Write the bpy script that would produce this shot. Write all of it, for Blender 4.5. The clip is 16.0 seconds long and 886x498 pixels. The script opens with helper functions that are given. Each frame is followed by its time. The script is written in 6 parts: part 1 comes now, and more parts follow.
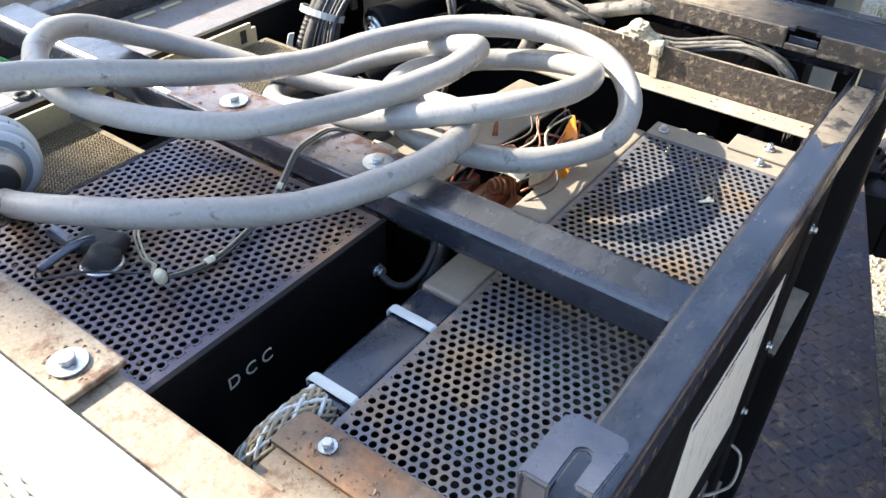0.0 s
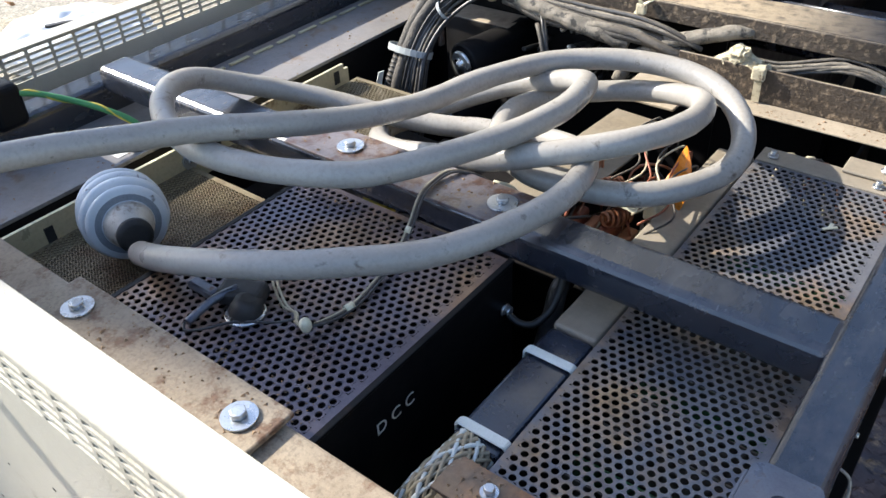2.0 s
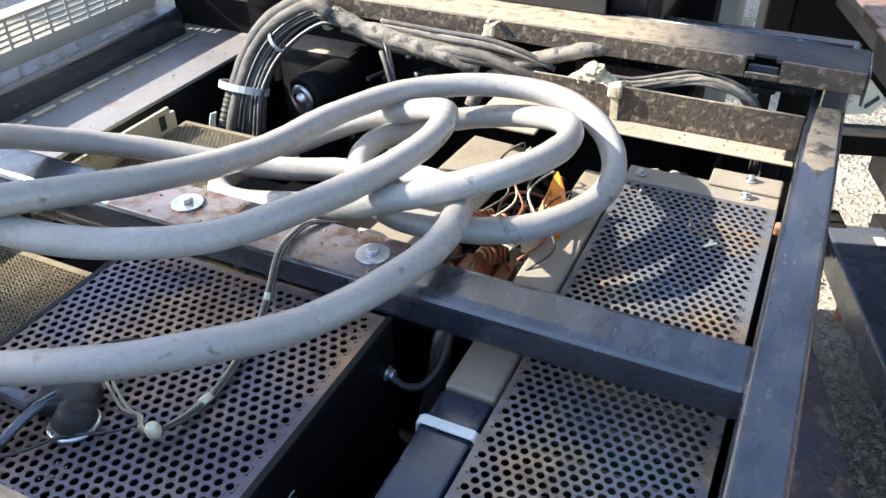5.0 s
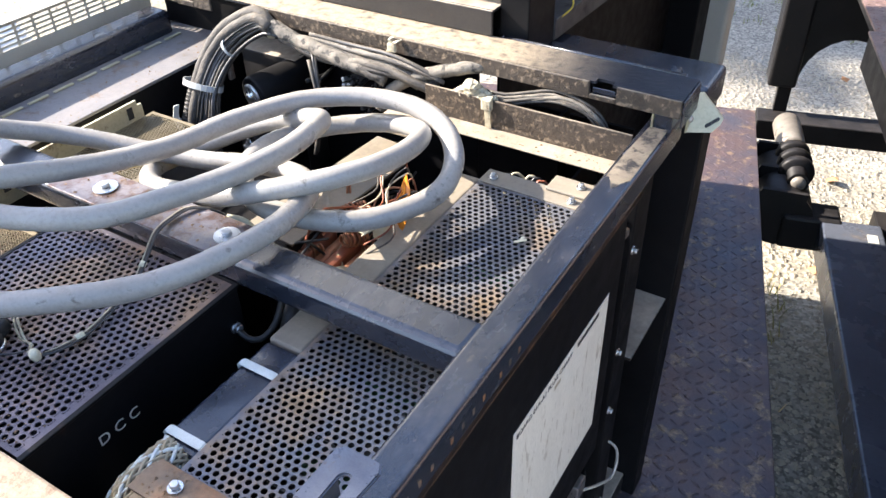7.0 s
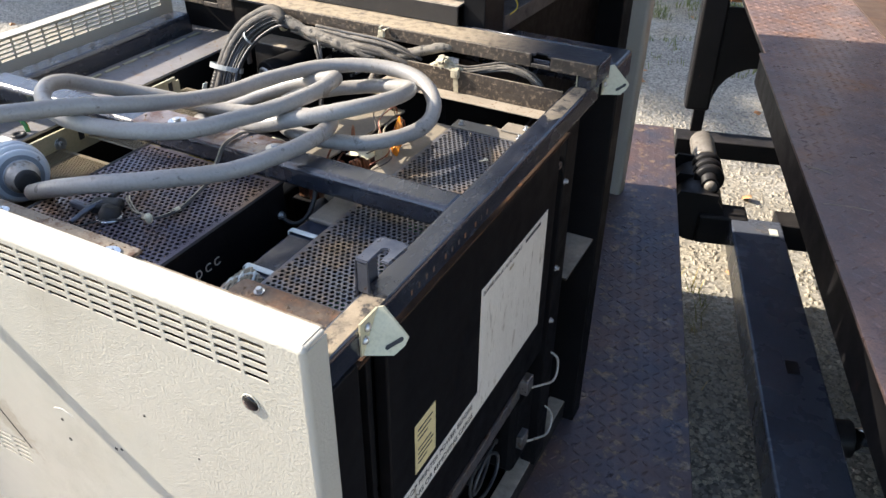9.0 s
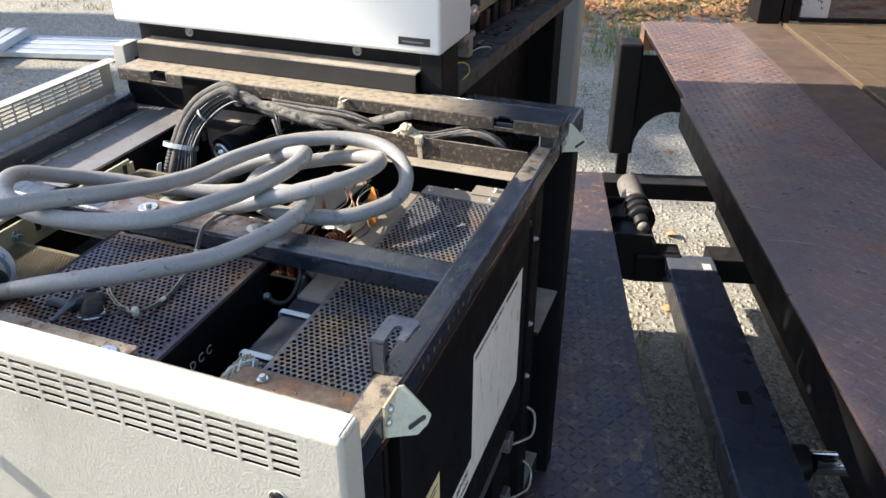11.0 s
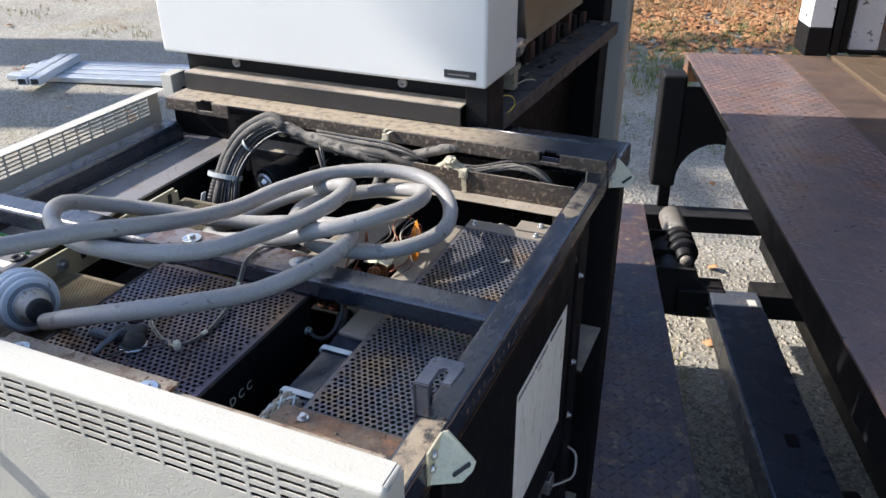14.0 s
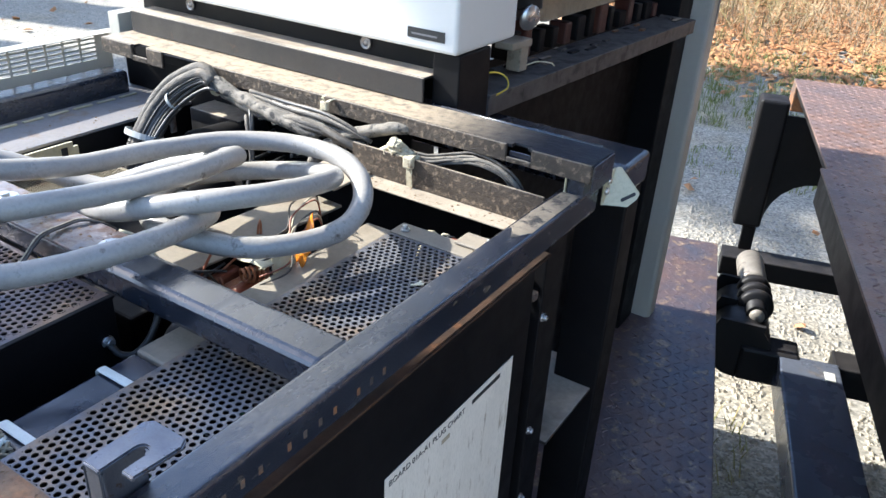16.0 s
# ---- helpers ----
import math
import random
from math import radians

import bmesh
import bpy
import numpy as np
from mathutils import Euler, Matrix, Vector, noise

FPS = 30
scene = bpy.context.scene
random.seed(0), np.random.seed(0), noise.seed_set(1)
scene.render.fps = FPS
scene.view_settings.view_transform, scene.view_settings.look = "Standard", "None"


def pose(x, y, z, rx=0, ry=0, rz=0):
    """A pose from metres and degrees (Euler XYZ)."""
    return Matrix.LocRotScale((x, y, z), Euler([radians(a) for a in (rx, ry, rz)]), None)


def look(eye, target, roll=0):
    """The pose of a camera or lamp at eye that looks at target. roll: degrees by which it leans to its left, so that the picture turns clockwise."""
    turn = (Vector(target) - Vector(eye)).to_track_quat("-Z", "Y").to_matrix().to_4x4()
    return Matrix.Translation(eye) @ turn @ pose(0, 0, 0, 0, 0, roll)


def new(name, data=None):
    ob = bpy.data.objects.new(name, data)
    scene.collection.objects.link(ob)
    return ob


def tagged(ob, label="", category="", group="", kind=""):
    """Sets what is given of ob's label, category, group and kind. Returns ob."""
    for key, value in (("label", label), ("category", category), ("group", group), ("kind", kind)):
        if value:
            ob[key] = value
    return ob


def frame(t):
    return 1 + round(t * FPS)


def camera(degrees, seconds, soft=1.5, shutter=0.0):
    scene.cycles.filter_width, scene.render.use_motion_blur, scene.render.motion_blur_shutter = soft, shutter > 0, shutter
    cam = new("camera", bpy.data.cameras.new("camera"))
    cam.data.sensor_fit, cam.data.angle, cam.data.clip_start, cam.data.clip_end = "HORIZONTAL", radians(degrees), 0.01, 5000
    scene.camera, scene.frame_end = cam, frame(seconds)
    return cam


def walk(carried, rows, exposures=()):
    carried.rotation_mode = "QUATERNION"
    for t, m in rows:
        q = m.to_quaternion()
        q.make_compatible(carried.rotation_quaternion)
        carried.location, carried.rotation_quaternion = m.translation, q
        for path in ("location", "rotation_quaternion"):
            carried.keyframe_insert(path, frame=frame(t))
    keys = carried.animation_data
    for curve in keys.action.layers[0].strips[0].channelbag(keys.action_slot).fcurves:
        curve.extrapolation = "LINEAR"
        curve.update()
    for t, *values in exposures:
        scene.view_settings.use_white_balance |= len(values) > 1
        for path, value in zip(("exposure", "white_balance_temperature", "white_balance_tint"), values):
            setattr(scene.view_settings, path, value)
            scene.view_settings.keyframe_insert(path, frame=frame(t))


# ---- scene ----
cam = camera(58.2, 16.0)
PATH = [
    (0, (0.078, -0.108, 1.324), (-0.835, 1.169, 0.085), 1.2),
    (0.5, (0.002, -0.129, 1.308), (-0.804, 1.201, 0.05), 2.5),
    (1, (-0.094, -0.149, 1.318), (-0.836, 1.198, 0.04), 1.2),
    (1.5, (-0.06, -0.172, 1.349), (-0.99, 1.142, 0.162), -0.1),
    (2, (0.017, -0.146, 1.345), (-0.998, 1.087, 0.141), -3.1),
    (2.5, (0.103, -0.138, 1.352), (-0.925, 1.134, 0.2), -0.3),
    (3, (0.103, -0.094, 1.38), (-0.859, 1.269, 0.277), -2.0),
    (3.5, (-0.044, -0.099, 1.351), (-0.728, 1.367, 0.175), -1.6),
    (3.7, (-0.078, -0.1, 1.336), (-0.683, 1.406, 0.167), -1.0),
    (5.8, (0.076, -0.061, 1.315), (-0.908, 1.228, 0.144), -2.3),
    (6, (0.138, -0.03, 1.341), (-0.934, 1.16, 0.142), -4.5),
    (6.5, (0.221, -0.033, 1.386), (-0.72, 1.29, 0.218), -0.2),
    (7, (0.22, -0.094, 1.427), (-0.632, 1.241, 0.207), -1.9),
    (7.5, (0.235, -0.236, 1.469), (-0.61, 1.162, 0.315), -2.0),
    (8, (0.277, -0.39, 1.479), (-0.544, 1.074, 0.392), -1.0),
    (8.5, (0.361, -0.416, 1.462), (-0.464, 1.017, 0.336), -1.4),
    (9, (0.361, -0.441, 1.463), (-0.406, 1.028, 0.344), 0.5),
    (9.2, (0.345, -0.439, 1.463), (-0.413, 1.05, 0.365), 0.8),
    (11.3, (0.271, -0.489, 1.499), (-0.333, 1.127, 0.488), -0.2),
    (11.5, (0.287, -0.533, 1.514), (-0.362, 1.06, 0.494), -0.8),
    (12, (0.315, -0.583, 1.534), (-0.448, 0.974, 0.539), -1.7),
    (12.5, (0.309, -0.568, 1.507), (-0.515, 0.967, 0.524), -1.5),
    (13, (0.292, -0.546, 1.482), (-0.499, 0.988, 0.471), -0.7),
    (13.5, (0.258, -0.529, 1.466), (-0.461, 1.033, 0.445), 0.9),
    (14, (0.25, -0.452, 1.488), (-0.455, 1.158, 0.533), -0.5),
    (14.5, (0.251, -0.344, 1.475), (-0.285, 1.357, 0.568), 0.4),
    (15, (0.237, -0.313, 1.411), (-0.263, 1.354, 0.426), 3.4),
    (15.5, (0.273, -0.191, 1.405), (-0.307, 1.46, 0.436), 2.8),
    (16, (0.328, -0.079, 1.335), (-0.603, 1.426, 0.403), 3.2),
]
EXPOSURES = [(0, 2.1, 6450, 11), (1.0, 1.75, 6400, 12), (1.5, 1.5, 6350, 11), (2.5, 1.35, 6300, 11), (3.5, 1.5, 6150, 10), (6.0, 2.04, 6350, 13), (7.5, 2.0, 6500, 15), (8.0, 1.6, 6550, 14), (9.0, 1.4, 6550, 13), (11.5, 1.28, 6250, 12), (12.5, 1.05, 6050, 12), (14.0, 1.0, 5950, 14), (15.5, 1.45, 5800, 12), (16.0, 1.75, 5850, 10)]
walk(cam, [(t, look(eye, target, roll)) for t, eye, target, roll in PATH], EXPOSURES)

# ---- light ----
SUN_EL, SUN_AZ = 34.0, 14.5          # degrees; light travels along the truck's v axis
to_sun = Vector((-math.cos(radians(SUN_AZ)) * math.cos(radians(SUN_EL)), -math.sin(radians(SUN_AZ)) * math.cos(radians(SUN_EL)), math.sin(radians(SUN_EL))))
world = bpy.data.worlds.new("sky")
world.use_nodes = True
scene.world = world
wn = world.node_tree.nodes
sky = wn.new("ShaderNodeTexSky")
sky.sky_type, sky.sun_disc = "NISHITA", False
sky.sun_elevation = radians(SUN_EL)
sky.sun_rotation = math.atan2(to_sun.x, to_sun.y)
world.node_tree.links.new(sky.outputs[0], wn["Background"].inputs[0])
wn["Background"].inputs[1].default_value = 0.14
sun = new("sun", bpy.data.lights.new("sun", "SUN"))
sun.data.energy, sun.data.angle, sun.data.color = 4.7, radians(0.55), (1.0, 0.93, 0.80)
sun.matrix_world = look(to_sun * 30, (0, 0, 0))


# ---- building helpers ----
def thing(name, label, category, at=(0, 0, 0), group="", kind=""):
    ob = new(name)
    ob.empty_display_size = 0.05
    ob.location = at
    return tagged(ob, label, category, group, kind)


def base_of(ob):
    m = Matrix.Translation(ob.location)
    return m if ob.parent is None else base_of(ob.parent) @ m


def part(name, bm, material, parent=None, label=""):
    """One mesh object of a bmesh (or mesh data) in world places, under a thing or a part."""
    if isinstance(bm, bpy.types.Mesh):
        me = bm
    else:
        me = bpy.data.meshes.new(name)
        bm.normal_update()
        bm.to_mesh(me)
        bm.free()
    if material and not me.materials:
        me.materials.append(material)
    ob = new(name, me)
    if parent:
        ob.parent = parent
        ob.matrix_parent_inverse = base_of(parent).inverted() if parent.type == "EMPTY" else Matrix()
    if label:
        ob["label"] = label
    return ob


def structure(name, bm, material, label, category):
    return tagged(part(name, bm, material), label, category, kind="structure")


def box(bm, lo, hi, m=None):
    lo, hi = Vector(lo), Vector(hi)
    made = bmesh.ops.create_cube(bm, size=1.0, matrix=Matrix.Translation((lo + hi) / 2) @ Matrix.Diagonal((*(hi - lo), 1)))
    if m:
        bmesh.ops.transform(bm, matrix=m, verts=made["verts"])
    return made["verts"]


def boxes(*pairs, bevel=0.002, m=None, seg=2):
    bm = bmesh.new()
    for lo, hi in pairs:
        box(bm, lo, hi)
    if bevel:
        bmesh.ops.bevel(bm, geom=bm.edges[:], offset=bevel, segments=seg, profile=0.5, affect="EDGES", clamp_overlap=True)
    if m:
        bm.transform(m)
    for f in bm.faces:
        f.smooth = False
    return bm


def rod(a, b, r, n=16, r2=None, bevel=0.0, bm=None):
    bm = bm or bmesh.new()
    a, b = Vector(a), Vector(b)
    d = b - a
    m = Matrix.Translation((a + b) / 2) @ d.to_track_quat("Z", "Y").to_matrix().to_4x4()
    made = bmesh.ops.create_cone(bm, cap_ends=True, segments=n, radius1=r, radius2=r if r2 is None else r2, depth=d.length, matrix=m)
    if bevel:
        rim = [e for e in {e for v in made["verts"] for e in v.link_edges} if abs((e.verts[0].co - e.verts[1].co).normalized().dot(d.normalized())) < 0.5]
        bmesh.ops.bevel(bm, geom=rim, offset=bevel, segments=2, profile=0.5, affect="EDGES")
    for f in bm.faces:
        f.smooth = len(f.verts) == 4
    return bm


def lathe(profile, a, b, n=32):
    """A body of revolution about the way from a to b; profile rows are (along, radius)."""
    a, b = Vector(a), Vector(b)
    m = Matrix.Translation(a) @ (b - a).to_track_quat("Z", "Y").to_matrix().to_4x4()
    bm = bmesh.new()
    rings = []
    for z, r in profile:
        rings.append([bm.verts.new(m @ Vector((r * math.cos(2 * math.pi * k / n), r * math.sin(2 * math.pi * k / n), z))) for k in range(n)])
    for p, q in zip(rings, rings[1:]):
        for k in range(n):
            bm.faces.new((p[k], p[(k + 1) % n], q[(k + 1) % n], q[k])).smooth = True
    bm.faces.new(rings[0][::-1])
    bm.faces.new(rings[-1])
    return bm


def spline(points, step):
    """Points along a smooth line through the given places."""
    p = [Vector(q) for q in points]
    p = [2 * p[0] - p[1]] + p + [2 * p[-1] - p[-2]]
    out = []
    for a, b, c, d in zip(p, p[1:], p[2:], p[3:]):
        n = max(2, int((c - b).length / step))
        for k in range(n):
            t = k / n
            out.append(0.5 * (2 * b + (c - a) * t + (2 * a - 5 * b + 4 * c - d) * t * t + (3 * b - a - 3 * c + d) * t ** 3))
    return out + [p[-2]]


def tube(points, r, n=12, step=0.01, bm=None, wobble=0.0, closed_ends=True, seed=0.0):
    bm = bm or bmesh.new()
    line = spline(points, step)
    up = Vector((0.12, 0.2, 1)).normalized()
    rings = []
    for k, p in enumerate(line):
        d = (line[min(k + 1, len(line) - 1)] - line[max(k - 1, 0)]).normalized()
        side = up.cross(d)
        side = side.normalized() if side.length > 1e-4 else Vector((1, 0, 0))
        up = d.cross(side).normalized()
        ring = []
        for j in range(n):
            a = 2 * math.pi * j / n
            rr = r * (1 + wobble * noise.noise(p * 60 + Vector((seed, a, 0))))
            ring.append(bm.verts.new(p + rr * (math.cos(a) * side + math.sin(a) * up)))
        rings.append(ring)
    for p, q in zip(rings, rings[1:]):
        for j in range(n):
            bm.faces.new((p[j], p[(j + 1) % n], q[(j + 1) % n], q[j])).smooth = True
    if closed_ends:
        bm.faces.new(rings[0][::-1])
        bm.faces.new(rings[-1])
    return bm


def pierced(name, xs, ys, hole, thick, m):
    """A sheet on a grid of lines xs, ys, with the cells for which hole(i, j) holds left open; solid, thick along -z; set by m."""
    nx, ny = len(xs), len(ys)
    verts = [(x, y, z) for z in (0, -thick) for y in ys for x in xs]
    at = lambda i, j, k: k * nx * ny + j * nx + i
    solid = lambda i, j: 0 <= i < nx - 1 and 0 <= j < ny - 1 and not hole(i, j)
    faces = []
    for j in range(ny - 1):
        for i in range(nx - 1):
            if not solid(i, j):
                continue
            faces.append((at(i, j, 0), at(i + 1, j, 0), at(i + 1, j + 1, 0), at(i, j + 1, 0)))
            faces.append((at(i, j, 1), at(i, j + 1, 1), at(i + 1, j + 1, 1), at(i + 1, j, 1)))
            for di, dj, a, b in ((-1, 0, (i, j + 1), (i, j)), (1, 0, (i + 1, j), (i + 1, j + 1)), (0, -1, (i, j), (i + 1, j)), (0, 1, (i + 1, j + 1), (i, j + 1))):
                if not solid(i + di, j + dj):
                    faces.append((at(*a, 0), at(*a, 1), at(*b, 1), at(*b, 0)))
    me = bpy.data.meshes.new(name)
    me.from_pydata([m @ Vector(v) for v in verts], [], faces)
    return me


def perforated(name, x0, x1, y0, y1, z, pitch, hole, thick=0.0012, n=12, m=None):
    """A sheet with staggered round holes, each a hexagonal cell with its own rim."""
    verts, faces = [], []
    dy = pitch * math.sqrt(3) / 2
    rows, cols = int((y1 - y0) / dy), int((x1 - x0) / pitch)
    ca = [(math.cos(2 * math.pi * k / n), math.sin(2 * math.pi * k / n)) for k in range(n)]
    hexr = [pitch / 2 / math.cos((2 * math.pi * k / n) % (math.pi / 3) - (math.pi / 3 if (2 * math.pi * k / n) % (math.pi / 3) > math.pi / 6 else 0)) for k in range(n)]
    for j in range(rows):
        for i in range(cols):
            cx, cy = x0 + pitch * (i + 0.5 + 0.5 * (j % 2) * (1 if i < cols - 1 else 0)), y0 + dy * (j + 0.5)
            if i == cols - 1 and j % 2:
                continue
            b = len(verts)
            for (c, s), h in zip(ca, hexr):
                verts.append((cx + c * h, cy + s * h, z))
            for c, s in ca:
                verts.append((cx + c * hole, cy + s * hole, z))
            for c, s in ca:
                verts.append((cx + c * hole, cy + s * hole, z - thick))
            for k in range(n):
                q = (k + 1) % n
                faces.append((b + k, b + q, b + n + q, b + n + k))
                faces.append((b + n + k, b + n + q, b + 2 * n + q, b + 2 * n + k))
    e = dy * rows
    rims = [(x0 - 0.004, y0 - 0.004, x0, y1 + 0.004), (x0 + pitch * cols, y0 - 0.004, x1 + 0.004, y1 + 0.004), (x0, y0 - 0.004, x0 + pitch * cols, y0 + 0.0003), (x0, y0 + e - 0.0003, x0 + pitch * cols, y1 + 0.004)]
    for j in range(1, rows, 2):
        ya, yb = y0 + dy * j, y0 + dy * (j + 1)
        rims += [(x0, ya, x0 + pitch * 0.5, yb), (x0 + pitch * (cols - 0.5), ya, x0 + pitch * cols, yb)]
    for a0, b0, a1, b1 in rims:
        b = len(verts)
        verts += [(a0, b0, z - 0.0004), (a1, b0, z - 0.0004), (a1, b1, z - 0.0004), (a0, b1, z - 0.0004)]
        faces.append((b, b + 1, b + 2, b + 3))
    me = bpy.data.meshes.new(name)
    me.from_pydata([(m @ Vector(v)) if m else v for v in verts], [], faces)
    return me


def lettering(name, text, size, m, material, parent, depth=0.0002):
    cu = bpy.data.curves.new(name, "FONT")
    cu.body, cu.size, cu.extrude, cu.align_x = text, size, depth, "LEFT"
    tmp = bpy.data.objects.new(name, cu)
    me = bpy.data.meshes.new_from_object(tmp)
    bpy.data.objects.remove(tmp)
    me.transform(m)
    me.materials.clear()
    return part(name, me, material, parent)


def bolt(parent, at, r=0.007, washer=0.011, axis=(0, 0, 1), material=None, name="bolt"):
    at, ax = Vector(at), Vector(axis).normalized()
    bm = rod(at, at + ax * 0.0022, washer, 20)
    bm = rod(at + ax * 0.0022, at + ax * 0.007, r, 6, bevel=0.0008, bm=bm)
    return part(name, bm, material, parent)


# ---- materials ----
def surf(name, c1, c2, scale=12.0, rough=0.6, metal=0.0, bump=0.15, bump_scale=300.0, stain=None, stain_scale=9.0, stain_from=0.52, stain_to=0.66, dust=None, dust_amount=0.7, dust_scale=14.0, per_object=0.0, rough_var=0.15, stretch=(1, 1, 1), spec=0.5, dust_x=None, grain_mix=0.35, dust_from=0.3, dust_to=0.62):
    """A worn surface: two tones in patches and grain, stains with edges, and dust that lies on faces that look up."""
    mat = bpy.data.materials.new(name)
    mat.use_nodes = True
    nt = mat.node_tree
    n, l = nt.nodes, nt.links
    bs = n["Principled BSDF"]
    co = n.new("ShaderNodeTexCoord")
    mp = n.new("ShaderNodeMapping")
    mp.inputs["Scale"].default_value = stretch
    l.new(co.outputs["Object"], mp.inputs[0])

    def tex(s, d=6.0, r=0.6):
        t = n.new("ShaderNodeTexNoise")
        t.inputs["Scale"].default_value, t.inputs["Detail"].default_value, t.inputs["Roughness"].default_value = s, d, r
        l.new(mp.outputs[0], t.inputs["Vector"])
        return t.outputs["Fac"]

    def ramp(v, lo, hi):
        t = n.new("ShaderNodeMapRange")
        t.inputs["From Min"].default_value, t.inputs["From Max"].default_value = lo, hi
        l.new(v, t.inputs["Value"])
        return t.outputs[0]

    def mix(f, a, b):
        t = n.new("ShaderNodeMix")
        t.data_type = "RGBA"
        for sock, v in ((t.inputs[0], f), (t.inputs[6], a), (t.inputs[7], b)):
            if isinstance(v, (tuple, float)):
                sock.default_value = (*v, 1) if isinstance(v, tuple) else v
            else:
                l.new(v, sock)
        return t.outputs[2]

    def mul(a, b):
        t = n.new("ShaderNodeMath")
        t.operation = "MULTIPLY"
        for s, v in zip(t.inputs, (a, b)):
            if isinstance(v, float):
                s.default_value = v
            else:
                l.new(v, s)
        return t.outputs[0]

    colour = mix(ramp(tex(scale), 0.32, 0.68), c1, c2)
    grain = tex(scale * 22, 3.0)
    colour = mix(mul(ramp(grain, 0.45, 0.75), grain_mix), colour, tuple(0.55 * v for v in c1))
    fac_rough = ramp(tex(scale * 2.3), 0.2, 0.8)
    if stain:
        f = ramp(tex(stain_scale, 9.0, 0.68), stain_from, stain_to)
        colour = mix(f, colour, mix(ramp(tex(stain_scale * 7), 0.35, 0.65), stain, tuple(0.55 * v for v in stain)))
    if dust:
        geo = n.new("ShaderNodeNewGeometry")
        sep = n.new("ShaderNodeSeparateXYZ")
        l.new(geo.outputs["Normal"], sep.inputs[0])
        up = ramp(sep.outputs["Z"], 0.55, 0.95)
        f = mul(mul(up, ramp(tex(dust_scale, 8.0, 0.65), dust_from, dust_to)), dust_amount)
        if dust_x:
            place = n.new("ShaderNodeSeparateXYZ")
            l.new(co.outputs["Object"], place.inputs[0])
            f = mul(f, ramp(place.outputs["X"], *dust_x))
        colour = mix(f, colour, mix(ramp(tex(dust_scale * 9, 4.0), 0.35, 0.7), dust, tuple(0.72 * v for v in dust)))
    if per_object:
        inf = n.new("ShaderNodeObjectInfo")
        colour = mix(mul(inf.outputs["Random"], per_object), colour, tuple(0.5 * v for v in c2))
    l.new(colour, bs.inputs["Base Color"])
    mr = n.new("ShaderNodeMapRange")
    mr.inputs["To Min"].default_value, mr.inputs["To Max"].default_value = max(0.05, rough - rough_var), min(1.0, rough + rough_var)
    l.new(fac_rough, mr.inputs["Value"])
    l.new(mr.outputs[0], bs.inputs["Roughness"])
    bs.inputs["Metallic"].default_value = metal
    bs.inputs["Specular IOR Level"].default_value = spec
    if bump:
        bp = n.new("ShaderNodeBump")
        bp.inputs["Strength"].default_value, bp.inputs["Distance"].default_value = bump, 0.002
        l.new(tex(bump_scale, 4.0), bp.inputs["Height"])
        l.new(bp.outputs[0], bs.inputs["Normal"])
    return mat


RUST, RUST2, DUST = (0.20, 0.085, 0.035), (0.30, 0.13, 0.05), (0.52, 0.44, 0.34)
M_black = surf("black_enamel", (0.003, 0.003, 0.004), (0.006, 0.006, 0.007), 9, 0.55, bump=0.06, stain=(0.05, 0.026, 0.014), stain_from=0.68, stain_to=0.8, dust=(0.14, 0.13, 0.12), dust_amount=0.08, spec=0.18)
M_rail = surf("worn_black_rail", (0.012, 0.015, 0.024), (0.030, 0.034, 0.046), 16, 0.24, bump=0.14, bump_scale=90, stain=(0.16, 0.13, 0.10), stain_scale=70, stain_from=0.62, stain_to=0.69, dust=(0.18, 0.165, 0.155), dust_amount=0.32, dust_scale=34, dust_from=0.46, dust_to=0.68, rough_var=0.12, spec=1.0, stretch=(1, 0.45, 1))
M_speckle = surf("rust_speckled_steel", (0.235, 0.185, 0.130), (0.335, 0.275, 0.200), 14, 0.7, bump=0.35, bump_scale=200, stain=(0.17, 0.095, 0.055), stain_scale=45, stain_from=0.52, stain_to=0.64, grain_mix=0.6)
M_rust_beam = surf("rust_spotted_beam_plate", (0.13, 0.115, 0.125), (0.21, 0.185, 0.185), 12, 0.38, 0.15, bump=0.25, stain=(0.12, 0.062, 0.040), stain_scale=38, stain_from=0.48, stain_to=0.58, dust=(0.34, 0.27, 0.19), dust_amount=0.7, dust_scale=16, dust_from=0.48, dust_to=0.62)
M_dusty = surf("dusty_black_steel", (0.010, 0.0095, 0.010), (0.026, 0.022, 0.020), 15, 0.5, bump=0.15, stain=(0.13, 0.06, 0.03), stain_scale=20, stain_from=0.60, stain_to=0.7, dust=DUST, dust_amount=0.9, dust_scale=7, dust_from=0.2, dust_to=0.5)
M_railtop = surf("grimy_grey_rail", (0.050, 0.046, 0.044), (0.095, 0.086, 0.078), 22, 0.6, bump=0.2, stain=(0.022, 0.019, 0.018), stain_scale=24, stain_from=0.52, stain_to=0.60)
M_doorlip = surf("dark_rusted_lip", (0.024, 0.016, 0.012), (0.065, 0.037, 0.024), 24, 0.75, bump=0.3, stain=(0.12, 0.056, 0.028), stain_scale=30, stain_from=0.56, stain_to=0.66, spec=0.2)
M_flat = surf("rusty_flat_plate", (0.085, 0.055, 0.042), (0.15, 0.10, 0.07), 9, 0.6, 0.1, bump=0.2, stain=(0.24, 0.12, 0.05), stain_scale=6, stain_from=0.54, stain_to=0.7)
M_relief = surf("scuffed_plated_ring", (0.42, 0.39, 0.34), (0.55, 0.51, 0.45), 60, 0.45, 0.2, bump=0.4, bump_scale=300, stain=(0.16, 0.10, 0.06), stain_scale=70, stain_from=0.52)
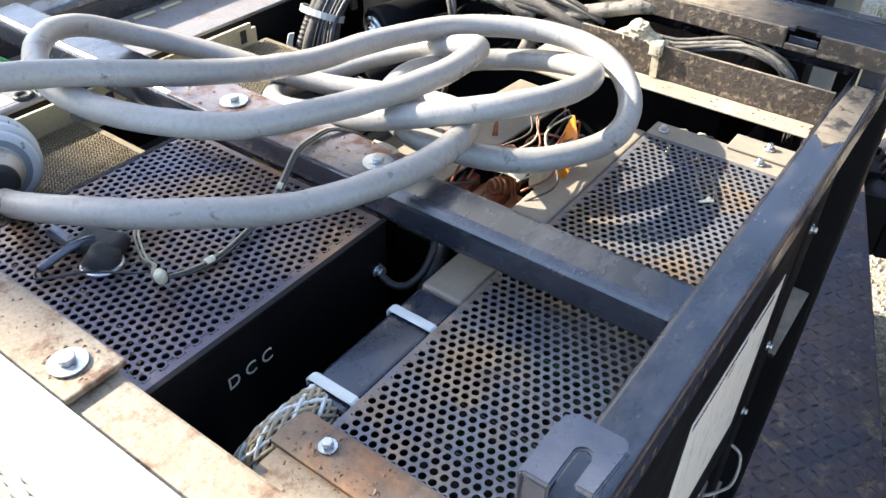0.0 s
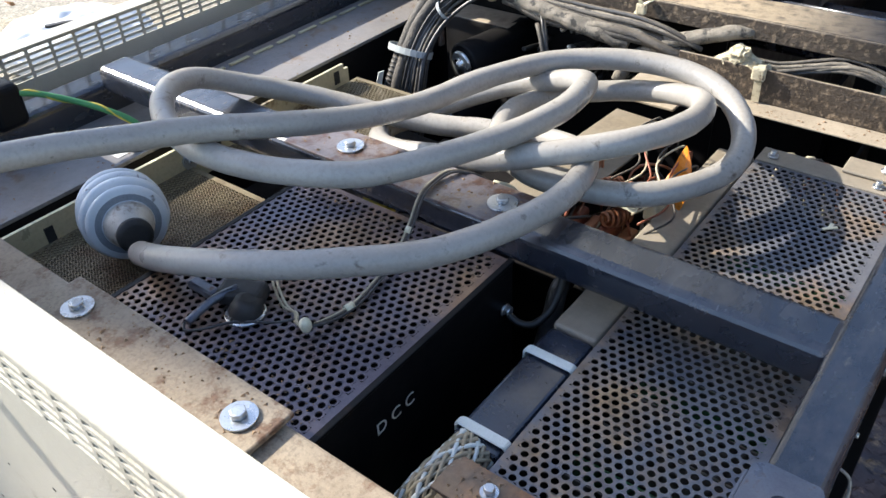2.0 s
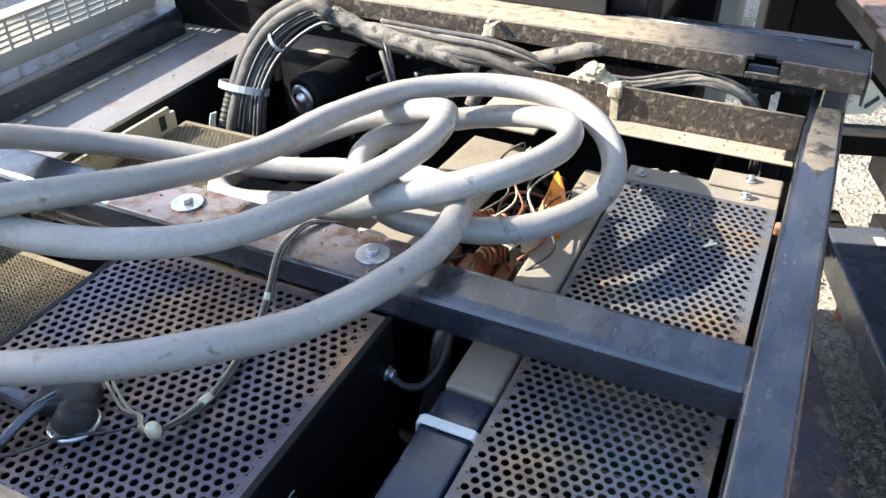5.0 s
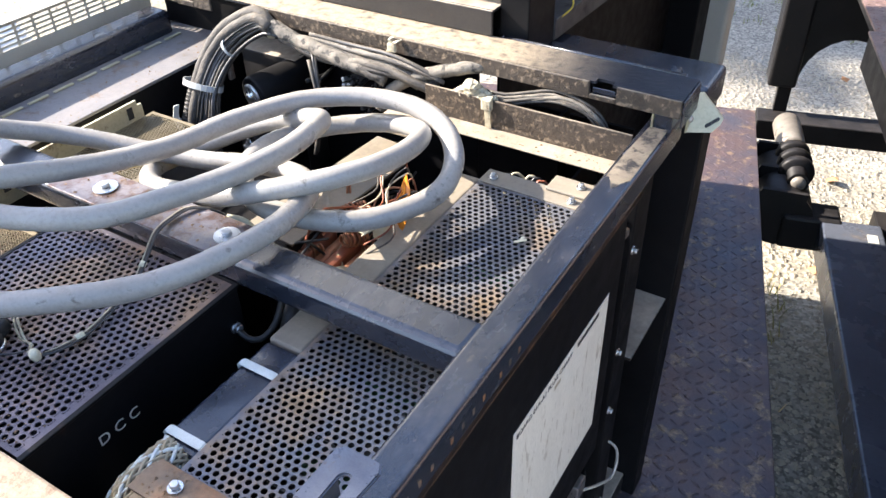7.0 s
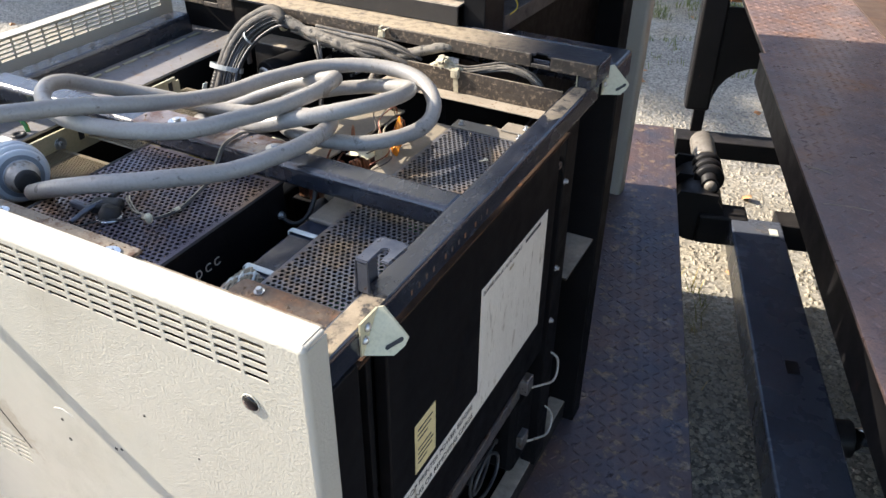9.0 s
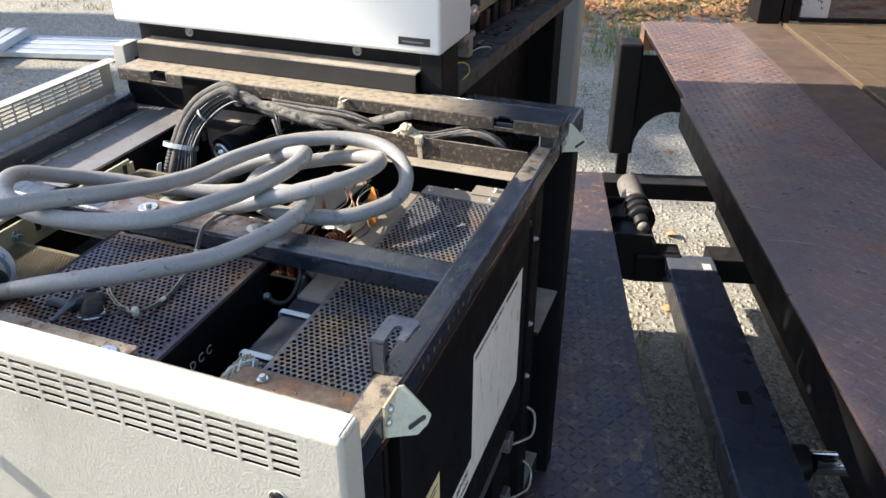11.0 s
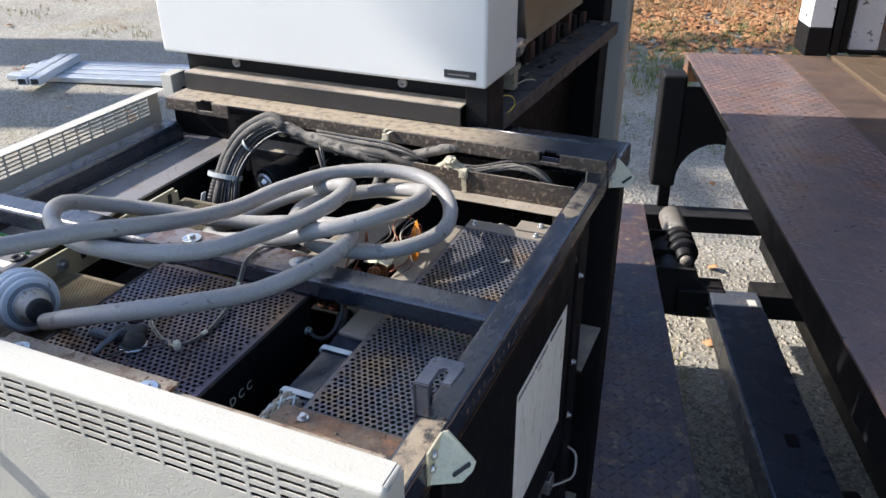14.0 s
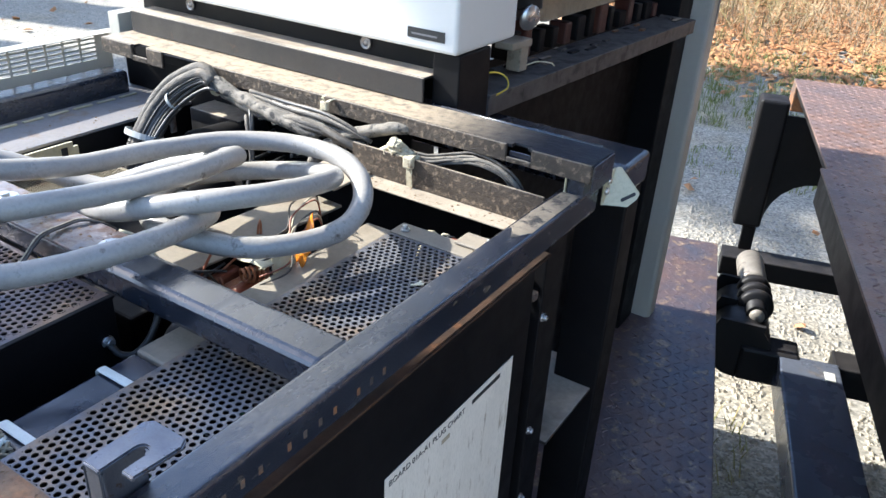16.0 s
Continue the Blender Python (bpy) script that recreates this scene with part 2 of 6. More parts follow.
M_rusty = surf("rusted_black_steel", (0.05, 0.04, 0.036), (0.11, 0.075, 0.055), 25, 0.75, bump=0.3, stain=RUST2, stain_scale=24, stain_from=0.45, stain_to=0.6, dust=(0.36, 0.26, 0.17), dust_amount=0.8)
M_cream = surf("cream_textured_paint", (0.455, 0.430, 0.362), (0.49, 0.462, 0.392), 3, 0.5, bump=0.4, bump_scale=270, stain=(0.41, 0.37, 0.28), stain_scale=2.2, stain_from=0.60, stain_to=0.85, rough_var=0.08, grain_mix=0.08)
M_groove = surf("grey_rubber_groove", (0.20, 0.225, 0.25), (0.27, 0.29, 0.32), 20, 0.55, bump=0.1)
M_caked = surf("black_steel_caked_with_dust", (0.008, 0.010, 0.016), (0.020, 0.022, 0.030), 14, 0.42, bump=0.5, bump_scale=160, stain=(0.15, 0.085, 0.05), stain_scale=26, stain_from=0.62, stain_to=0.70, dust=(0.46, 0.375, 0.265), dust_amount=0.95, dust_scale=70, dust_x=(-0.06, -0.26), dust_from=0.26, dust_to=0.52, spec=0.5)
M_lip = surf("rust_specked_dark_lip", (0.030, 0.022, 0.016), (0.070, 0.052, 0.037), 34, 0.6, bump=0.9, bump_scale=190, stain=(0.22, 0.165, 0.11), stain_scale=120, stain_from=0.53, stain_to=0.62, dust=(0.36, 0.30, 0.22), dust_amount=0.9)
M_sand = surf("caked_pale_dust", (0.27, 0.225, 0.165), (0.38, 0.32, 0.24), 16, 0.85, bump=0.2, stain=(0.15, 0.11, 0.07), stain_scale=30, stain_from=0.58, stain_to=0.70)
M_crumb = surf("rust_crumbs", (0.22, 0.135, 0.075), (0.36, 0.25, 0.155), 90, 0.9, bump=0.0)
M_twig = surf("brown_twigs", (0.20, 0.135, 0.075), (0.42, 0.31, 0.18), 3, 0.85, bump=0.0, stain=(0.24, 0.22, 0.07), stain_scale=0.9, stain_from=0.5, stain_to=0.6)
M_white = surf("white_textured_paint", (0.655, 0.645, 0.605), (0.675, 0.665, 0.625), 4, 0.45, bump=0.05, bump_scale=380, rough_var=0.06, grain_mix=0.03)
# near-black base that carries the deep shade of bays and gaps
M_dark = surf("shade_dark_steel", (0.003, 0.003, 0.004), (0.007, 0.006, 0.006), 14, 0.6, bump=0.1, dust=(0.10, 0.085, 0.07), dust_amount=0.1, spec=0.15)
M_perf = surf("dusty_perforated_steel", (0.112, 0.118, 0.145), (0.180, 0.175, 0.176), 16, 0.34, 0.35, bump=0.15, stain=(0.34, 0.235, 0.140), stain_scale=9, stain_from=0.50, stain_to=0.64, rough_var=0.18)
M_perf_rust = surf("rusty_perforated_steel", (0.098, 0.088, 0.116), (0.160, 0.135, 0.150), 12, 0.36, 0.35, bump=0.25, stain=(0.38, 0.24, 0.145), stain_scale=5.5, stain_from=0.46, stain_to=0.60, rough_var=0.18)
M_mesh = surf("brassy_fine_mesh", (0.17, 0.14, 0.085), (0.25, 0.205, 0.13), 14, 0.55, 0.35, bump=0.1, stain=(0.13, 0.075, 0.04), stain_from=0.52)
M_brass = surf("yellow_passivated_steel", (0.52, 0.47, 0.30), (0.62, 0.57, 0.40), 10, 0.36, 0.25, bump=0.06, stain=(0.20, 0.12, 0.05), stain_from=0.6)
M_dirt = surf("caked_sandy_dirt", (0.20, 0.16, 0.115), (0.36, 0.29, 0.20), 40, 0.95, bump=0.6, bump_scale=500, stain=(0.05, 0.045, 0.042), stain_scale=42, stain_from=0.50, stain_to=0.60)
M_zinc = surf("bright_zinc", (0.55, 0.57, 0.58), (0.66, 0.67, 0.67), 30, 0.3, 0.9, bump=0.05)
M_steel = surf("worn_bare_steel", (0.22, 0.21, 0.21), (0.34, 0.32, 0.31), 40, 0.35, 0.8, bump=0.1, stain=RUST, stain_scale=30, stain_from=0.55)
M_hook = surf("blue_black_worn_steel", (0.10, 0.11, 0.14), (0.17, 0.18, 0.205), 30, 0.34, 0.6, bump=0.1, stain=(0.13, 0.08, 0.05), stain_scale=60, stain_from=0.58, stain_to=0.66)
M_duct = surf("blue_grey_plastic_duct", (0.010, 0.014, 0.026), (0.020, 0.026, 0.042), 14, 0.20, bump=0.05, dust=(0.20, 0.19, 0.19), dust_amount=0.06, dust_scale=40, spec=0.8)
M_beige = surf("beige_plastic_cover", (0.19, 0.168, 0.135), (0.25, 0.22, 0.175), 9, 0.5, bump=0.08, stain=(0.12, 0.10, 0.08), stain_scale=14, stain_from=0.56, stain_to=0.68, dust=(0.32, 0.265, 0.19), dust_amount=0.6)
M_guide = surf("tan_card", (0.50, 0.375, 0.225), (0.60, 0.46, 0.29), 6, 0.6, bump=0.03)
M_cable = surf("grey_cable_jacket", (0.275, 0.262, 0.245), (0.345, 0.332, 0.31), 11, 0.34, bump=0.06, bump_scale=160, stain=(0.10, 0.08, 0.064), stain_scale=44, stain_from=0.61, stain_to=0.71, dust=(0.32, 0.275, 0.215), dust_amount=0.45, dust_scale=20)
M_plug = surf("grey_moulded_plug", (0.56, 0.60, 0.63), (0.64, 0.67, 0.69), 18, 0.42, bump=0.05, stain=(0.30, 0.29, 0.28), stain_scale=40, stain_from=0.62, grain_mix=0.1)
M_tie = surf("yellowed_nylon", (0.62, 0.58, 0.40), (0.72, 0.68, 0.5), 40, 0.4, bump=0.02)
M_cord = surf("dirty_cream_cord", (0.40, 0.35, 0.24), (0.54, 0.48, 0.34), 60, 0.7, bump=0.4, bump_scale=600, stain=(0.20, 0.15, 0.10), stain_scale=90, stain_from=0.55)
M_tie_white = surf("white_nylon", (0.62, 0.66, 0.62), (0.72, 0.76, 0.72), 40, 0.4, bump=0.02)
M_tie_grey = surf("grey_dusty_nylon", (0.32, 0.345, 0.345), (0.42, 0.44, 0.435), 40, 0.45, bump=0.02)
M_loom = surf("grey_wire_loom", (0.040, 0.037, 0.034), (0.090, 0.080, 0.068), 40, 0.7, bump=0.7, bump_scale=300, stain=(0.17, 0.14, 0.105), stain_scale=50, stain_from=0.54, stain_to=0.64, dust=(0.20, 0.165, 0.12), dust_amount=0.5, dust_scale=30)
M_wrap = surf("frayed_pale_braid", (0.13, 0.114, 0.092), (0.27, 0.238, 0.19), 60, 0.8, bump=0.8, bump_scale=420, stain=(0.06, 0.055, 0.05), stain_scale=70, stain_from=0.52, stain_to=0.60)
M_wire = surf("grey_insulated_wire", (0.035, 0.035, 0.038), (0.075, 0.072, 0.07), 50, 0.4, bump=0.05)
M_wire_tan = surf("tan_insulated_wire", (0.30, 0.25, 0.16), (0.42, 0.36, 0.25), 60, 0.5, bump=0.05)
M_wire_red = surf("red_brown_wire", (0.22, 0.06, 0.03), (0.30, 0.10, 0.05), 60, 0.45, bump=0.05)
M_carriage = surf("dark_red_brown_enamel", (0.05, 0.014, 0.010), (0.09, 0.028, 0.018), 8, 0.5, bump=0.1)
M_wire_black = surf("black_wire", (0.014, 0.014, 0.014), (0.03, 0.03, 0.03), 60, 0.4, bump=0.05)
M_yellow = surf("yellow_plastic", (0.62, 0.47, 0.04), (0.70, 0.55, 0.08), 40, 0.4, bump=0.03)
M_green = surf("green_plastic", (0.05, 0.22, 0.07), (0.08, 0.28, 0.10), 40, 0.4, bump=0.03)
M_orange = surf("amber_lacquered_film", (0.50, 0.15, 0.012), (0.68, 0.26, 0.03), 30, 0.22, bump=0.03, stain=(0.20, 0.06, 0.02), stain_scale=60, stain_from=0.55)
M_copper = surf("copper_windings", (0.30, 0.12, 0.06), (0.42, 0.20, 0.11), 60, 0.45, 0.3, bump=0.2, bump_scale=900, stain=(0.10, 0.04, 0.025), stain_from=0.5)
M_grey = surf("grey_painted_steel", (0.15, 0.152, 0.165), (0.22, 0.215, 0.22), 8, 0.42, bump=0.12, stain=(0.17, 0.105, 0.068), stain_scale=22, stain_from=0.57, stain_to=0.66, dust=(0.30, 0.255, 0.215), dust_amount=0.5, dust_scale=9)
M_paper = surf("aged_white_paper", (0.66, 0.62, 0.54), (0.74, 0.70, 0.62), 7, 0.8, bump=0.03, stain=(0.5, 0.43, 0.33), stain_scale=12, stain_from=0.58, stretch=(1, 4, 1))
M_yellow_paper = surf("yellow_paper", (0.66, 0.55, 0.27), (0.72, 0.62, 0.34), 9, 0.8, bump=0.03)
M_ink = surf("black_ink", (0.015, 0.015, 0.015), (0.03, 0.03, 0.03), 50, 0.6, bump=0.0)
M_gloss = surf("glossy_black_plastic", (0.004, 0.004, 0.004), (0.007, 0.007, 0.007), 20, 0.16, bump=0.0, rough_var=0.05)
M_faint = surf("faded_print", (0.50, 0.45, 0.38), (0.56, 0.51, 0.43), 50, 0.8, bump=0.0)
M_mark = surf("cream_ink", (0.6, 0.57, 0.48), (0.66, 0.63, 0.55), 50, 0.6, bump=0.0)
M_tread = surf("rusted_tread_plate", (0.185, 0.140, 0.135), (0.30, 0.188, 0.150), 9, 0.38, 0.32, bump=0.5, bump_scale=160, stain=(0.35, 0.155, 0.065), stain_scale=5, stain_from=0.54, stain_to=0.74, rough_var=0.2, grain_mix=0.7)
M_tread_dark = surf("dark_rusted_tread_plate", (0.082, 0.080, 0.100), (0.165, 0.102, 0.084), 8, 0.36, 0.35, bump=0.6, bump_scale=110, stain=(0.36, 0.25, 0.165), stain_scale=26, stain_from=0.55, stain_to=0.64, rough_var=0.2)
M_truck = surf("black_chassis_paint", (0.005, 0.005, 0.006), (0.011, 0.010, 0.010), 6, 0.5, bump=0.1, stain=(0.10, 0.045, 0.022), stain_from=0.66, stain_to=0.76, dust=(0.10, 0.09, 0.085), dust_amount=0.3, spec=0.25)
M_beam = surf("grey_black_beam", (0.06, 0.07, 0.092), (0.10, 0.11, 0.135), 4, 0.28, bump=0.06, stain=(0.17, 0.14, 0.11), stain_scale=5, stain_from=0.62, stain_to=0.70, spec=0.8)
M_cylinder = surf("dull_steel_cylinder", (0.17, 0.15, 0.125), (0.26, 0.235, 0.20), 12, 0.55, 0.2, bump=0.1, stain=(0.08, 0.055, 0.04), stain_scale=20, stain_from=0.56)
M_chrome = surf("chromed_rod", (0.6, 0.6, 0.6), (0.7, 0.7, 0.7), 20, 0.12, 1.0, bump=0.0, rough_var=0.05)
M_wood = surf("worn_deck_wood", (0.105, 0.066, 0.034), (0.215, 0.142, 0.078), 6, 0.75, bump=0.4, bump_scale=60, stain=(0.045, 0.030, 0.020), stain_scale=4, stain_from=0.44, stain_to=0.62, stretch=(2, 26, 26), per_object=0.6)
M_wood_dark = surf("weathered_panel_wood", (0.085, 0.048, 0.032), (0.19, 0.110, 0.072), 3, 0.8, bump=0.3, bump_scale=50, stain=(0.34, 0.305, 0.285), stain_scale=2.6, stain_from=0.42, stain_to=0.58, stretch=(2, 2, 12), per_object=0.4)
M_flake = surf("flaking_white_paint", (0.66, 0.66, 0.64), (0.74, 0.74, 0.72), 8, 0.6, bump=0.3, bump_scale=90, stain=(0.03, 0.03, 0.03), stain_scale=16, stain_from=0.6, stain_to=0.63)
M_alu = surf("aluminium_ramp", (0.62, 0.64, 0.66), (0.72, 0.74, 0.75), 8, 0.4, 0.6, bump=0.05)
M_bag = surf("white_woven_bag", (0.70, 0.71, 0.72), (0.78, 0.79, 0.80), 6, 0.6, bump=0.3, bump_scale=80)
M_bark = surf("tree_bark", (0.10, 0.075, 0.055), (0.17, 0.13, 0.10), 5, 0.9, bump=0.6, bump_scale=40)
M_stone = surf("pale_gravel", (0.27, 0.24, 0.19), (0.42, 0.375, 0.29), 30, 0.85, bump=0.3)
M_leaf = surf("dry_fallen_leaf", (0.30, 0.115, 0.035), (0.48, 0.26, 0.11), 3, 0.7, bump=0.1, per_object=0.0)
M_straw = surf("dry_grass", (0.30, 0.22, 0.10), (0.46, 0.36, 0.18), 3, 0.8, bump=0.0, stain=(0.20, 0.21, 0.06), stain_scale=0.8, stain_from=0.48, stain_to=0.58)
M_grass = surf("green_grass", (0.10, 0.14, 0.03), (0.22, 0.22, 0.06), 3, 0.7, bump=0.0)


def ground_material():
    mat = surf("gravel_ground", (0.23, 0.215, 0.18), (0.33, 0.30, 0.24), 0.8, 0.9, bump=0.8, bump_scale=70, stain=(0.33, 0.27, 0.165), stain_scale=0.55, stain_from=0.5, stain_to=0.68)
    nt = mat.node_tree
    n, l = nt.nodes, nt.links
    bs = n["Principled BSDF"]
    old = bs.inputs["Base Color"].links[0].from_socket
    co = n.new("ShaderNodeTexCoord")
    vo = n.new("ShaderNodeTexVoronoi")
    vo.inputs["Scale"].default_value = 85
    l.new(co.outputs["Object"], vo.inputs["Vector"])
    hs = n.new("ShaderNodeSeparateColor")
    l.new(vo.outputs["Color"], hs.inputs[0])
    mr = n.new("ShaderNodeMapRange")
    mr.inputs["To Min"].default_value, mr.inputs["To Max"].default_value = 0.5, 1.5
    l.new(hs.outputs[0], mr.inputs["Value"])
    mx = n.new("ShaderNodeMix")
    mx.data_type, mx.blend_type = "RGBA", "MULTIPLY"
    mx.inputs[0].default_value = 1.0
    l.new(old, mx.inputs[6])
    l.new(mr.outputs[0], mx.inputs[7])
    l.new(mx.outputs[2], bs.inputs["Base Color"])
    return mat


M_ground = ground_material()


def smear(mat, a, b, width, colour):
    """Lay a ragged brown smear along the way from a to b, in the plane y = constant, over a material."""
    nt = mat.node_tree
    n, l = nt.nodes, nt.links
    bs = n["Principled BSDF"]
    old = bs.inputs["Base Color"].links[0].from_socket
    co = n.new("ShaderNodeTexCoord")
    mp = n.new("ShaderNodeMapping")
    mp.vector_type = "TEXTURE"
    mp.inputs["Location"].default_value = ((a[0] + b[0]) / 2, 0, (a[1] + b[1]) / 2)
    mp.inputs["Rotation"].default_value = (0, -math.atan2(b[1] - a[1], b[0] - a[0]), 0)
    mp.inputs["Scale"].default_value = (math.hypot(b[0] - a[0], b[1] - a[1]) / 2, 1000, width)
    l.new(co.outputs["Object"], mp.inputs[0])
    gr = n.new("ShaderNodeTexGradient")
    gr.gradient_type = "SPHERICAL"
    l.new(mp.outputs[0], gr.inputs[0])
    nz = n.new("ShaderNodeTexNoise")
    nz.inputs["Scale"].default_value, nz.inputs["Detail"].default_value, nz.inputs["Roughness"].default_value = 85, 10, 0.78
    l.new(co.outputs["Object"], nz.inputs["Vector"])
    ad = n.new("ShaderNodeMath")
    ad.operation = "MULTIPLY_ADD"
    ad.inputs[1].default_value = 0.55
    l.new(gr.outputs["Fac"], ad.inputs[0])
    l.new(nz.outputs["Fac"], ad.inputs[2])
    mr = n.new("ShaderNodeMapRange")
    mr.inputs["From Min"].default_value, mr.inputs["From Max"].default_value, mr.inputs["To Max"].default_value = 0.66, 0.82, 0.8
    l.new(ad.outputs[0], mr.inputs["Value"])
    inside = n.new("ShaderNodeMath")
    inside.operation = "GREATER_THAN"
    inside.inputs[1].default_value = 0.001
    l.new(gr.outputs["Fac"], inside.inputs[0])
    both = n.new("ShaderNodeMath")
    both.operation = "MULTIPLY"
    l.new(mr.outputs[0], both.inputs[0])
    l.new(inside.outputs[0], both.inputs[1])
    mx = n.new("ShaderNodeMix")
    mx.data_type = "RGBA"
    mx.inputs[7].default_value = (*colour, 1)
    l.new(both.outputs[0], mx.inputs[0])
    l.new(old, mx.inputs[6])
    l.new(mx.outputs[2], bs.inputs["Base Color"])


M_panel = surf("cream_front_panel_paint", (0.405, 0.386, 0.325), (0.435, 0.416, 0.352), 2.5, 0.5, bump=0.5, bump_scale=270, stain=(0.375, 0.340, 0.255), stain_scale=2.2, stain_from=0.55, stain_to=0.85, rough_var=0.08, grain_mix=0.10)
smear(M_panel, (-0.605, 0.790), (-0.440, 0.575), 0.042, (0.30, 0.26, 0.20))


# ---- large structure ----
GROUND, DECK, PLAT, TOP = -0.75, 0.60, 0.052, 0.955
YARD = Matrix.Rotation(radians(14.5), 4, "Z")      # the yard's axes: x outwards from the truck's tail, y along the tail
PIVOT = Vector((0.8, 2.0, 0.3))
TR = Matrix.Translation(YARD @ PIVOT + Vector((0.008, -0.036, -0.040))) @ Matrix.Rotation(radians(15.04), 4, "Z") @ Matrix.Rotation(radians(-2.57), 4, "X") @ Matrix.Translation(-PIVOT)   # the truck stands a little aslant
LIFT = Matrix.Translation((0.041, 0, -0.048)) @ Matrix.Rotation(radians(15.56), 4, "Z")   # the lift platform


def ground_sheet():
    bm = bmesh.new()
    lines = sorted({*(k * 0.5 for k in range(-30, 31)), *(s * 15 * 1.35 ** k for k in range(1, 15) for s in (-1, 1))})
    rows = []
    for y in lines:
        row = []
        for x in lines:
            d = math.hypot(x, y)
            z = GROUND + 0.05 * noise.noise(Vector((x * 0.4, y * 0.4, 3))) * min(1, max(0, (d - 2) / 4))
            row.append(bm.verts.new((x, y, z)))
        rows.append(row)
    for p, q in zip(rows, rows[1:]):
        for k in range(len(lines) - 1):
            bm.faces.new((p[k], p[k + 1], q[k + 1], q[k])).smooth = True
    return bm


structure("ground", ground_sheet(), M_ground, "grey gravel ground with pale stones and dry leaves", "ground")


def tread(name, x0, x1, y0, y1, z, m, rise, pitch=0.036, size=0.013):
    """Raised lozenges of tread plate, in turn along and across."""
    rng = random.Random(4)
    verts, faces = [], []
    j, y = 0, y0 + 0.01
    while y < y1 - 0.01:
        i, x = 0, x0 + 0.012
        while x < x1 - 0.012:
            a = radians(45 if (i + j) % 2 else -45) + radians(rng.uniform(-3, 3))
            c, s = math.cos(a), math.sin(a)
            L, W, h = size * rng.uniform(0.85, 1.1), size * 0.30, rise * rng.uniform(0.5, 1.1)
            b = len(verts)
            for px, py, pz in ((-L, 0, 0), (-L * 0.4, -W, 0), (L * 0.4, -W, 0), (L, 0, 0), (L * 0.4, W, 0), (-L * 0.4, W, 0), (-L * 0.45, 0, h), (L * 0.45, 0, h)):
                verts.append(m @ Vector((x + px * c - py * s, y + px * s + py * c, z + pz)))
            faces += [(b, b + 1, b + 6), (b + 1, b + 2, b + 7, b + 6), (b + 2, b + 3, b + 7), (b + 3, b + 4, b + 7), (b + 4, b + 5, b + 6, b + 7), (b + 5, b, b + 6)]
            x += pitch * 0.72
            i += 1
        y += pitch * 0.72
        j += 1
    me = bpy.data.meshes.new(name)
    me.from_pydata(verts, [], faces)
    return me


# lift platform on which the printer stands
plat = thing("lift_platform", "rusted steel tread-plate lift platform behind the truck", "platform", (0, 0, PLAT))
part("plate", boxes(((-1.3, -1.7, 0.088), (0.49, 2.62, 0.1)), bevel=0.002, m=LIFT), M_tread_dark, plat)
for v0, v1 in ((0.45, 0.49), (-1.3, -1.26)):
    part("edge_channel", boxes(((v0, -1.7, 0.025), (v1, 2.62, 0.087)), bevel=0.003, m=LIFT), M_truck, plat)
for u0, u1 in ((2.58, 2.62), (-1.7, -1.66)):
    part("cross_channel", boxes(((-1.255, u0, 0.025), (0.445, u1, 0.087)), bevel=0.003, m=LIFT), M_truck, plat)
# invented far-side skirt that stops light coming in beneath the platform
part("skirt", boxes(((-1.257, -1.65, GROUND + 0.08), (-1.245, 2.57, 0.086)), bevel=0.002, m=LIFT), M_truck, plat)
tr = part("raised_tread", tread("raised_tread", -0.35, 0.49, 0.1, 2.62, 0.1, LIFT, 0.0013), M_tread_dark, plat)
tr["kind"] = "stuff"

# truck tail with its deck, wall, post and lift gear
truck = thing("truck", "old box truck tail with rusted tread-plate sill and wooden deck", "truck", tuple(TR @ Vector((1.3, 2.0, GROUND))))
part("sill_plate", boxes(((0.672, 0.2, DECK - 0.008), (1.115, 2.18, DECK)), bevel=0.0015, m=TR), M_tread, truck, "rusted tread-plate sill")
part("sill_plate", boxes(((0.690, 2.181, DECK - 0.008), (1.115, 3.42, DECK)), bevel=0.0015, m=TR), M_tread, truck)
trd = part("raised_tread", tread("raised_tread", 0.69, 1.115, 0.2, 3.42, DECK, TR, 0.0024), M_tread, truck)
trd["kind"] = "stuff"
part("sill_fascia", boxes(((0.675, 0.2, DECK - 0.10), (0.687, 2.17, DECK - 0.009)), bevel=0.002, m=TR), M_truck, truck)
part("sill_end", boxes(((0.689, 3.30, DECK - 0.11), (0.75, 3.419, DECK - 0.009)), bevel=0.004, m=TR), M_rusty, truck, "rusted sill end")
part("sill_lip", boxes(((0.70, 2.19, DECK - 0.04), (0.71, 3.32, DECK - 0.009)), bevel=0.002, m=TR), M_truck, truck)
part("flat_plate", boxes(((1.117, 0.2, DECK - 0.008), (1.325, 3.44, DECK + 0.001)), bevel=0.0015, m=TR), M_flat, truck, "rusty smooth steel strip")
part("threshold", boxes(((1.345, 0.2, DECK - 0.03), (1.42, 3.44, DECK + 0.006)), bevel=0.004, m=TR), M_wood, truck, "worn wooden threshold board")
for v0, v1, dz in ((0.78, 0.84, 0.16), (1.20, 1.31, 0.22)):
    part("subframe", boxes(((v0, 0.2, DECK - dz), (v1, 3.3, DECK - 0.010)), bevel=0.003, m=TR), M_truck, truck)
part("subfloor", boxes(((1.345, 0.2, DECK - 0.25), (3.4, 3.5, DECK - 0.045)), bevel=0.003, m=TR), M_truck, truck)
# unseen block added below the deck to cut light from the truck's side
part("underbody", boxes(((1.62, 0.25, GROUND + 0.22), (3.3, 3.4, DECK - 0.251)), bevel=0.02, m=TR), M_truck, truck)
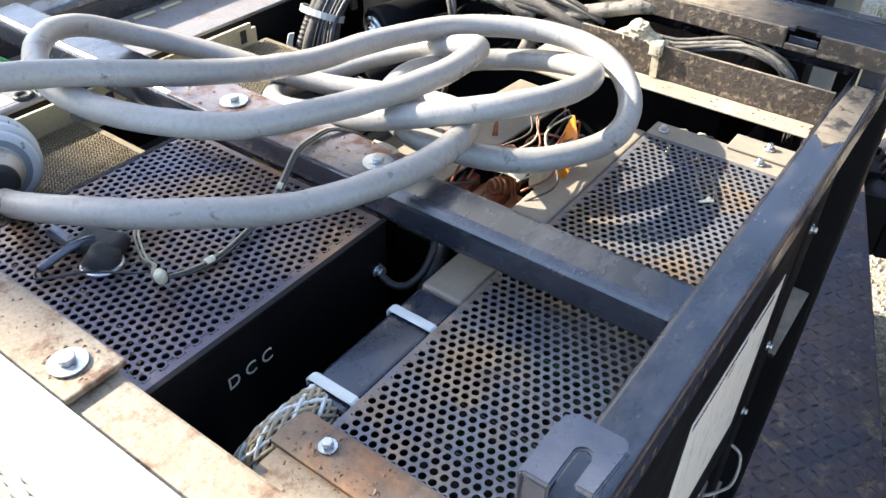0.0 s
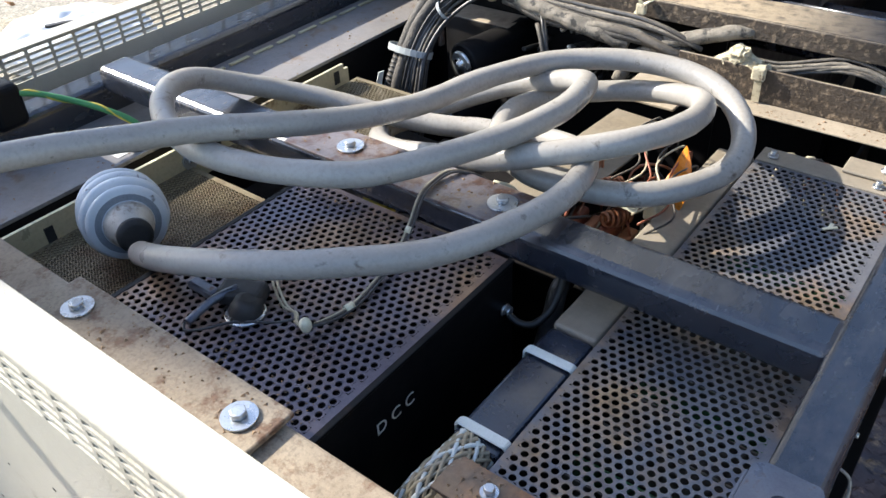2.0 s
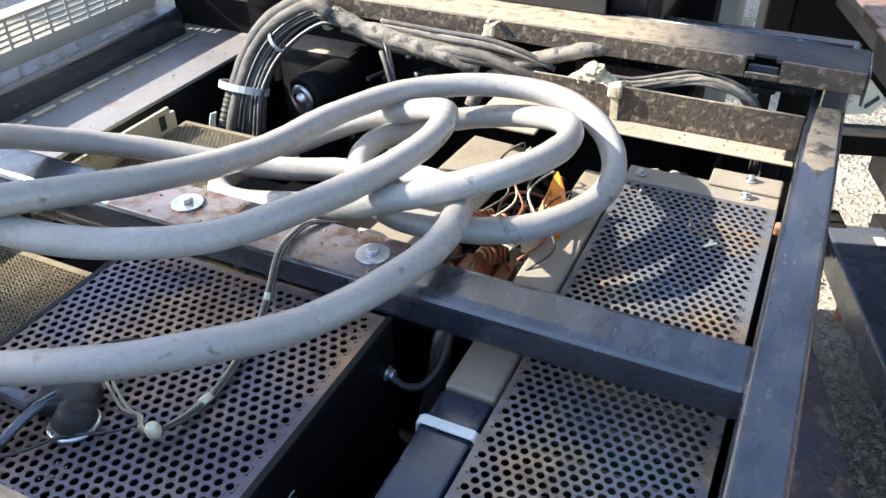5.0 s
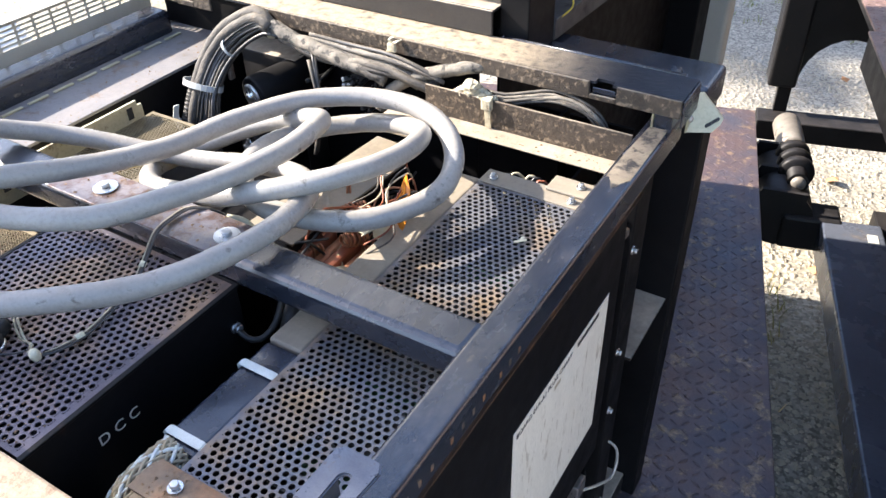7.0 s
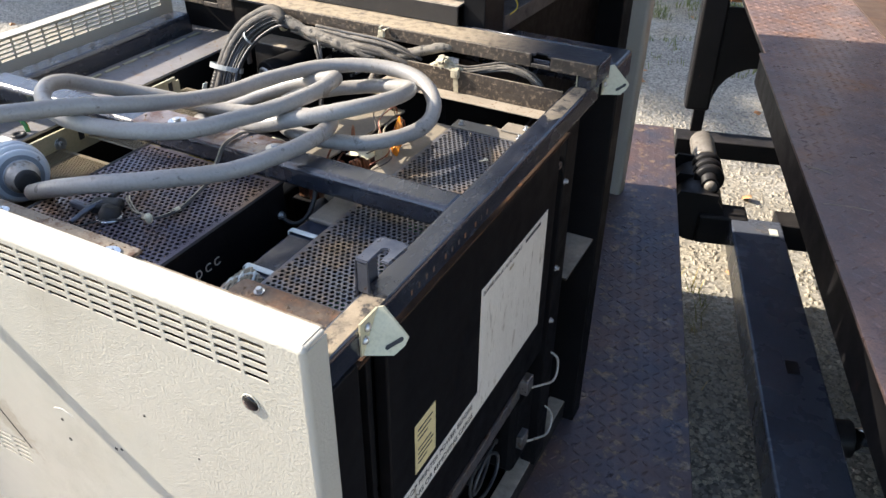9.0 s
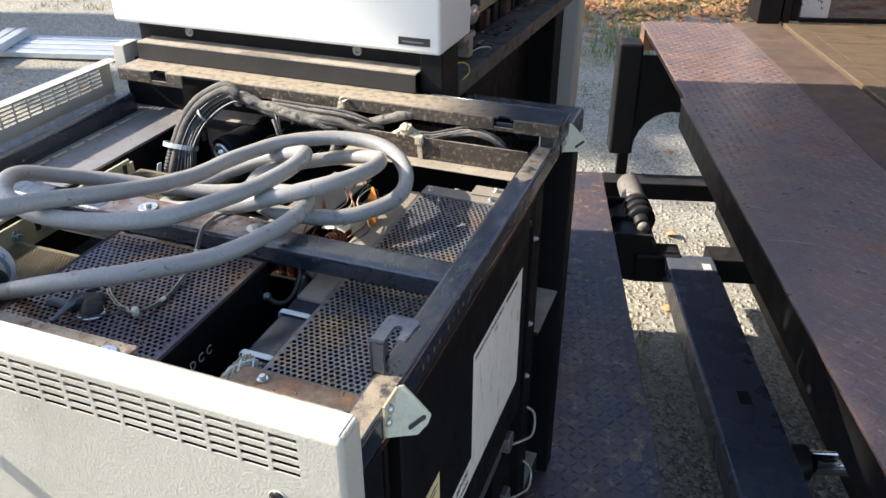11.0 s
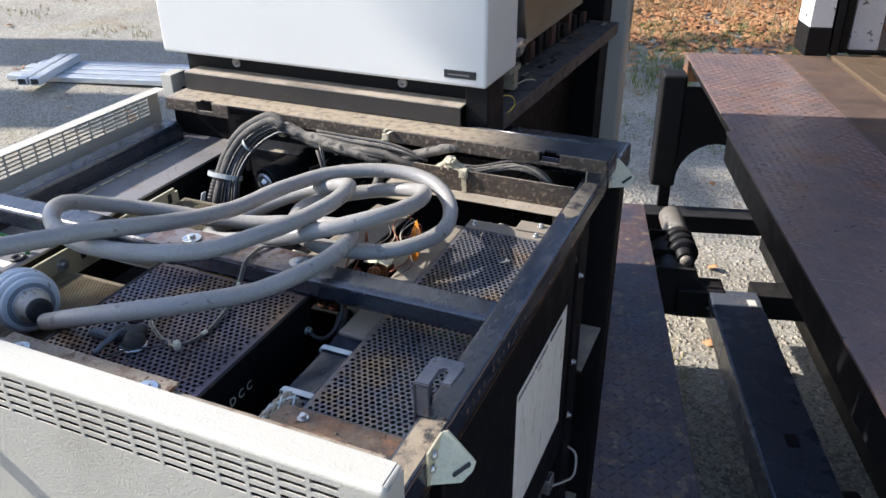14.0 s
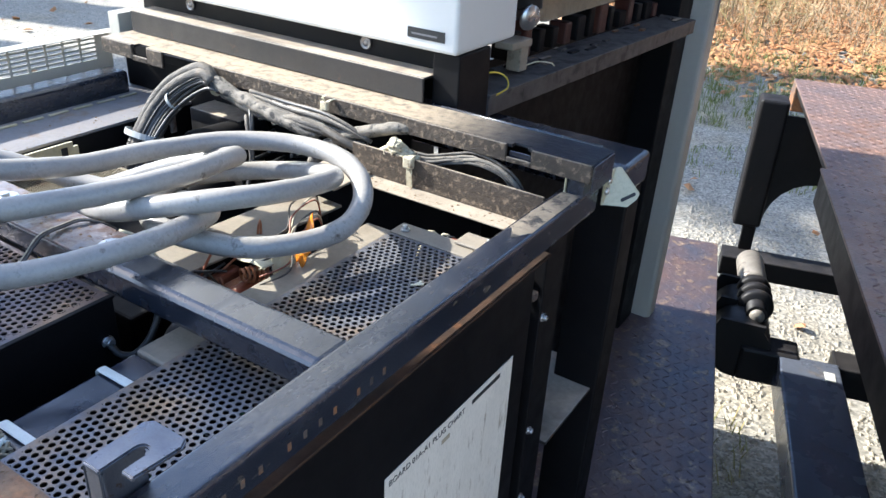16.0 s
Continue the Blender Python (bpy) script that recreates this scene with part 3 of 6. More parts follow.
part("corner_post", boxes(((1.225, 3.42, DECK + 0.13), (1.325, 3.62, 3.2)), bevel=0.004, m=TR), M_flake, truck, "white corner post with flaking paint")
part("post_foot", boxes(((1.223, 3.418, DECK + 0.002), (1.327, 3.622, DECK + 0.13)), bevel=0.004, m=TR), M_truck, truck, "black-painted post foot with chipped paint")
for v0, u0 in ((1.335, 3.42), (1.385, 3.46)):
    part("door_track", boxes(((v0, u0, DECK + 0.008), (v0 + 0.035, 3.58, 3.2)), bevel=0.004, m=TR), M_truck, truck)
part("wall_stile", boxes(((1.43, 3.475, DECK + 0.023), (1.56, 3.58, 3.2)), bevel=0.003, m=TR), M_flake, truck, "white wall stile with peeling paint")
for k in range(9):
    part("wall_board", boxes(((1.562, 3.50 + 0.002 * (k % 2), DECK + 0.024 + k * 0.14), (3.3, 3.57, DECK + 0.161 + k * 0.14)), bevel=0.003, m=TR), M_wood_dark, truck)
part("wall_runner", boxes(((1.43, 3.46, DECK + 0.003), (3.29, 3.499, DECK + 0.022)), bevel=0.003, m=TR), M_truck, truck)
part("roof", boxes(((1.27, 0.0, 3.2), (3.4, 3.63, 3.26)), bevel=0.01, m=TR), M_flake, truck)
part("front_wall", boxes(((3.3, 0.0, DECK), (3.36, 3.63, 3.2)), bevel=0.01, m=TR), M_wood_dark, truck)
part("far_wall", boxes(((1.36, 0.0, DECK), (3.3, 0.06, 3.2)), bevel=0.01, m=TR), M_wood_dark, truck)

# black patches painting the dark of open slots; the plate isn't cut
part("deck_slot", boxes(((1.205, 0.94, DECK + 0.0015), (1.265, 1.07, DECK + 0.0022)), bevel=0, m=TR), M_ink, truck)
part("deck_slot", boxes(((1.205, 1.57, DECK + 0.0005), (1.275, 1.70, DECK + 0.0022)), bevel=0, m=TR), M_ink, truck)

# pale streaks painted on the sill for thin slivers of sun
for v0, u0, v1, u1, w in ((0.682, 1.30, 0.735, 1.275, 0.006), (0.690, 1.115, 0.79, 1.105, 0.004), (0.83, 1.205, 0.87, 1.20, 0.007), (0.80, 1.72, 0.83, 1.70, 0.003)):
    part("scratch", tube([TR @ Vector((v0, u0, DECK + 0.0003)), TR @ Vector(((v0 + v1) / 2, (u0 + u1) / 2 + 0.004, DECK + 0.001)), TR @ Vector((v1, u1, DECK + 0.0003))], w * 0.3, 6, 0.01), M_sand, truck, "sliver of sunlight painted on the rusted sill")

# lift gear under the sill
part("guide_column", boxes(((0.545, 2.97, 0.09), (0.650, 3.10, 0.595)), bevel=0.012, m=TR, seg=3), M_truck, truck)
part("column_foot", boxes(((0.590, 3.00, -0.02), (0.640, 3.04, 0.089)), bevel=0.003, m=TR), M_truck, truck)


def gusset():
    """A plate with a round cut-out between column and sill."""
    bm = bmesh.new()
    out = [(0.64, 0.54), (1.05, 0.54), (1.05, 0.10)]
    out += [(0.82 + 0.17 * math.cos(radians(a)), 0.10 + 0.19 * math.sin(radians(a))) for a in range(0, 181, 15)]
    out += [(0.64, 0.10)]
    f = bm.faces.new([bm.verts.new((x, 3.0, z)) for x, z in out])
    ex = bmesh.ops.extrude_face_region(bm, geom=[f])
    bmesh.ops.translate(bm, vec=(0, 0.014, 0), verts=[v for v in ex["geom"] if isinstance(v, bmesh.types.BMVert)])
    bmesh.ops.recalc_face_normals(bm, faces=bm.faces[:])
    bm.transform(TR)
    return bm


part("gusset_plate", gusset(), M_truck, truck)
part("lift_arm", boxes(((0.53, 2.90, -0.10), (1.25, 3.02, -0.02)), bevel=0.004, m=TR), M_truck, truck)
part("lift_arm", boxes(((0.89, 2.26, -0.16), (1.35, 2.38, -0.06)), bevel=0.004, m=TR), M_truck, truck)
part("cross_beam", boxes(((0.714, -0.4, -0.16), (0.898, 2.27, -0.05)), bevel=0.008, m=TR, seg=3), M_beam, truck, "grey-black hollow cross beam with scuffs")
part("reflector", boxes(((0.845, 2.15, -0.0495), (0.875, 2.20, -0.047)), bevel=0.0005, m=TR), M_mark, truck, "faded beige reflector patch")
part("mud_splash", boxes(((0.80, 1.36, -0.0495), (0.835, 1.42, -0.0485)), bevel=0.0003, m=TR), M_truck, truck)


def hinge_plate(u0):
    bm = bmesh.new()
    out = [(0.495, -0.02)] + [(0.595 + 0.10 * math.cos(radians(a)), -0.07 + 0.10 * math.sin(radians(a))) for a in range(-170, 60, 20)] + [(0.66, 0.03), (0.52, 0.035)]
    f = bm.faces.new([bm.verts.new((x, u0, z)) for x, z in out])
    ex = bmesh.ops.extrude_face_region(bm, geom=[f])
    bmesh.ops.translate(bm, vec=(0, 0.015, 0), verts=[v for v in ex["geom"] if isinstance(v, bmesh.types.BMVert)])
    bmesh.ops.recalc_face_normals(bm, faces=bm.faces[:])
    bm.transform(TR)
    return bm


for u0 in (2.26, 2.42, 2.60):
    part("hinge_plate", hinge_plate(u0), M_truck, truck)
part("hinge_body", rod(TR @ Vector((0.60, 2.275, -0.075)), TR @ Vector((0.60, 2.60, -0.075)), 0.098, 28, bevel=0.02), M_truck, truck)
part("hinge_web", boxes(((0.497, 2.28, -0.15), (0.60, 2.90, -0.11)), bevel=0.004, m=TR), M_truck, truck)
part("hinge_foot", boxes(((0.60, 2.24, -0.165), (0.78, 2.36, -0.045)), bevel=0.01, m=TR), M_truck, truck)
P0, P1 = TR @ Vector((0.628, 2.84, 0.005)), TR @ Vector((0.634, 2.30, 0.03))
CD = (P1 - P0).length
part("cylinder", lathe([(0.0, 0.030), (0.004, 0.044), (0.012, 0.049), (CD * 0.44, 0.049), (CD * 0.45, 0.045), (CD * 0.46, 0.02)], P0, P1, 28), M_cylinder, truck, "short dull grey steel cylinder")
for k in range(3):
    part("clevis", lathe([(0, 0.03), (0.004, 0.053), (0.012, 0.058), (0.030, 0.058), (0.038, 0.053), (0.042, 0.03)], P0.lerp(P1, 0.50 + 0.12 * k), P1, 24), M_truck, truck)
part("pin", rod(P0.lerp(P1, 0.30), P0.lerp(P1, 0.93), 0.034, 18), M_truck, truck)
part("bolt_head", lathe([(0, 0.024), (0.012, 0.024), (0.020, 0.017), (0.021, 0.004)], P0.lerp(P1, 0.92), P1 + (P1 - P0), 18), M_cylinder, truck, "pale worn bolt head")
part("hydraulic_ram", rod(TR @ Vector((0.93, 1.22, -0.13)), TR @ Vector((1.45, 1.22, -0.10)), 0.033, 24), M_chrome, truck, "shiny chromed hydraulic ram")
part("ram_collar", rod(TR @ Vector((0.89, 1.22, -0.132)), TR @ Vector((0.96, 1.22, -0.128)), 0.05, 24, bevel=0.005), M_truck, truck)
part("bumper_rail", boxes(((1.10, -0.2, -0.25), (1.18, 3.1, -0.12)), bevel=0.005, m=TR), M_truck, truck)
for k in range(17):
    u0 = 0.22 + k * 0.19
    part("deck_board", boxes(((1.425, u0, DECK - 0.035), (3.29, min(u0 + 0.187, 3.458), DECK + 0.002)), bevel=0.002, m=TR), M_wood, truck)

# ---- the printer's lower cabinet ----
cab = thing("printer_cabinet", "open line printer cabinet with cream panels on black steel frame", "printer", (-0.47, 0.4, PLAT))
ZR = 0.919
part("side_rail", boxes(((-0.027, 0.0, ZR), (0.008, 0.80, TOP)), bevel=0.0045, seg=4), M_rail, cab, "worn black steel side rail")
part("side_rail", boxes(((-0.945, 0.0, 0.860), (-0.895, 0.80, 0.928)), bevel=0.009, seg=4), M_rail, cab)
part("front_rail", boxes(((-0.893, 0.002, ZR), (-0.029, 0.052, TOP - 0.002)), bevel=0.003), M_speckle, cab, "dusty rust-speckled front rail")
part("cross_beam", boxes(((-0.893, 0.307, ZR + 0.001), (-0.020, 0.354, TOP - 0.0005)), bevel=0.009, seg=4), M_rail, cab, "black hollow-section cross beam")
part("front_ledge", boxes(((-0.20, 0.054, 0.888), (-0.029, 0.100, 0.896)), bevel=0.001), M_speckle, cab, "rust-speckled ledge")
part("cover_strip", boxes(((-0.525, 0.012, TOP), (-0.281, 0.058, TOP + 0.005)), bevel=0.0015), M_speckle, cab, "rusty bolted strip on the front rail")
for x in (-0.306, -0.490):
    bolt(cab, (x, 0.034, TOP + 0.005), 0.006, 0.0125, material=M_zinc)
part("beam_plate", boxes(((-0.552, 0.303, TOP - 0.0003), (-0.286, 0.357, TOP + 0.003)), bevel=0.001), M_rust_beam, cab, "rust-stained plate bolted to the beam")
for x in (-0.486, -0.306):
    bolt(cab, (x, 0.331, TOP + 0.003), 0.0055, 0.0135, material=M_zinc)
for x0, y0, y1, z1 in ((-0.031, 0.003, 0.05, ZR - 0.001), (-0.93, 0.003, 0.05, 0.859), (-0.93, 0.70, 0.78, 0.859)):
    part("post", boxes(((x0, y0, PLAT), (x0 + 0.04, y1, z1)), bevel=0.002), M_black, cab)
part("post", boxes(((-0.038, 0.694, PLAT + 0.05), (-0.004, 0.748, ZR - 0.001)), bevel=0.002), M_black, cab)
part("base_rail", boxes(((-0.05, 0.01, PLAT + 0.005), (-0.012, 0.95, PLAT + 0.055)), bevel=0.002), M_dusty, cab, "dusty base rail")
part("base_rail", boxes(((-0.93, 0.01, PLAT + 0.005), (-0.89, 0.95, PLAT + 0.055)), bevel=0.002), M_dusty, cab)
part("base_plate", boxes(((-0.94, 0.0, PLAT + 0.001), (-0.052, 0.97, PLAT + 0.004)), bevel=0), M_dark, cab)
part("rear_bar", boxes(((-0.90, 0.872, 0.91), (0.016, 0.960, 0.957)), bevel=0.007, seg=3), M_rail, cab, "black rear bar")
part("rear_bar_lip", boxes(((-0.26, 0.876, 0.9575), (-0.03, 0.905, 0.966)), bevel=0.003), M_rail, cab)
part("rear_post", boxes(((-0.06, 0.905, PLAT), (0.012, 0.955, 0.909)), bevel=0.003), M_black, cab)
part("side_shelf", boxes(((-0.15, 0.750, 0.567), (0.004, 0.962, 0.573)), bevel=0.001), M_dusty, cab, "dusty side shelf")
# near-black sheet closing a gap that shows only as shade
part("rear_infill", boxes(((-0.16, 0.80, PLAT + 0.06), (-0.155, 0.904, 0.909)), bevel=0), M_dark, cab)


def vent_lines(x0, columns, pitch, length, end):
    xs = [x0]
    for k in range(columns):
        a = x0 + (pitch - length) + k * pitch
        xs += [a, a + length]
    return xs + [end]


# front panel: slotted sheet with returned edges
FX0, FX1, FY = -0.985, 0.0085, -0.037
slots, PZ = 28, 0.9985
xs = vent_lines(-0.957, slots, 0.0331, 0.0285, FX1)
xs = [FX0] + xs
zs = [PLAT + 0.06, 0.581]
for k in range(5):
    zs += [0.581 + k * 0.0095 + 0.005, 0.581 + k * 0.0095 + 0.0095]
zs += [0.941]
for k in range(5):
    zs += [0.946 + k * 0.0103, 0.946 + k * 0.0103 + 0.0052]
zs += [PZ]


def front_hole(i, j):
    column = i >= 2 and i % 2 == 0
    top = 13 <= j <= 21 and j % 2 == 1
    low = 2 <= j <= 10 and j % 2 == 0 and i <= 28
    return column and (top or low)


FP = Matrix(((1, 0, 0, 0), (0, 0, -1, FY), (0, 1, 0, 0), (0, 0, 0, 1)))
part("front_panel", pierced("front_panel", xs, zs, front_hole, 0.0016, FP), M_panel, cab, "cream textured panel with rows of vent slots")


def rounded_edge(a, b, r, q0, q1, length_axis):
    """A quarter-round strip from a to b, from angle q0 to q1 in the plane across length_axis."""
    bm = bmesh.new()
    a, b = Vector(a), Vector(b)
    d = (b - a).normalized()
    e1, e2 = length_axis
    e1, e2 = Vector(e1), Vector(e2)
    rows = []
    for k in range(7):
        t = radians(q0 + (q1 - q0) * k / 6)
        o = r * (math.cos(t) * e1 + math.sin(t) * e2)
        rows.append((bm.verts.new(a + o), bm.verts.new(b + o)))
    for p, q in zip(rows, rows[1:]):
        bm.faces.new((p[0], p[1], q[1], q[0])).smooth = True
    return bm


R = 0.0055
part("edge_roll", rounded_edge((FX0, FY + R, PZ), (FX1, FY + R, PZ), R, 180, 90, ((0, 1, 0), (0, 0, 1))), M_cream, cab)
part("top_flange", boxes(((FX0, FY + R, PZ + 0.0039), (FX1, -0.001, PZ + 0.0055)), bevel=0.0004), M_cream, cab)
part("edge_roll", rounded_edge((FX1, FY + R, PLAT + 0.06), (FX1, FY + R, PZ), R, 270, 360, ((1, 0, 0), (0, 1, 0))), M_cream, cab)
part("side_flange", boxes(((FX1 + R - 0.0016, FY + R, PLAT + 0.06), (FX1 + R, -0.001, PZ)), bevel=0.0004), M_cream, cab)
ball = bmesh.new()
bmesh.ops.create_uvsphere(ball, u_segments=16, v_segments=12, radius=R, matrix=Matrix.Translation((FX1, FY + R, PZ)))
part("corner_roll", ball, M_cream, cab)
part("corner_fill", boxes(((FX1 - 0.001, FY + R, PZ - 0.001), (FX1 + R * 0.75, -0.001, PZ + 0.0047)), bevel=0.002), M_cream, cab)
part("lock_plug", lathe([(0, 0.0098), (0.0014, 0.0094), (0.0028, 0.0078), (0.0034, 0.005), (0.0036, 0.001)], (-0.057, FY - 0.0002, 0.910), (-0.057, FY - 0.01, 0.910), 28), M_gloss, cab, "round glossy black panel lock")
part("lock_bezel", lathe([(0, 0.0112), (0.0012, 0.0110), (0.0015, 0.0100), (0.0003, 0.0098)], (-0.057, FY - 0.0001, 0.910), (-0.057, FY - 0.01, 0.910), 28), M_cream, cab)
# near-black backing added so the low slots look as dark as shade
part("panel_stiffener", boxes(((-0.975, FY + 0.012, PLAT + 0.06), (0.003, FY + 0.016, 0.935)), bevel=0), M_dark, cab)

for x, z, w in ((-0.495, 0.813, 0.005), (-0.385, 0.726, 0.005), (-0.382, 0.692, 0.006), (-0.293, 0.721, 0.006), (-0.283, 0.725, 0.005), (-0.223, 0.811, 0.004), (-0.599, 0.768, 0.003), (-0.645, 0.775, 0.003), (-0.712, 0.629, 0.004), (-0.15, 0.78, 0.003)):
    part("paint_chip", lathe([(0, w / 2), (0.0004, w / 2.4)], (x, FY - 0.0001, z), (x, FY - 0.01, z), 7), M_ink, cab, "dark paint chip")
for (x0, z0), (x1, z1) in (((-0.594, 0.821), (-0.548, 0.862)), ((-0.393, 0.743), (-0.360, 0.742))):
    part("scratch", tube([(x0, FY - 0.0002, z0), ((x0 + x1) / 2, FY - 0.0003, (z0 + z1) / 2 + 0.006), (x1, FY - 0.0002, z1)], 0.0004, 6, 0.006), M_white, cab, "pale scratch")
part("scratch", tube([(-0.53, FY - 0.0002, 0.690), (-0.505, FY - 0.0003, 0.655), (-0.482, FY - 0.0002, 0.622)], 0.0006, 6, 0.006), M_ink, cab, "dark scratch in the smear")

# left panel, seen from inside, with its slots open to the daylight
ys = vent_lines(-0.03, 25, 0.0331, 0.0285, 0.83)
zl = [PLAT + 0.02, 0.930]
for k in range(6):
    zl += [0.933 + k * 0.0078, 0.933 + k * 0.0078 + 0.0042]
zl += [0.9815]
LP = Matrix(((0, 0, -1, -0.981), (1, 0, 0, 0), (0, 1, 0, 0), (0, 0, 0, 1)))
part("left_panel", pierced("left_panel", ys, zl, lambda i, j: i % 2 == 1 and j % 2 == 0 and j >= 2, 0.0016, LP), M_cream, cab, "cream slotted panel")
part("left_flange", boxes(((-0.981, -0.03, 0.9815), (-0.953, 0.83, 0.983)), bevel=0.0005), M_cream, cab)

# channel along the left rail
part("left_channel", boxes(((-0.942, 0.02, 0.884), (-0.772, 0.855, 0.889)), bevel=0.001), M_grey, cab, "dusty grey cable channel cover")
part("channel_side", boxes(((-0.776, 0.02, 0.70), (-0.772, 0.855, 0.8835)), bevel=0.0005), M_black, cab)
# dark sheets added to fill openings where only shade is visible
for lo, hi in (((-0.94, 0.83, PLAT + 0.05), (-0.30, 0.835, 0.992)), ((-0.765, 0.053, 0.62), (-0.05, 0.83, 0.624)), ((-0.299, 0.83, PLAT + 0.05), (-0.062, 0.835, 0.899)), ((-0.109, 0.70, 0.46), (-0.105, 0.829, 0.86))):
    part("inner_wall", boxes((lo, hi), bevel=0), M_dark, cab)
part("grommet", lathe([(0, 0.012), (0.003, 0.012), (0.004, 0.009), (0.003, 0.006), (0.001, 0.0055)], (-0.789, 0.275, 0.889), (-0.789, 0.275, 0.9), 24), M_ink, cab, "black rubber grommet")
part("label_sticker", boxes(((-0.812, 0.246, 0.8892), (-0.786, 0.262, 0.8896)), bevel=0), M_white, cab, "small white sticker")
# row of yellow dashes imitating sunlight let through the left panel's slots
for k in range(9):
    part("channel_slot_lip", boxes(((-0.879, 0.40 + k * 0.045, 0.8895), (-0.873, 0.435 + k * 0.045, 0.892)), bevel=0.0005), M_brass, cab)


def slotted_plate():
    bm = bmesh.new()
    box(bm, (-0.735, 0.055, 0.849), (-0.731, 0.577, 0.897))
    bmesh.ops.bevel(bm, geom=[e for e in bm.edges if abs(e.verts[0].co.x - e.verts[1].co.x) > 0.001], offset=0.008, segments=4, affect="EDGES")
    return bm


part("mounting_plate", slotted_plate(), M_brass, cab, "yellow-passivated mounting plate")
# black patches paint the dark of holes on the uncut plate
for y, z in ((0.123, 0.877), (0.345, 0.876), (0.554, 0.882)):
    part("plate_hole", boxes(((-0.7308, y - 0.005, z - 0.009), (-0.7302, y + 0.005, z + 0.009)), bevel=0.0), M_ink, cab)
bolt(cab, (-0.731, 0.303, 0.876), 0.006, 0.011, (1, 0, 0), M_zinc)
bolt(cab, (-0.731, 0.485, 0.882), 0.005, 0.009, (1, 0, 0), M_zinc)

# fine mesh tray and its bed
part("mesh_cover", perforated("mesh_cover", -0.728, -0.530, 0.06, 0.30, 0.868, 0.0056, 0.0019, n=6), M_mesh, cab, "fine brassy perforated cover")
part("mesh_cover", perforated("mesh_cover", -0.728, -0.60, 0.36, 0.59, 0.868, 0.0056, 0.0019, n=6), M_mesh, cab)
# near-black bed painting the shade beneath the mesh
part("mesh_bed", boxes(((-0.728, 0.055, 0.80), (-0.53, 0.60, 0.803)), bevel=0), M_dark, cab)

# crossbar at the back of the opening
part("rear_crossbar", pierced("rear_crossbar", [-0.876, -0.794, -0.766, -0.090, -0.068, 0.017], [0.7435, 0.753, 0.806], lambda i, j: j == 0 and i in (1, 3), 0.0036, Matrix.Translation((0, 0, 1.0))), M_caked, cab, "dusty black folded crossbar")
for lo, hi in (((-0.639, 0.740, 0.977), (-0.096, 0.7438, 1.0)), ((-0.062, 0.740, 0.977), (0.017, 0.7438, 1.0)), ((-0.096, 0.7402, 0.977), (-0.062, 0.7436, 0.984)), ((-0.876, 0.740, 0.976), (-0.798, 0.7438, 1.0)), ((-0.762, 0.740, 0.974), (-0.724, 0.7438, 1.0)), ((-0.798, 0.7402, 0.974), (-0.762, 0.7436, 0.983))):
    part("crossbar_lip", boxes((lo, hi), bevel=0.0016, seg=3), M_lip, cab)
part("crossbar_end", boxes(((0.0172, 0.744, 0.964), (0.0200, 0.804, 0.999)), bevel=0.001), M_rail, cab)
part("crossbar_web", boxes(((-0.87, 0.802, 0.958), (0.012, 0.8058, 0.996)), bevel=0.001), M_black, cab)
part("back_roll", rod((-0.25, 0.809, 0.9995), (0.0, 0.809, 0.9995), 0.0026, 10), M_rail, cab)
part("clip", boxes(((-0.094, 0.7455, 0.978), (-0.064, 0.7475, 0.991)), bevel=0.0008), M_rail, cab)
part("standoff", boxes(((-0.016, 0.752, TOP - 0.001), (0.006, 0.790, 0.996)), bevel=0.001), M_rail, cab)
part("standoff_tag", boxes(((-0.018, 0.748, TOP), (-0.0162, 0.752, 0.975)), bevel=0.0004), M_brass, cab, "thin brass tag")
part("angle_bar", boxes(((-0.317, 0.716, 0.9165), (-0.028, 0.720, 0.956)), bevel=0.001), M_lip, cab, "dusty steel angle across the back")
part("angle_flange", boxes(((-0.317, 0.686, 0.914), (-0.028, 0.7195, 0.9163)), bevel=0.001), M_sand, cab, "flange caked with pale dust")
part("angle_bar_shelf", boxes(((-0.36, 0.640, 0.9175), (-0.285, 0.715, 0.921)), bevel=0.001), M_sand, cab)


# corner brackets with slotted ears
def ear():
    """A plate on the rail's side with a leaning three-cornered ear."""
    bm = bmesh.new()
    box(bm, (-0.001, -0.028, -0.004), (0.0012, 0.005, 0.037))
    lean = lambda x, z: (x, 0.003 - 0.74 * (0.036 - z) + 0.62 * x, z)
    f = bm.faces.new([bm.verts.new(lean(x, z)) for x, z in ((0.0013, 0.037), (0.006, 0.037), (0.032, 0.013), (0.036, 0.009), (0.035, 0.003), (0.028, -0.005), (0.0013, -0.004))])
    ex = bmesh.ops.extrude_face_region(bm, geom=[f])
    bmesh.ops.translate(bm, vec=(0, 0.0022, 0.0008), verts=[v for v in ex["geom"] if isinstance(v, bmesh.types.BMVert)])
    bmesh.ops.recalc_face_normals(bm, faces=bm.faces[:])
    return bm


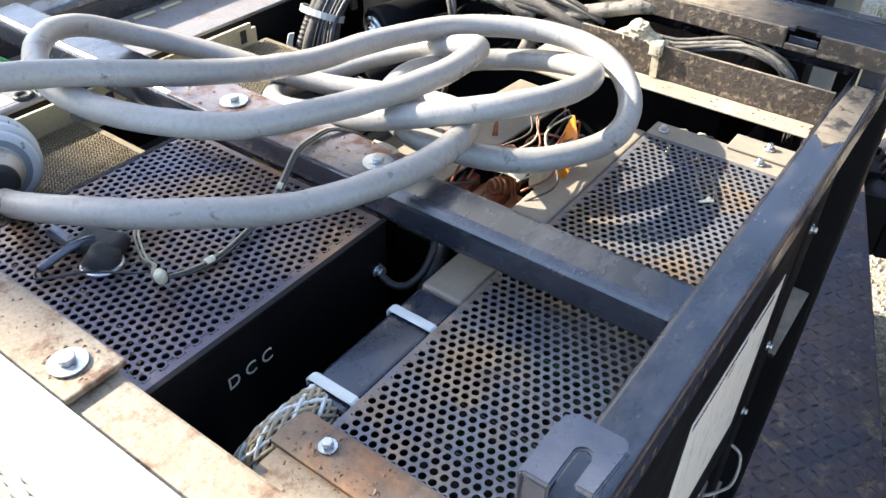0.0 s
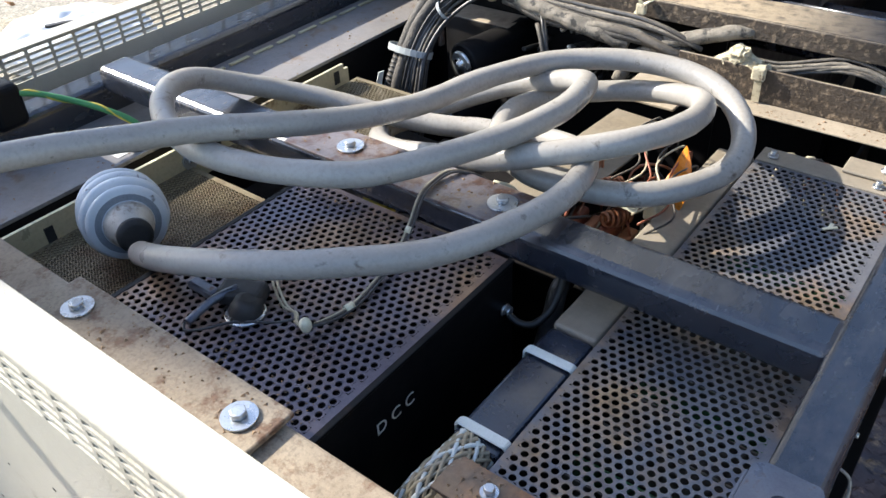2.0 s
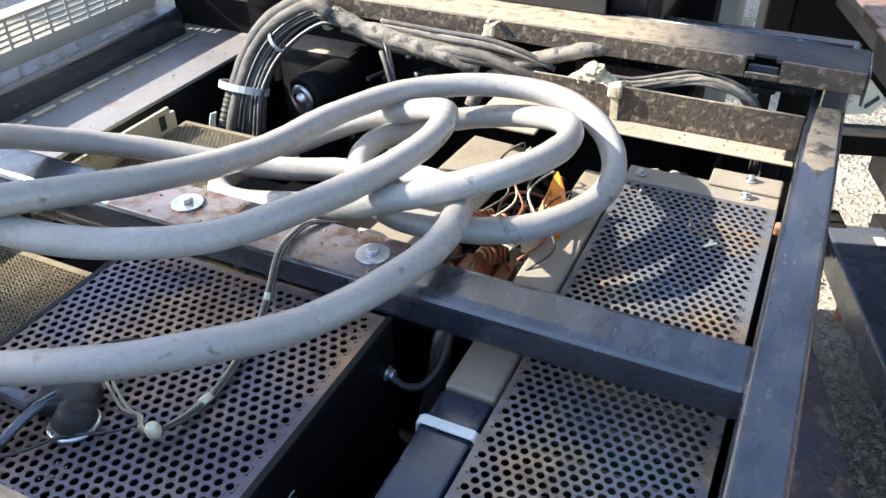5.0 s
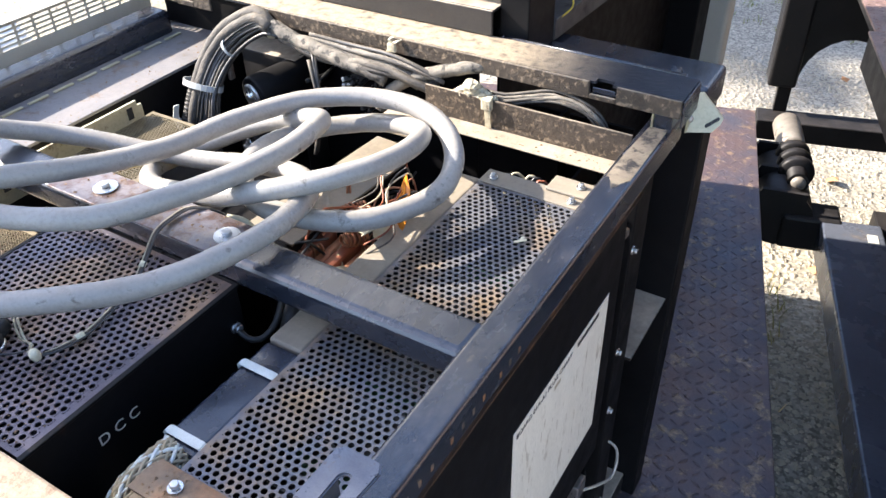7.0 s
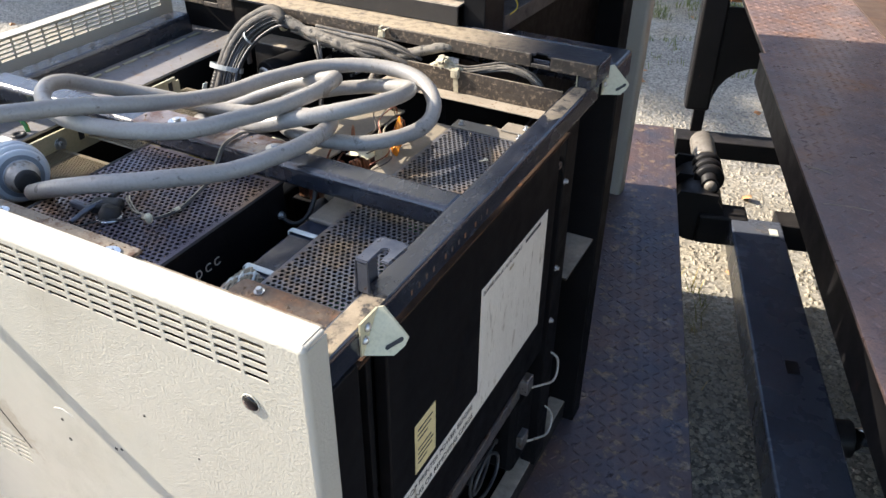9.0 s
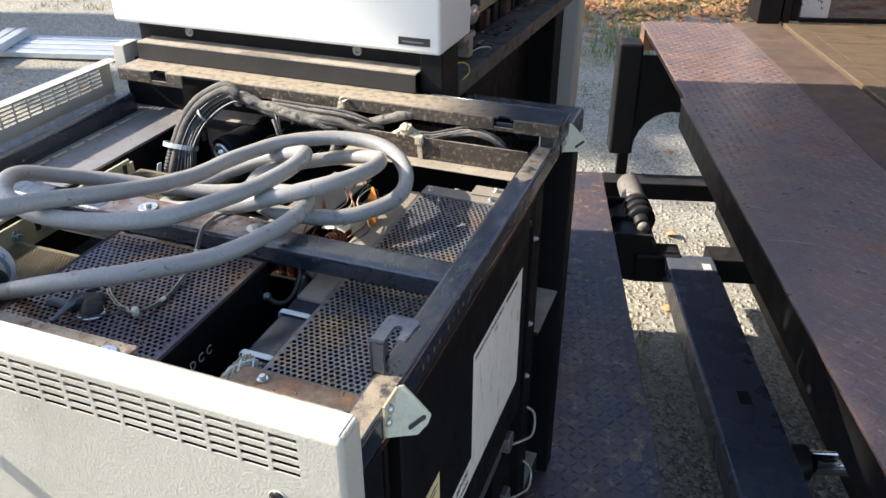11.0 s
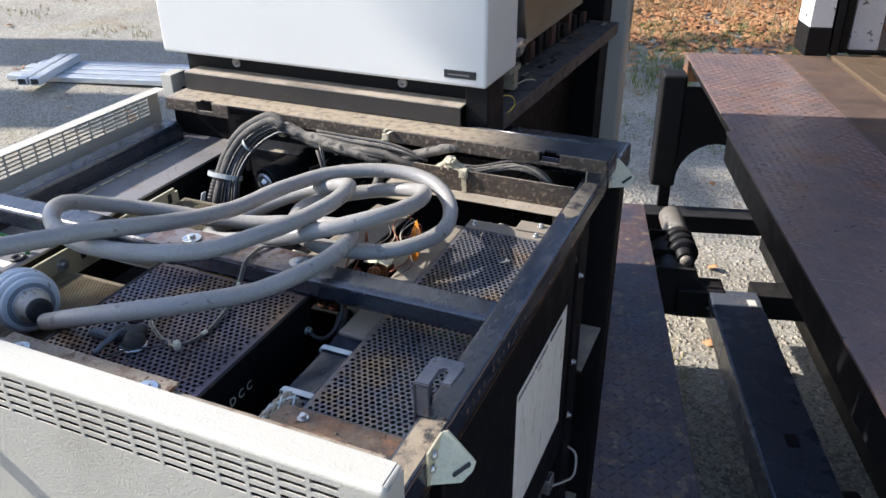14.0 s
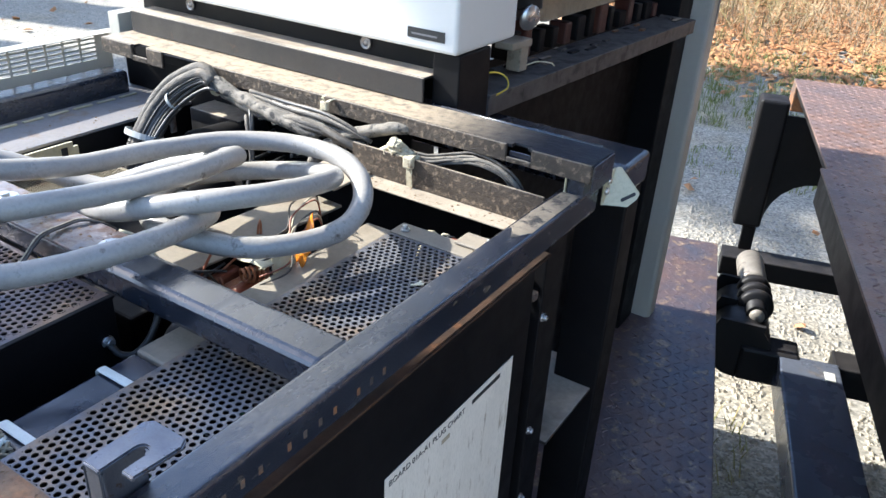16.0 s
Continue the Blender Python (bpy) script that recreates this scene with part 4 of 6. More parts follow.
for y in (0.084, 0.838):
    m = Matrix.Translation((0.0095, y, 0.928))
    b = ear()
    b.transform(m)
    pe = part("corner_bracket", b, M_brass, cab, "yellow-passivated bracket with a slotted ear")
    # black face painting the dark inside the ear's slot
    slot = bmesh.new()
    ring = [(0.0255 + 0.0030 * math.cos(q) + (0.004 if math.cos(q) > 0 else -0.004), 0.0055 + 0.0026 * math.sin(q) - (0.003 if math.cos(q) < 0 else -0.003)) for q in [radians(18 * i + 9) for i in range(20)]]
    slot.faces.new([slot.verts.new((x, 0.0022 - 0.74 * (0.036 - z) + 0.62 * x, z + 0.0006)) for x, z in ring])
    slot.transform(m)
    part("ear_slot", slot, M_ink, pe)
    for dy, dz in ((-0.021, 0.013), (-0.016, 0.026)):
        s = lathe([(0, 0.0052), (0.002, 0.0048), (0.004, 0.0025), (0.0042, 0.0005)], (0.0109, y + dy, 0.928 + dz), (0.03, y + dy, 0.928 + dz), 18)
        part("screw", s, M_zinc, pe)


# hook with an open slot on the side rail
def slotted_hook():
    """A flat tongue with an open round-ended slot, its outer finger bent down on the rail's inner face."""
    bm = bmesh.new()
    arc = [(-0.0195 + 0.0045 * math.cos(radians(q)), 0.134 + 0.0045 * math.sin(radians(q))) for q in range(180, -1, -20)]
    out = [(-0.040, 0.108), (-0.024, 0.108)] + arc + [(-0.015, 0.116), (-0.004, 0.116), (-0.002, 0.150), (-0.006, 0.157), (-0.035, 0.157), (-0.040, 0.152)]
    f = bm.faces.new([bm.verts.new((x, y, 0.979)) for x, y in out])
    ex = bmesh.ops.extrude_face_region(bm, geom=[f])
    bmesh.ops.translate(bm, vec=(0, 0, -0.004), verts=[v for v in ex["geom"] if isinstance(v, bmesh.types.BMVert)])
    box(bm, (-0.0425, 0.109, 0.900), (-0.0395, 0.150, 0.9752))
    box(bm, (-0.0394, 0.109, 0.936), (-0.025, 0.113, 0.9752))
    bmesh.ops.recalc_face_normals(bm, faces=bm.faces[:])
    bmesh.ops.bevel(bm, geom=[e for e in bm.edges if len(e.link_faces) == 2 and e.calc_face_angle(0) > 1.0], offset=0.0012, segments=2, affect="EDGES", clamp_overlap=True)
    bm.transform(Matrix.Translation((0.012, 0.001, 0.021)))
    return bm


part("slotted_hook", slotted_hook(), M_hook, cab, "bent blue-black steel hook with an open slot")

# side door with its paper charts
part("side_door", boxes(((-0.024, 0.125, 0.455), (-0.004, 0.666, 0.897)), bevel=0.003), M_black, cab, "black side door")
part("door_top_lip", boxes(((-0.025, 0.060, 0.899), (0.003, 0.690, 0.9025)), bevel=0.001), M_doorlip, cab)
part("door_edge", boxes(((-0.026, 0.060, 0.30), (-0.006, 0.072, 0.897)), ((-0.026, 0.088, 0.30), (-0.008, 0.098, 0.897)), bevel=0.001), M_black, cab)
part("side_lower_panel", boxes(((-0.034, 0.10, 0.40), (-0.028, 0.69, 0.45)), bevel=0.002), M_grey, cab)
# near-black sheet standing in for the shade behind the door
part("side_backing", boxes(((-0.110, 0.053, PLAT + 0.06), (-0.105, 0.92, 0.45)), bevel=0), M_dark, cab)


def sheet(name, y0, y1, z0, z1, mat, label, lift=0.0):
    return part(name, boxes(((-0.0039, y0, z0), (-0.0032 + lift, y1, z1)), bevel=0), mat, cab, label)


chart = sheet("plug_chart", 0.376, 0.627, 0.549, 0.790, M_paper, "yellowed paper plug chart on the black door")
strip = sheet("warning_strip", 0.140, 0.375, 0.549, 0.594, M_paper, "white paper warning strip")
slip = sheet("yellow_slip", 0.183, 0.239, 0.606, 0.697, M_yellow_paper, "small yellow instruction slip")


def on_door(y, z, lift=0.0):
    return Matrix(((0, 0, 1, -0.0030 + lift), (1, 0, 0, y), (0, 1, 0, z), (0, 0, 0, 1)))


lettering("lettering", "BOARD 01A-A1 PLUG CHART", 0.0105, on_door(0.382, 0.776), M_ink, chart)
part("text_bar", boxes(((-0.0032, 0.535, 0.777), (-0.0029, 0.597, 0.783)), bevel=0), M_ink, chart)
part("text_bar", boxes(((-0.0032, 0.475, 0.762), (-0.0029, 0.491, 0.768)), bevel=0), M_wire_tan, chart)
rngc = random.Random(12)
for k in range(14):
    y0, z0 = rngc.uniform(0.385, 0.61), rngc.uniform(0.57, 0.735)
    part("print_streak", boxes(((-0.0032, y0, z0), (-0.00295, y0 + 0.0012, z0 + rngc.uniform(0.006, 0.022))), bevel=0), M_faint, chart)
lettering("lettering", "DROP PRINTER POWER BEFORE", 0.0148, on_door(0.146, 0.5765), M_ink, strip)
lettering("lettering", "ADDING OR REMOVING CARDS", 0.0148, on_door(0.146, 0.556), M_ink, strip)
for j, w in enumerate((0.034, 0.03, 0.022, 0, 0.03, 0.035, 0.032, 0.02)):
    if w:
        part("text_bar", boxes(((-0.0032, 0.190, 0.682 - j * 0.0088), (-0.0029, 0.190 + w * 1.2, 0.685 - j * 0.0088)), bevel=0), M_ink, slip)
for k in range(11):
    part("stencil_mark", boxes(((0.0079, 0.16 + k * 0.017 + 0.012 * (k // 4), 0.930), (0.0082, 0.164 + k * 0.017 + 0.012 * (k // 4), 0.937)), bevel=0), M_rusty, cab)
for y, z in ((0.700, 0.807), (0.700, 0.627), (0.700, 0.505)):
    bolt(cab, (-0.004, y, z), 0.004, 0.006, (1, 0, 0), M_zinc, "screw")
part("door_latch", boxes(((-0.03, 0.674, 0.838), (-0.006, 0.687, 0.850)), bevel=0.003), M_rusty, cab)

# pull wires and hoses under the door
for z in (0.375, 0.225):
    part("white_wire_hook", tube([(-0.02, 0.62, z + 0.01), (0.006, 0.66, z), (0.018, 0.70, z - 0.012), (0.012, 0.725, z + 0.02), (-0.02, 0.73, z + 0.03)], 0.0024, 8, 0.006), M_relief, cab)
    part("hook_block", boxes(((-0.028, 0.615, z), (-0.006, 0.645, z + 0.035)), bevel=0.003), M_steel, cab)
part("hose_coil", tube([(-0.05 + 0.012 * math.sin(a * 0.7), 0.52 + 0.06 * math.cos(a), 0.26 + 0.04 * math.sin(a) - 0.003 * a) for a in [k * 0.6 for k in range(26)]], 0.0035, 8, 0.012), M_wire, cab)
part("lower_tank", boxes(((-0.10, 0.60, 0.16), (-0.02, 0.70, 0.36)), bevel=0.012), M_black, cab)
part("lower_strut", boxes(((-0.04, 0.10, 0.36), (-0.022, 0.62, 0.39)), bevel=0.002), M_steel, cab)
part("door_handle", tube([(-0.012, 0.10, 0.54), (0.012, 0.115, 0.545), (0.02, 0.13, 0.53), (0.012, 0.15, 0.51)], 0.012, 12, 0.006), M_steel, cab)

# ---- things in the cabinet ----
ps = thing("power_supply_box", "black steel power supply box under a rusty perforated lid", "power supply", (-0.40, 0.18, 0.62))
for lo, hi in (((-0.526, 0.062, 0.62), (-0.523, 0.304, 0.923)), ((-0.280, 0.062, 0.62), (-0.277, 0.304, 0.923)), ((-0.523, 0.062, 0.62), (-0.280, 0.065, 0.923)), ((-0.523, 0.301, 0.62), (-0.280, 0.304, 0.923))):
    part("casing_wall", boxes((lo, hi), bevel=0.0006), M_black, ps)
# near-black floor painting the shade below the lid's holes
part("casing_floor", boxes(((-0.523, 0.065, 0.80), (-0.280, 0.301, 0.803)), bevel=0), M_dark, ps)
part("perforated_lid", perforated("perforated_lid", -0.523, -0.281, 0.066, 0.300, 0.9255, 0.0084, 0.0029), M_perf_rust, ps, "rusty perforated steel lid")
for x0, x1 in ((-0.282, -0.2762), (-0.528, -0.522)):
    part("lid_edge", boxes(((x0, 0.060, 0.9225), (x1, 0.306, 0.9258)), bevel=0.0008), M_black, ps)
DCC = Matrix(((0, 0, 1, -0.2768), (1, 0, 0, 0.1215), (0, 1, 0, 0.876), (0, 0, 0, 1)))
lettering("lettering", "D C C", 0.0165, DCC, M_mark, ps)
bolt(ps, (-0.277, 0.291, 0.880), 0.005, 0.0062, (1, 0, 0), M_zinc, "screw")
part("outlet_hose", tube([(-0.276, 0.291, 0.880), (-0.264, 0.291, 0.872), (-0.250, 0.296, 0.872), (-0.241, 0.309, 0.884), (-0.239, 0.322, 0.904), (-0.240, 0.327, 0.918)], 0.0034, 12, 0.005, wobble=0.1), M_wire_black, ps, "thin dark hose")
part("latch_block", boxes(((-0.020, -0.012, 0), (0.020, 0.012, 0.015)), bevel=0.005, seg=3, m=Matrix.Translation((-0.428, 0.136, 0.9262)) @ Matrix.Rotation(radians(24), 4, "Z")), M_ink, ps, "black rubber latch block")
part("latch_boot", lathe([(0, 0.0145), (0.003, 0.0150), (0.009, 0.0125), (0.014, 0.0110), (0.016, 0.006)], (-0.414, 0.126, 0.9262), (-0.410, 0.132, 0.95), 24), M_ink, ps, "black rubber boot")
part("latch_ring", lathe([(0, 0.0165), (0.0012, 0.0170), (0.0026, 0.0165), (0.0030, 0.0150)], (-0.414, 0.125, 0.9260), (-0.414, 0.125, 0.94), 28), M_zinc, ps, "bright zinc ring")
part("latch_lever", tube([(-0.430, 0.134, 0.940), (-0.438, 0.118, 0.937), (-0.440, 0.104, 0.934), (-0.440, 0.088, 0.931)], 0.0036, 10, 0.004), M_hook, ps, "worn grey lever")
part("latch_tail", boxes(((-0.480, 0.118, 0.9262), (-0.448, 0.130, 0.9340)), bevel=0.003), M_hook, ps)
part("latch_arm", tube([(-0.436, 0.150, 0.936), (-0.438, 0.178, 0.937), (-0.432, 0.190, 0.936), (-0.426, 0.200, 0.931)], 0.0042, 10, 0.005), M_wire_black, ps)

cage = thing("card_cage", "card cage beneath a dusty perforated steel cover", "card cage", (-0.107, 0.37, 0.62))
part("cage_wall", boxes(((-0.181, 0.126, 0.62), (-0.178, 0.650, 0.899)), ((-0.034, 0.126, 0.62), (-0.031, 0.650, 0.899)), bevel=0.0005), M_black, cage)
part("perforated_cover", perforated("perforated_cover", -0.176, -0.036, 0.130, 0.615, 0.902, 0.0081, 0.0029), M_perf, cage, "dusty perforated steel cover")
part("cover_end", boxes(((-0.180, 0.6165, 0.8995), (-0.032, 0.647, 0.9035)), bevel=0.001), M_beige, cage, "dusty end flange")
part("cover_tab", boxes(((-0.100, 0.636, 0.904), (-0.032, 0.668, 0.9075)), bevel=0.002), M_beige, cage)
for x, y, z in ((-0.166, 0.630, 0.9035), (-0.062, 0.627, 0.9035), (-0.062, 0.654, 0.9075)):
    bolt(cage, (x, y, z), 0.0034, 0.0055, (0, 0, 1), M_zinc, "screw")
part("front_flange", boxes(((-0.205, 0.096, 0.8985), (-0.031, 0.1295, 0.9020)), bevel=0.001), M_rusty, cage)
bolt(cage, (-0.169, 0.114, 0.902), 0.0042, 0.0065, (0, 0, 1), M_zinc, "screw")
for k in range(22):
    part("circuit_card", boxes(((-0.176, 0.137 + k * 0.0220, 0.66), (-0.044, 0.1388 + k * 0.0220, 0.80)), bevel=0), M_green if k % 5 == 0 else M_beige, cage)
# near-black floor painting the shade below the card cover's holes
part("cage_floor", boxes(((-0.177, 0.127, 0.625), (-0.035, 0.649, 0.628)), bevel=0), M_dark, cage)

scrap = bmesh.new()
for a in (0.6, 1.5, 4.1):
    box(scrap, (0, -0.0016, 0), (0.0075, 0.0016, 0.001), Matrix.Translation((-0.080, 0.532, 0.9032)) @ Matrix.Rotation(a, 4, "Z") @ Matrix.Rotation(-0.12, 4, "Y"))
tagged(part("tape_scrap", scrap, M_tie), "scrap of white tie on the perforated cover", "scrap")

duct = thing("cable_duct", "flat grey plastic cable duct with two white ties", "cable duct", (-0.208, 0.4, 0.62))
part("flat_duct", boxes(((-0.225, 0.145, 0.876), (-0.184, 0.284, 0.894)), bevel=0.004, seg=3), M_duct, duct, "blue-grey flat duct")
part("flat_duct", boxes(((-0.2245, 0.2845, 0.877), (-0.1835, 0.632, 0.8965)), bevel=0.0035, seg=3), M_beige, duct, "dusty beige flat duct")
part("duct_support", boxes(((-0.22, 0.30, 0.621), (-0.20, 0.34, 0.875)), bevel=0.001), M_dark, duct)
for y in (0.157, 0.248):
    outer = [(-0.0235, -0.013), (0.0235, -0.013), (0.0235, 0.008), (0.0205, 0.011), (-0.0205, 0.011), (-0.0235, 0.008)]
    t = bmesh.new()
    rings = []
    for dy, k in ((-0.0045, 0.955), (-0.0036, 1.0), (0.0036, 1.0), (0.0045, 0.955), (0.0042, 0.90), (-0.0042, 0.90)):
        rings.append([t.verts.new((-0.2045 + x * k, y + dy, 0.8865 + z * k)) for x, z in outer])
    for p, q in zip(rings, rings[1:] + rings[:1]):
        for k in range(6):
            t.faces.new((p[k], p[(k + 1) % 6], q[(k + 1) % 6], q[k]))
    bmesh.ops.recalc_face_normals(t, faces=t.faces[:])
    bmesh.ops.bevel(t, geom=[e for e in t.edges if e.calc_face_angle(0) > 0.6], offset=0.0007, segments=2, affect="EDGES")
    part("cable_tie", t, M_tie_white, duct, "white nylon cable clamp band")
core = [(-0.204, 0.147, 0.885), (-0.207, 0.123, 0.884), (-0.215, 0.103, 0.874), (-0.225, 0.091, 0.853), (-0.230, 0.085, 0.823), (-0.231, 0.083, 0.78)]
part("braid_core", tube(core, 0.0135, 14, 0.006), M_wrap, duct)
line = spline(core, 0.004)
for k in range(18):
    for s in (1, -1):
        pts = []
        for i, p in enumerate(line[::2]):
            d = (line[min(2 * i + 1, len(line) - 1)] - line[max(2 * i - 1, 0)]).normalized()
            side = d.cross(Vector((0.9, 0.2, 0.4))).normalized()
            up = side.cross(d)
            a = 2 * math.pi * k / 18 + s * i * 0.33
            r = 0.0150 + 0.0006 * (1 if (i + k) % 2 else -1) * s
            pts.append(p + r * (math.cos(a) * side * 1.25 + math.sin(a) * up))
        part("braid_strand", tube(pts, 0.0018, 5, 0.006, closed_ends=False), M_wire_tan if (k + (s > 0)) % 3 else M_tie_white, duct)


# the heavy power cable: plug, long run, loops and the end that leaves over the front left corner
run_plug = [(-0.566, 0.131, 0.918), (-0.505, 0.119, 0.946), (-0.446, 0.124, 0.965), (-0.391, 0.144, 0.974), (-0.341, 0.180, 0.976), (-0.299, 0.226, 0.974), (-0.270, 0.279, 0.977), (-0.255, 0.334, 0.978), (-0.261, 0.387, 0.973), (-0.284, 0.433, 0.962), (-0.324, 0.467, 0.947), (-0.374, 0.484, 0.933)]
run_under = [(-0.431, 0.484, 0.924), (-0.491, 0.468, 0.920), (-0.550, 0.445, 0.927), (-0.604, 0.418, 0.941), (-0.648, 0.384, 0.956), (-0.676, 0.346, 0.973), (-0.684, 0.308, 0.991), (-0.671, 0.270, 1.001), (-0.640, 0.235, 1.004), (-0.596, 0.210, 1.003), (-0.545, 0.199, 1.002), (-0.490, 0.204, 1.001)]
run_left_loop = [(-0.437, 0.225, 0.999), (-0.392, 0.261, 0.996), (-0.356, 0.314, 0.998), (-0.328, 0.374, 1.000), (-0.314, 0.436, 1.000), (-0.321, 0.492, 0.996), (-0.344, 0.534, 0.983), (-0.387, 0.553, 0.965), (-0.442, 0.551, 0.946), (-0.496, 0.529, 0.924), (-0.536, 0.494, 0.906), (-0.552, 0.456, 0.903)]
run_inner = [(-0.533, 0.420, 0.911), (-0.486, 0.391, 0.927), (-0.420, 0.375, 0.949), (-0.349, 0.372, 0.969), (-0.286, 0.388, 0.988), (-0.239, 0.421, 0.997), (-0.215, 0.472, 0.994), (-0.215, 0.529, 0.984), (-0.235, 0.581, 0.970), (-0.273, 0.612, 0.955), (-0.322, 0.619, 0.943), (-0.367, 0.602, 0.937)]
run_curl = [(-0.398, 0.564, 0.938), (-0.408, 0.514, 0.945), (-0.395, 0.461, 0.952), (-0.365, 0.418, 0.954), (-0.322, 0.397, 0.951), (-0.273, 0.404, 0.947), (-0.226, 0.433, 0.941), (-0.191, 0.477, 0.941), (-0.174, 0.524, 0.945), (-0.183, 0.567, 0.956), (-0.213, 0.601, 0.969), (-0.257, 0.619, 0.977)]
run_outer = [(-0.309, 0.619, 0.979), (-0.358, 0.601, 0.979), (-0.399, 0.568, 0.979), (-0.427, 0.523, 0.978), (-0.443, 0.469, 0.980), (-0.452, 0.413, 0.982), (-0.464, 0.357, 0.990), (-0.482, 0.302, 1.001), (-0.504, 0.250, 1.013), (-0.530, 0.199, 1.025), (-0.555, 0.149, 1.032)]
run_off = [(-0.579, 0.099, 1.039), (-0.601, 0.048, 1.044), (-0.622, -0.003, 1.044), (-0.660, -0.034, 1.043), (-0.702, -0.068, 1.042), (-0.732, -0.110, 1.042), (-0.748, -0.160, 1.041), (-0.758, -0.225, 1.034), (-0.768, -0.310, 0.985), (-0.782, -0.395, 0.860), (-0.802, -0.465, 0.620), (-0.830, -0.510, 0.320), (-0.850, -0.520, 0.066)]
cord = thing("power_cable", "thick grey power cable coiled on the frame, with its round plug", "power cable", (-0.45, 0.35, 0.9))
part("cord", tube(run_plug + run_under + run_left_loop + run_inner + run_curl + run_outer + run_off, 0.0117, 18, 0.008, wobble=0.05), M_cable, cord, "thick scuffed grey cable")
pa, pb = Vector((-0.672, 0.174, 0.912)), Vector((-0.582, 0.139, 0.925))
ax = (pb - pa).normalized()
part("plug_body", lathe([(0.0, 0.018), (0.002, 0.028), (0.008, 0.036), (0.015, 0.040), (0.021, 0.0415), (0.024, 0.040), (0.0245, 0.034), (0.066, 0.024), (0.068, 0.012)], pa, pb, 40), M_plug, cord, "grey ribbed plug body")
for z0, z1, r in ((0.029, 0.038, 0.0425), (0.0435, 0.0525, 0.042), (0.057, 0.064, 0.038)):
    part("plug_rib", lathe([(z0, r - 0.008), (z0 + 0.001, r - 0.001), (z0 + 0.003, r), (z1 - 0.002, r - 0.0005), (z1, r - 0.003), (z1 + 0.0005, r - 0.012)], pa, pb, 40), M_plug, cord)
part("plug_groove", lathe([(0.0235, 0.030), (0.024, 0.0375), (0.040, 0.0372), (0.058, 0.034), (0.065, 0.030)], pa, pb, 40), M_groove, cord, "darker rubber grooves")
part("strain_relief", lathe([(0.064, 0.024), (0.07, 0.023), (0.078, 0.0205), (0.080, 0.018), (0.090, 0.017), (0.092, 0.012)], pa, pb, 28), M_relief, cord, "worn metal strain relief")
part("relief_ring", lathe([(0.089, 0.0115), (0.090, 0.0165), (0.095, 0.0165), (0.097, 0.0115)], pa, pb, 28), M_ink, cord, "black rubber ring")

# loose signal wires over the power supply lid
wires = thing("loose_wires", "loose thin tan wires with a cream end cap", "wires", (-0.368, 0.190, 0.933))
for dx, dy, mat in ((0.0, 0.0, M_wire_tan), (0.003, 0.002, M_cord)):
    part("wire", tube([(-0.424 + dx, 0.166 + dy, 0.934), (-0.413 + dx, 0.156 + dy, 0.936), (-0.392 + dx, 0.146 + dy, 0.930), (-0.380 + dx, 0.147, 0.9295), (-0.370, 0.138 + dy, 0.931), (-0.359, 0.135, 0.934)], 0.0012, 6, 0.004), mat, wires)
over = [(-0.356, 0.136, 0.934), (-0.350, 0.154, 0.931), (-0.347, 0.178, 0.929), (-0.350, 0.208, 0.930), (-0.356, 0.246, 0.935), (-0.361, 0.272, 0.950), (-0.368, 0.296, 0.963), (-0.375, 0.325, 0.9615), (-0.370, 0.346, 0.962), (-0.350, 0.366, 0.950), (-0.325, 0.372, 0.925)]
for k, mat in enumerate((M_cord, M_loom, M_wire)):
    part("wire", tube([(x + 0.0024 * (k - 1) * (1 if i else 0), y, z + 0.0006 * (k % 2)) for i, (x, y, z) in enumerate(over)], 0.0012, 6, 0.005), mat, wires)
part("wire", tube([(-0.372, 0.140, 0.931), (-0.385, 0.128, 0.930), (-0.410, 0.112, 0.930), (-0.424, 0.092, 0.930), (-0.436, 0.082, 0.9295), (-0.443, 0.089, 0.931)], 0.0011, 6, 0.005), M_wire, wires)
part("end_cap", lathe([(0, 0.0038), (0.003, 0.0048), (0.008, 0.0050), (0.011, 0.004), (0.012, 0.002)], (-0.357, 0.138, 0.930), (-0.354, 0.134, 0.950), 16), M_tie, wires, "cream plastic end cap")
part("wire_band", rod((-0.3485, 0.172, 0.9295), (-0.3475, 0.180, 0.9293), 0.0036, 10), M_tie, wires)
part("wire_band", rod((-0.3595, 0.264, 0.9445), (-0.3605, 0.269, 0.9475), 0.0034, 10), M_tie, wires)


# wire looms along the back
def strands(parent, n, pts, spread, r, mats, seed, step=0.012):
    rng = random.Random(seed)
    for k in range(n):
        a, q = rng.uniform(0, 6.28), spread * math.sqrt(rng.random())
        off = Vector((q * math.cos(a), q * math.sin(a) * 0.6, q * math.sin(a)))
        line = [Vector(p) + off * rng.uniform(0.7, 1.2) + Vector((rng.uniform(-1, 1), rng.uniform(-1, 1), rng.uniform(-1, 1))) * r * 0.9 for p in pts]
        part("wire", tube(line, r * rng.uniform(0.8, 1.2), 6, step), mats[k % len(mats)], parent)


loom = thing("wire_loom", "bundles of grey wires tied in a loom along the crossbar", "wire loom", (-0.5, 0.72, 0.7))
outer = [Vector(p) for p in ((-0.729, 0.621, 0.688), (-0.728, 0.634, 0.790), (-0.715, 0.647, 0.851), (-0.706, 0.664, 0.892), (-0.695, 0.691, 0.938), (-0.667, 0.708, 0.974), (-0.612, 0.722, 1.002), (-0.584, 0.718, 0.988))]
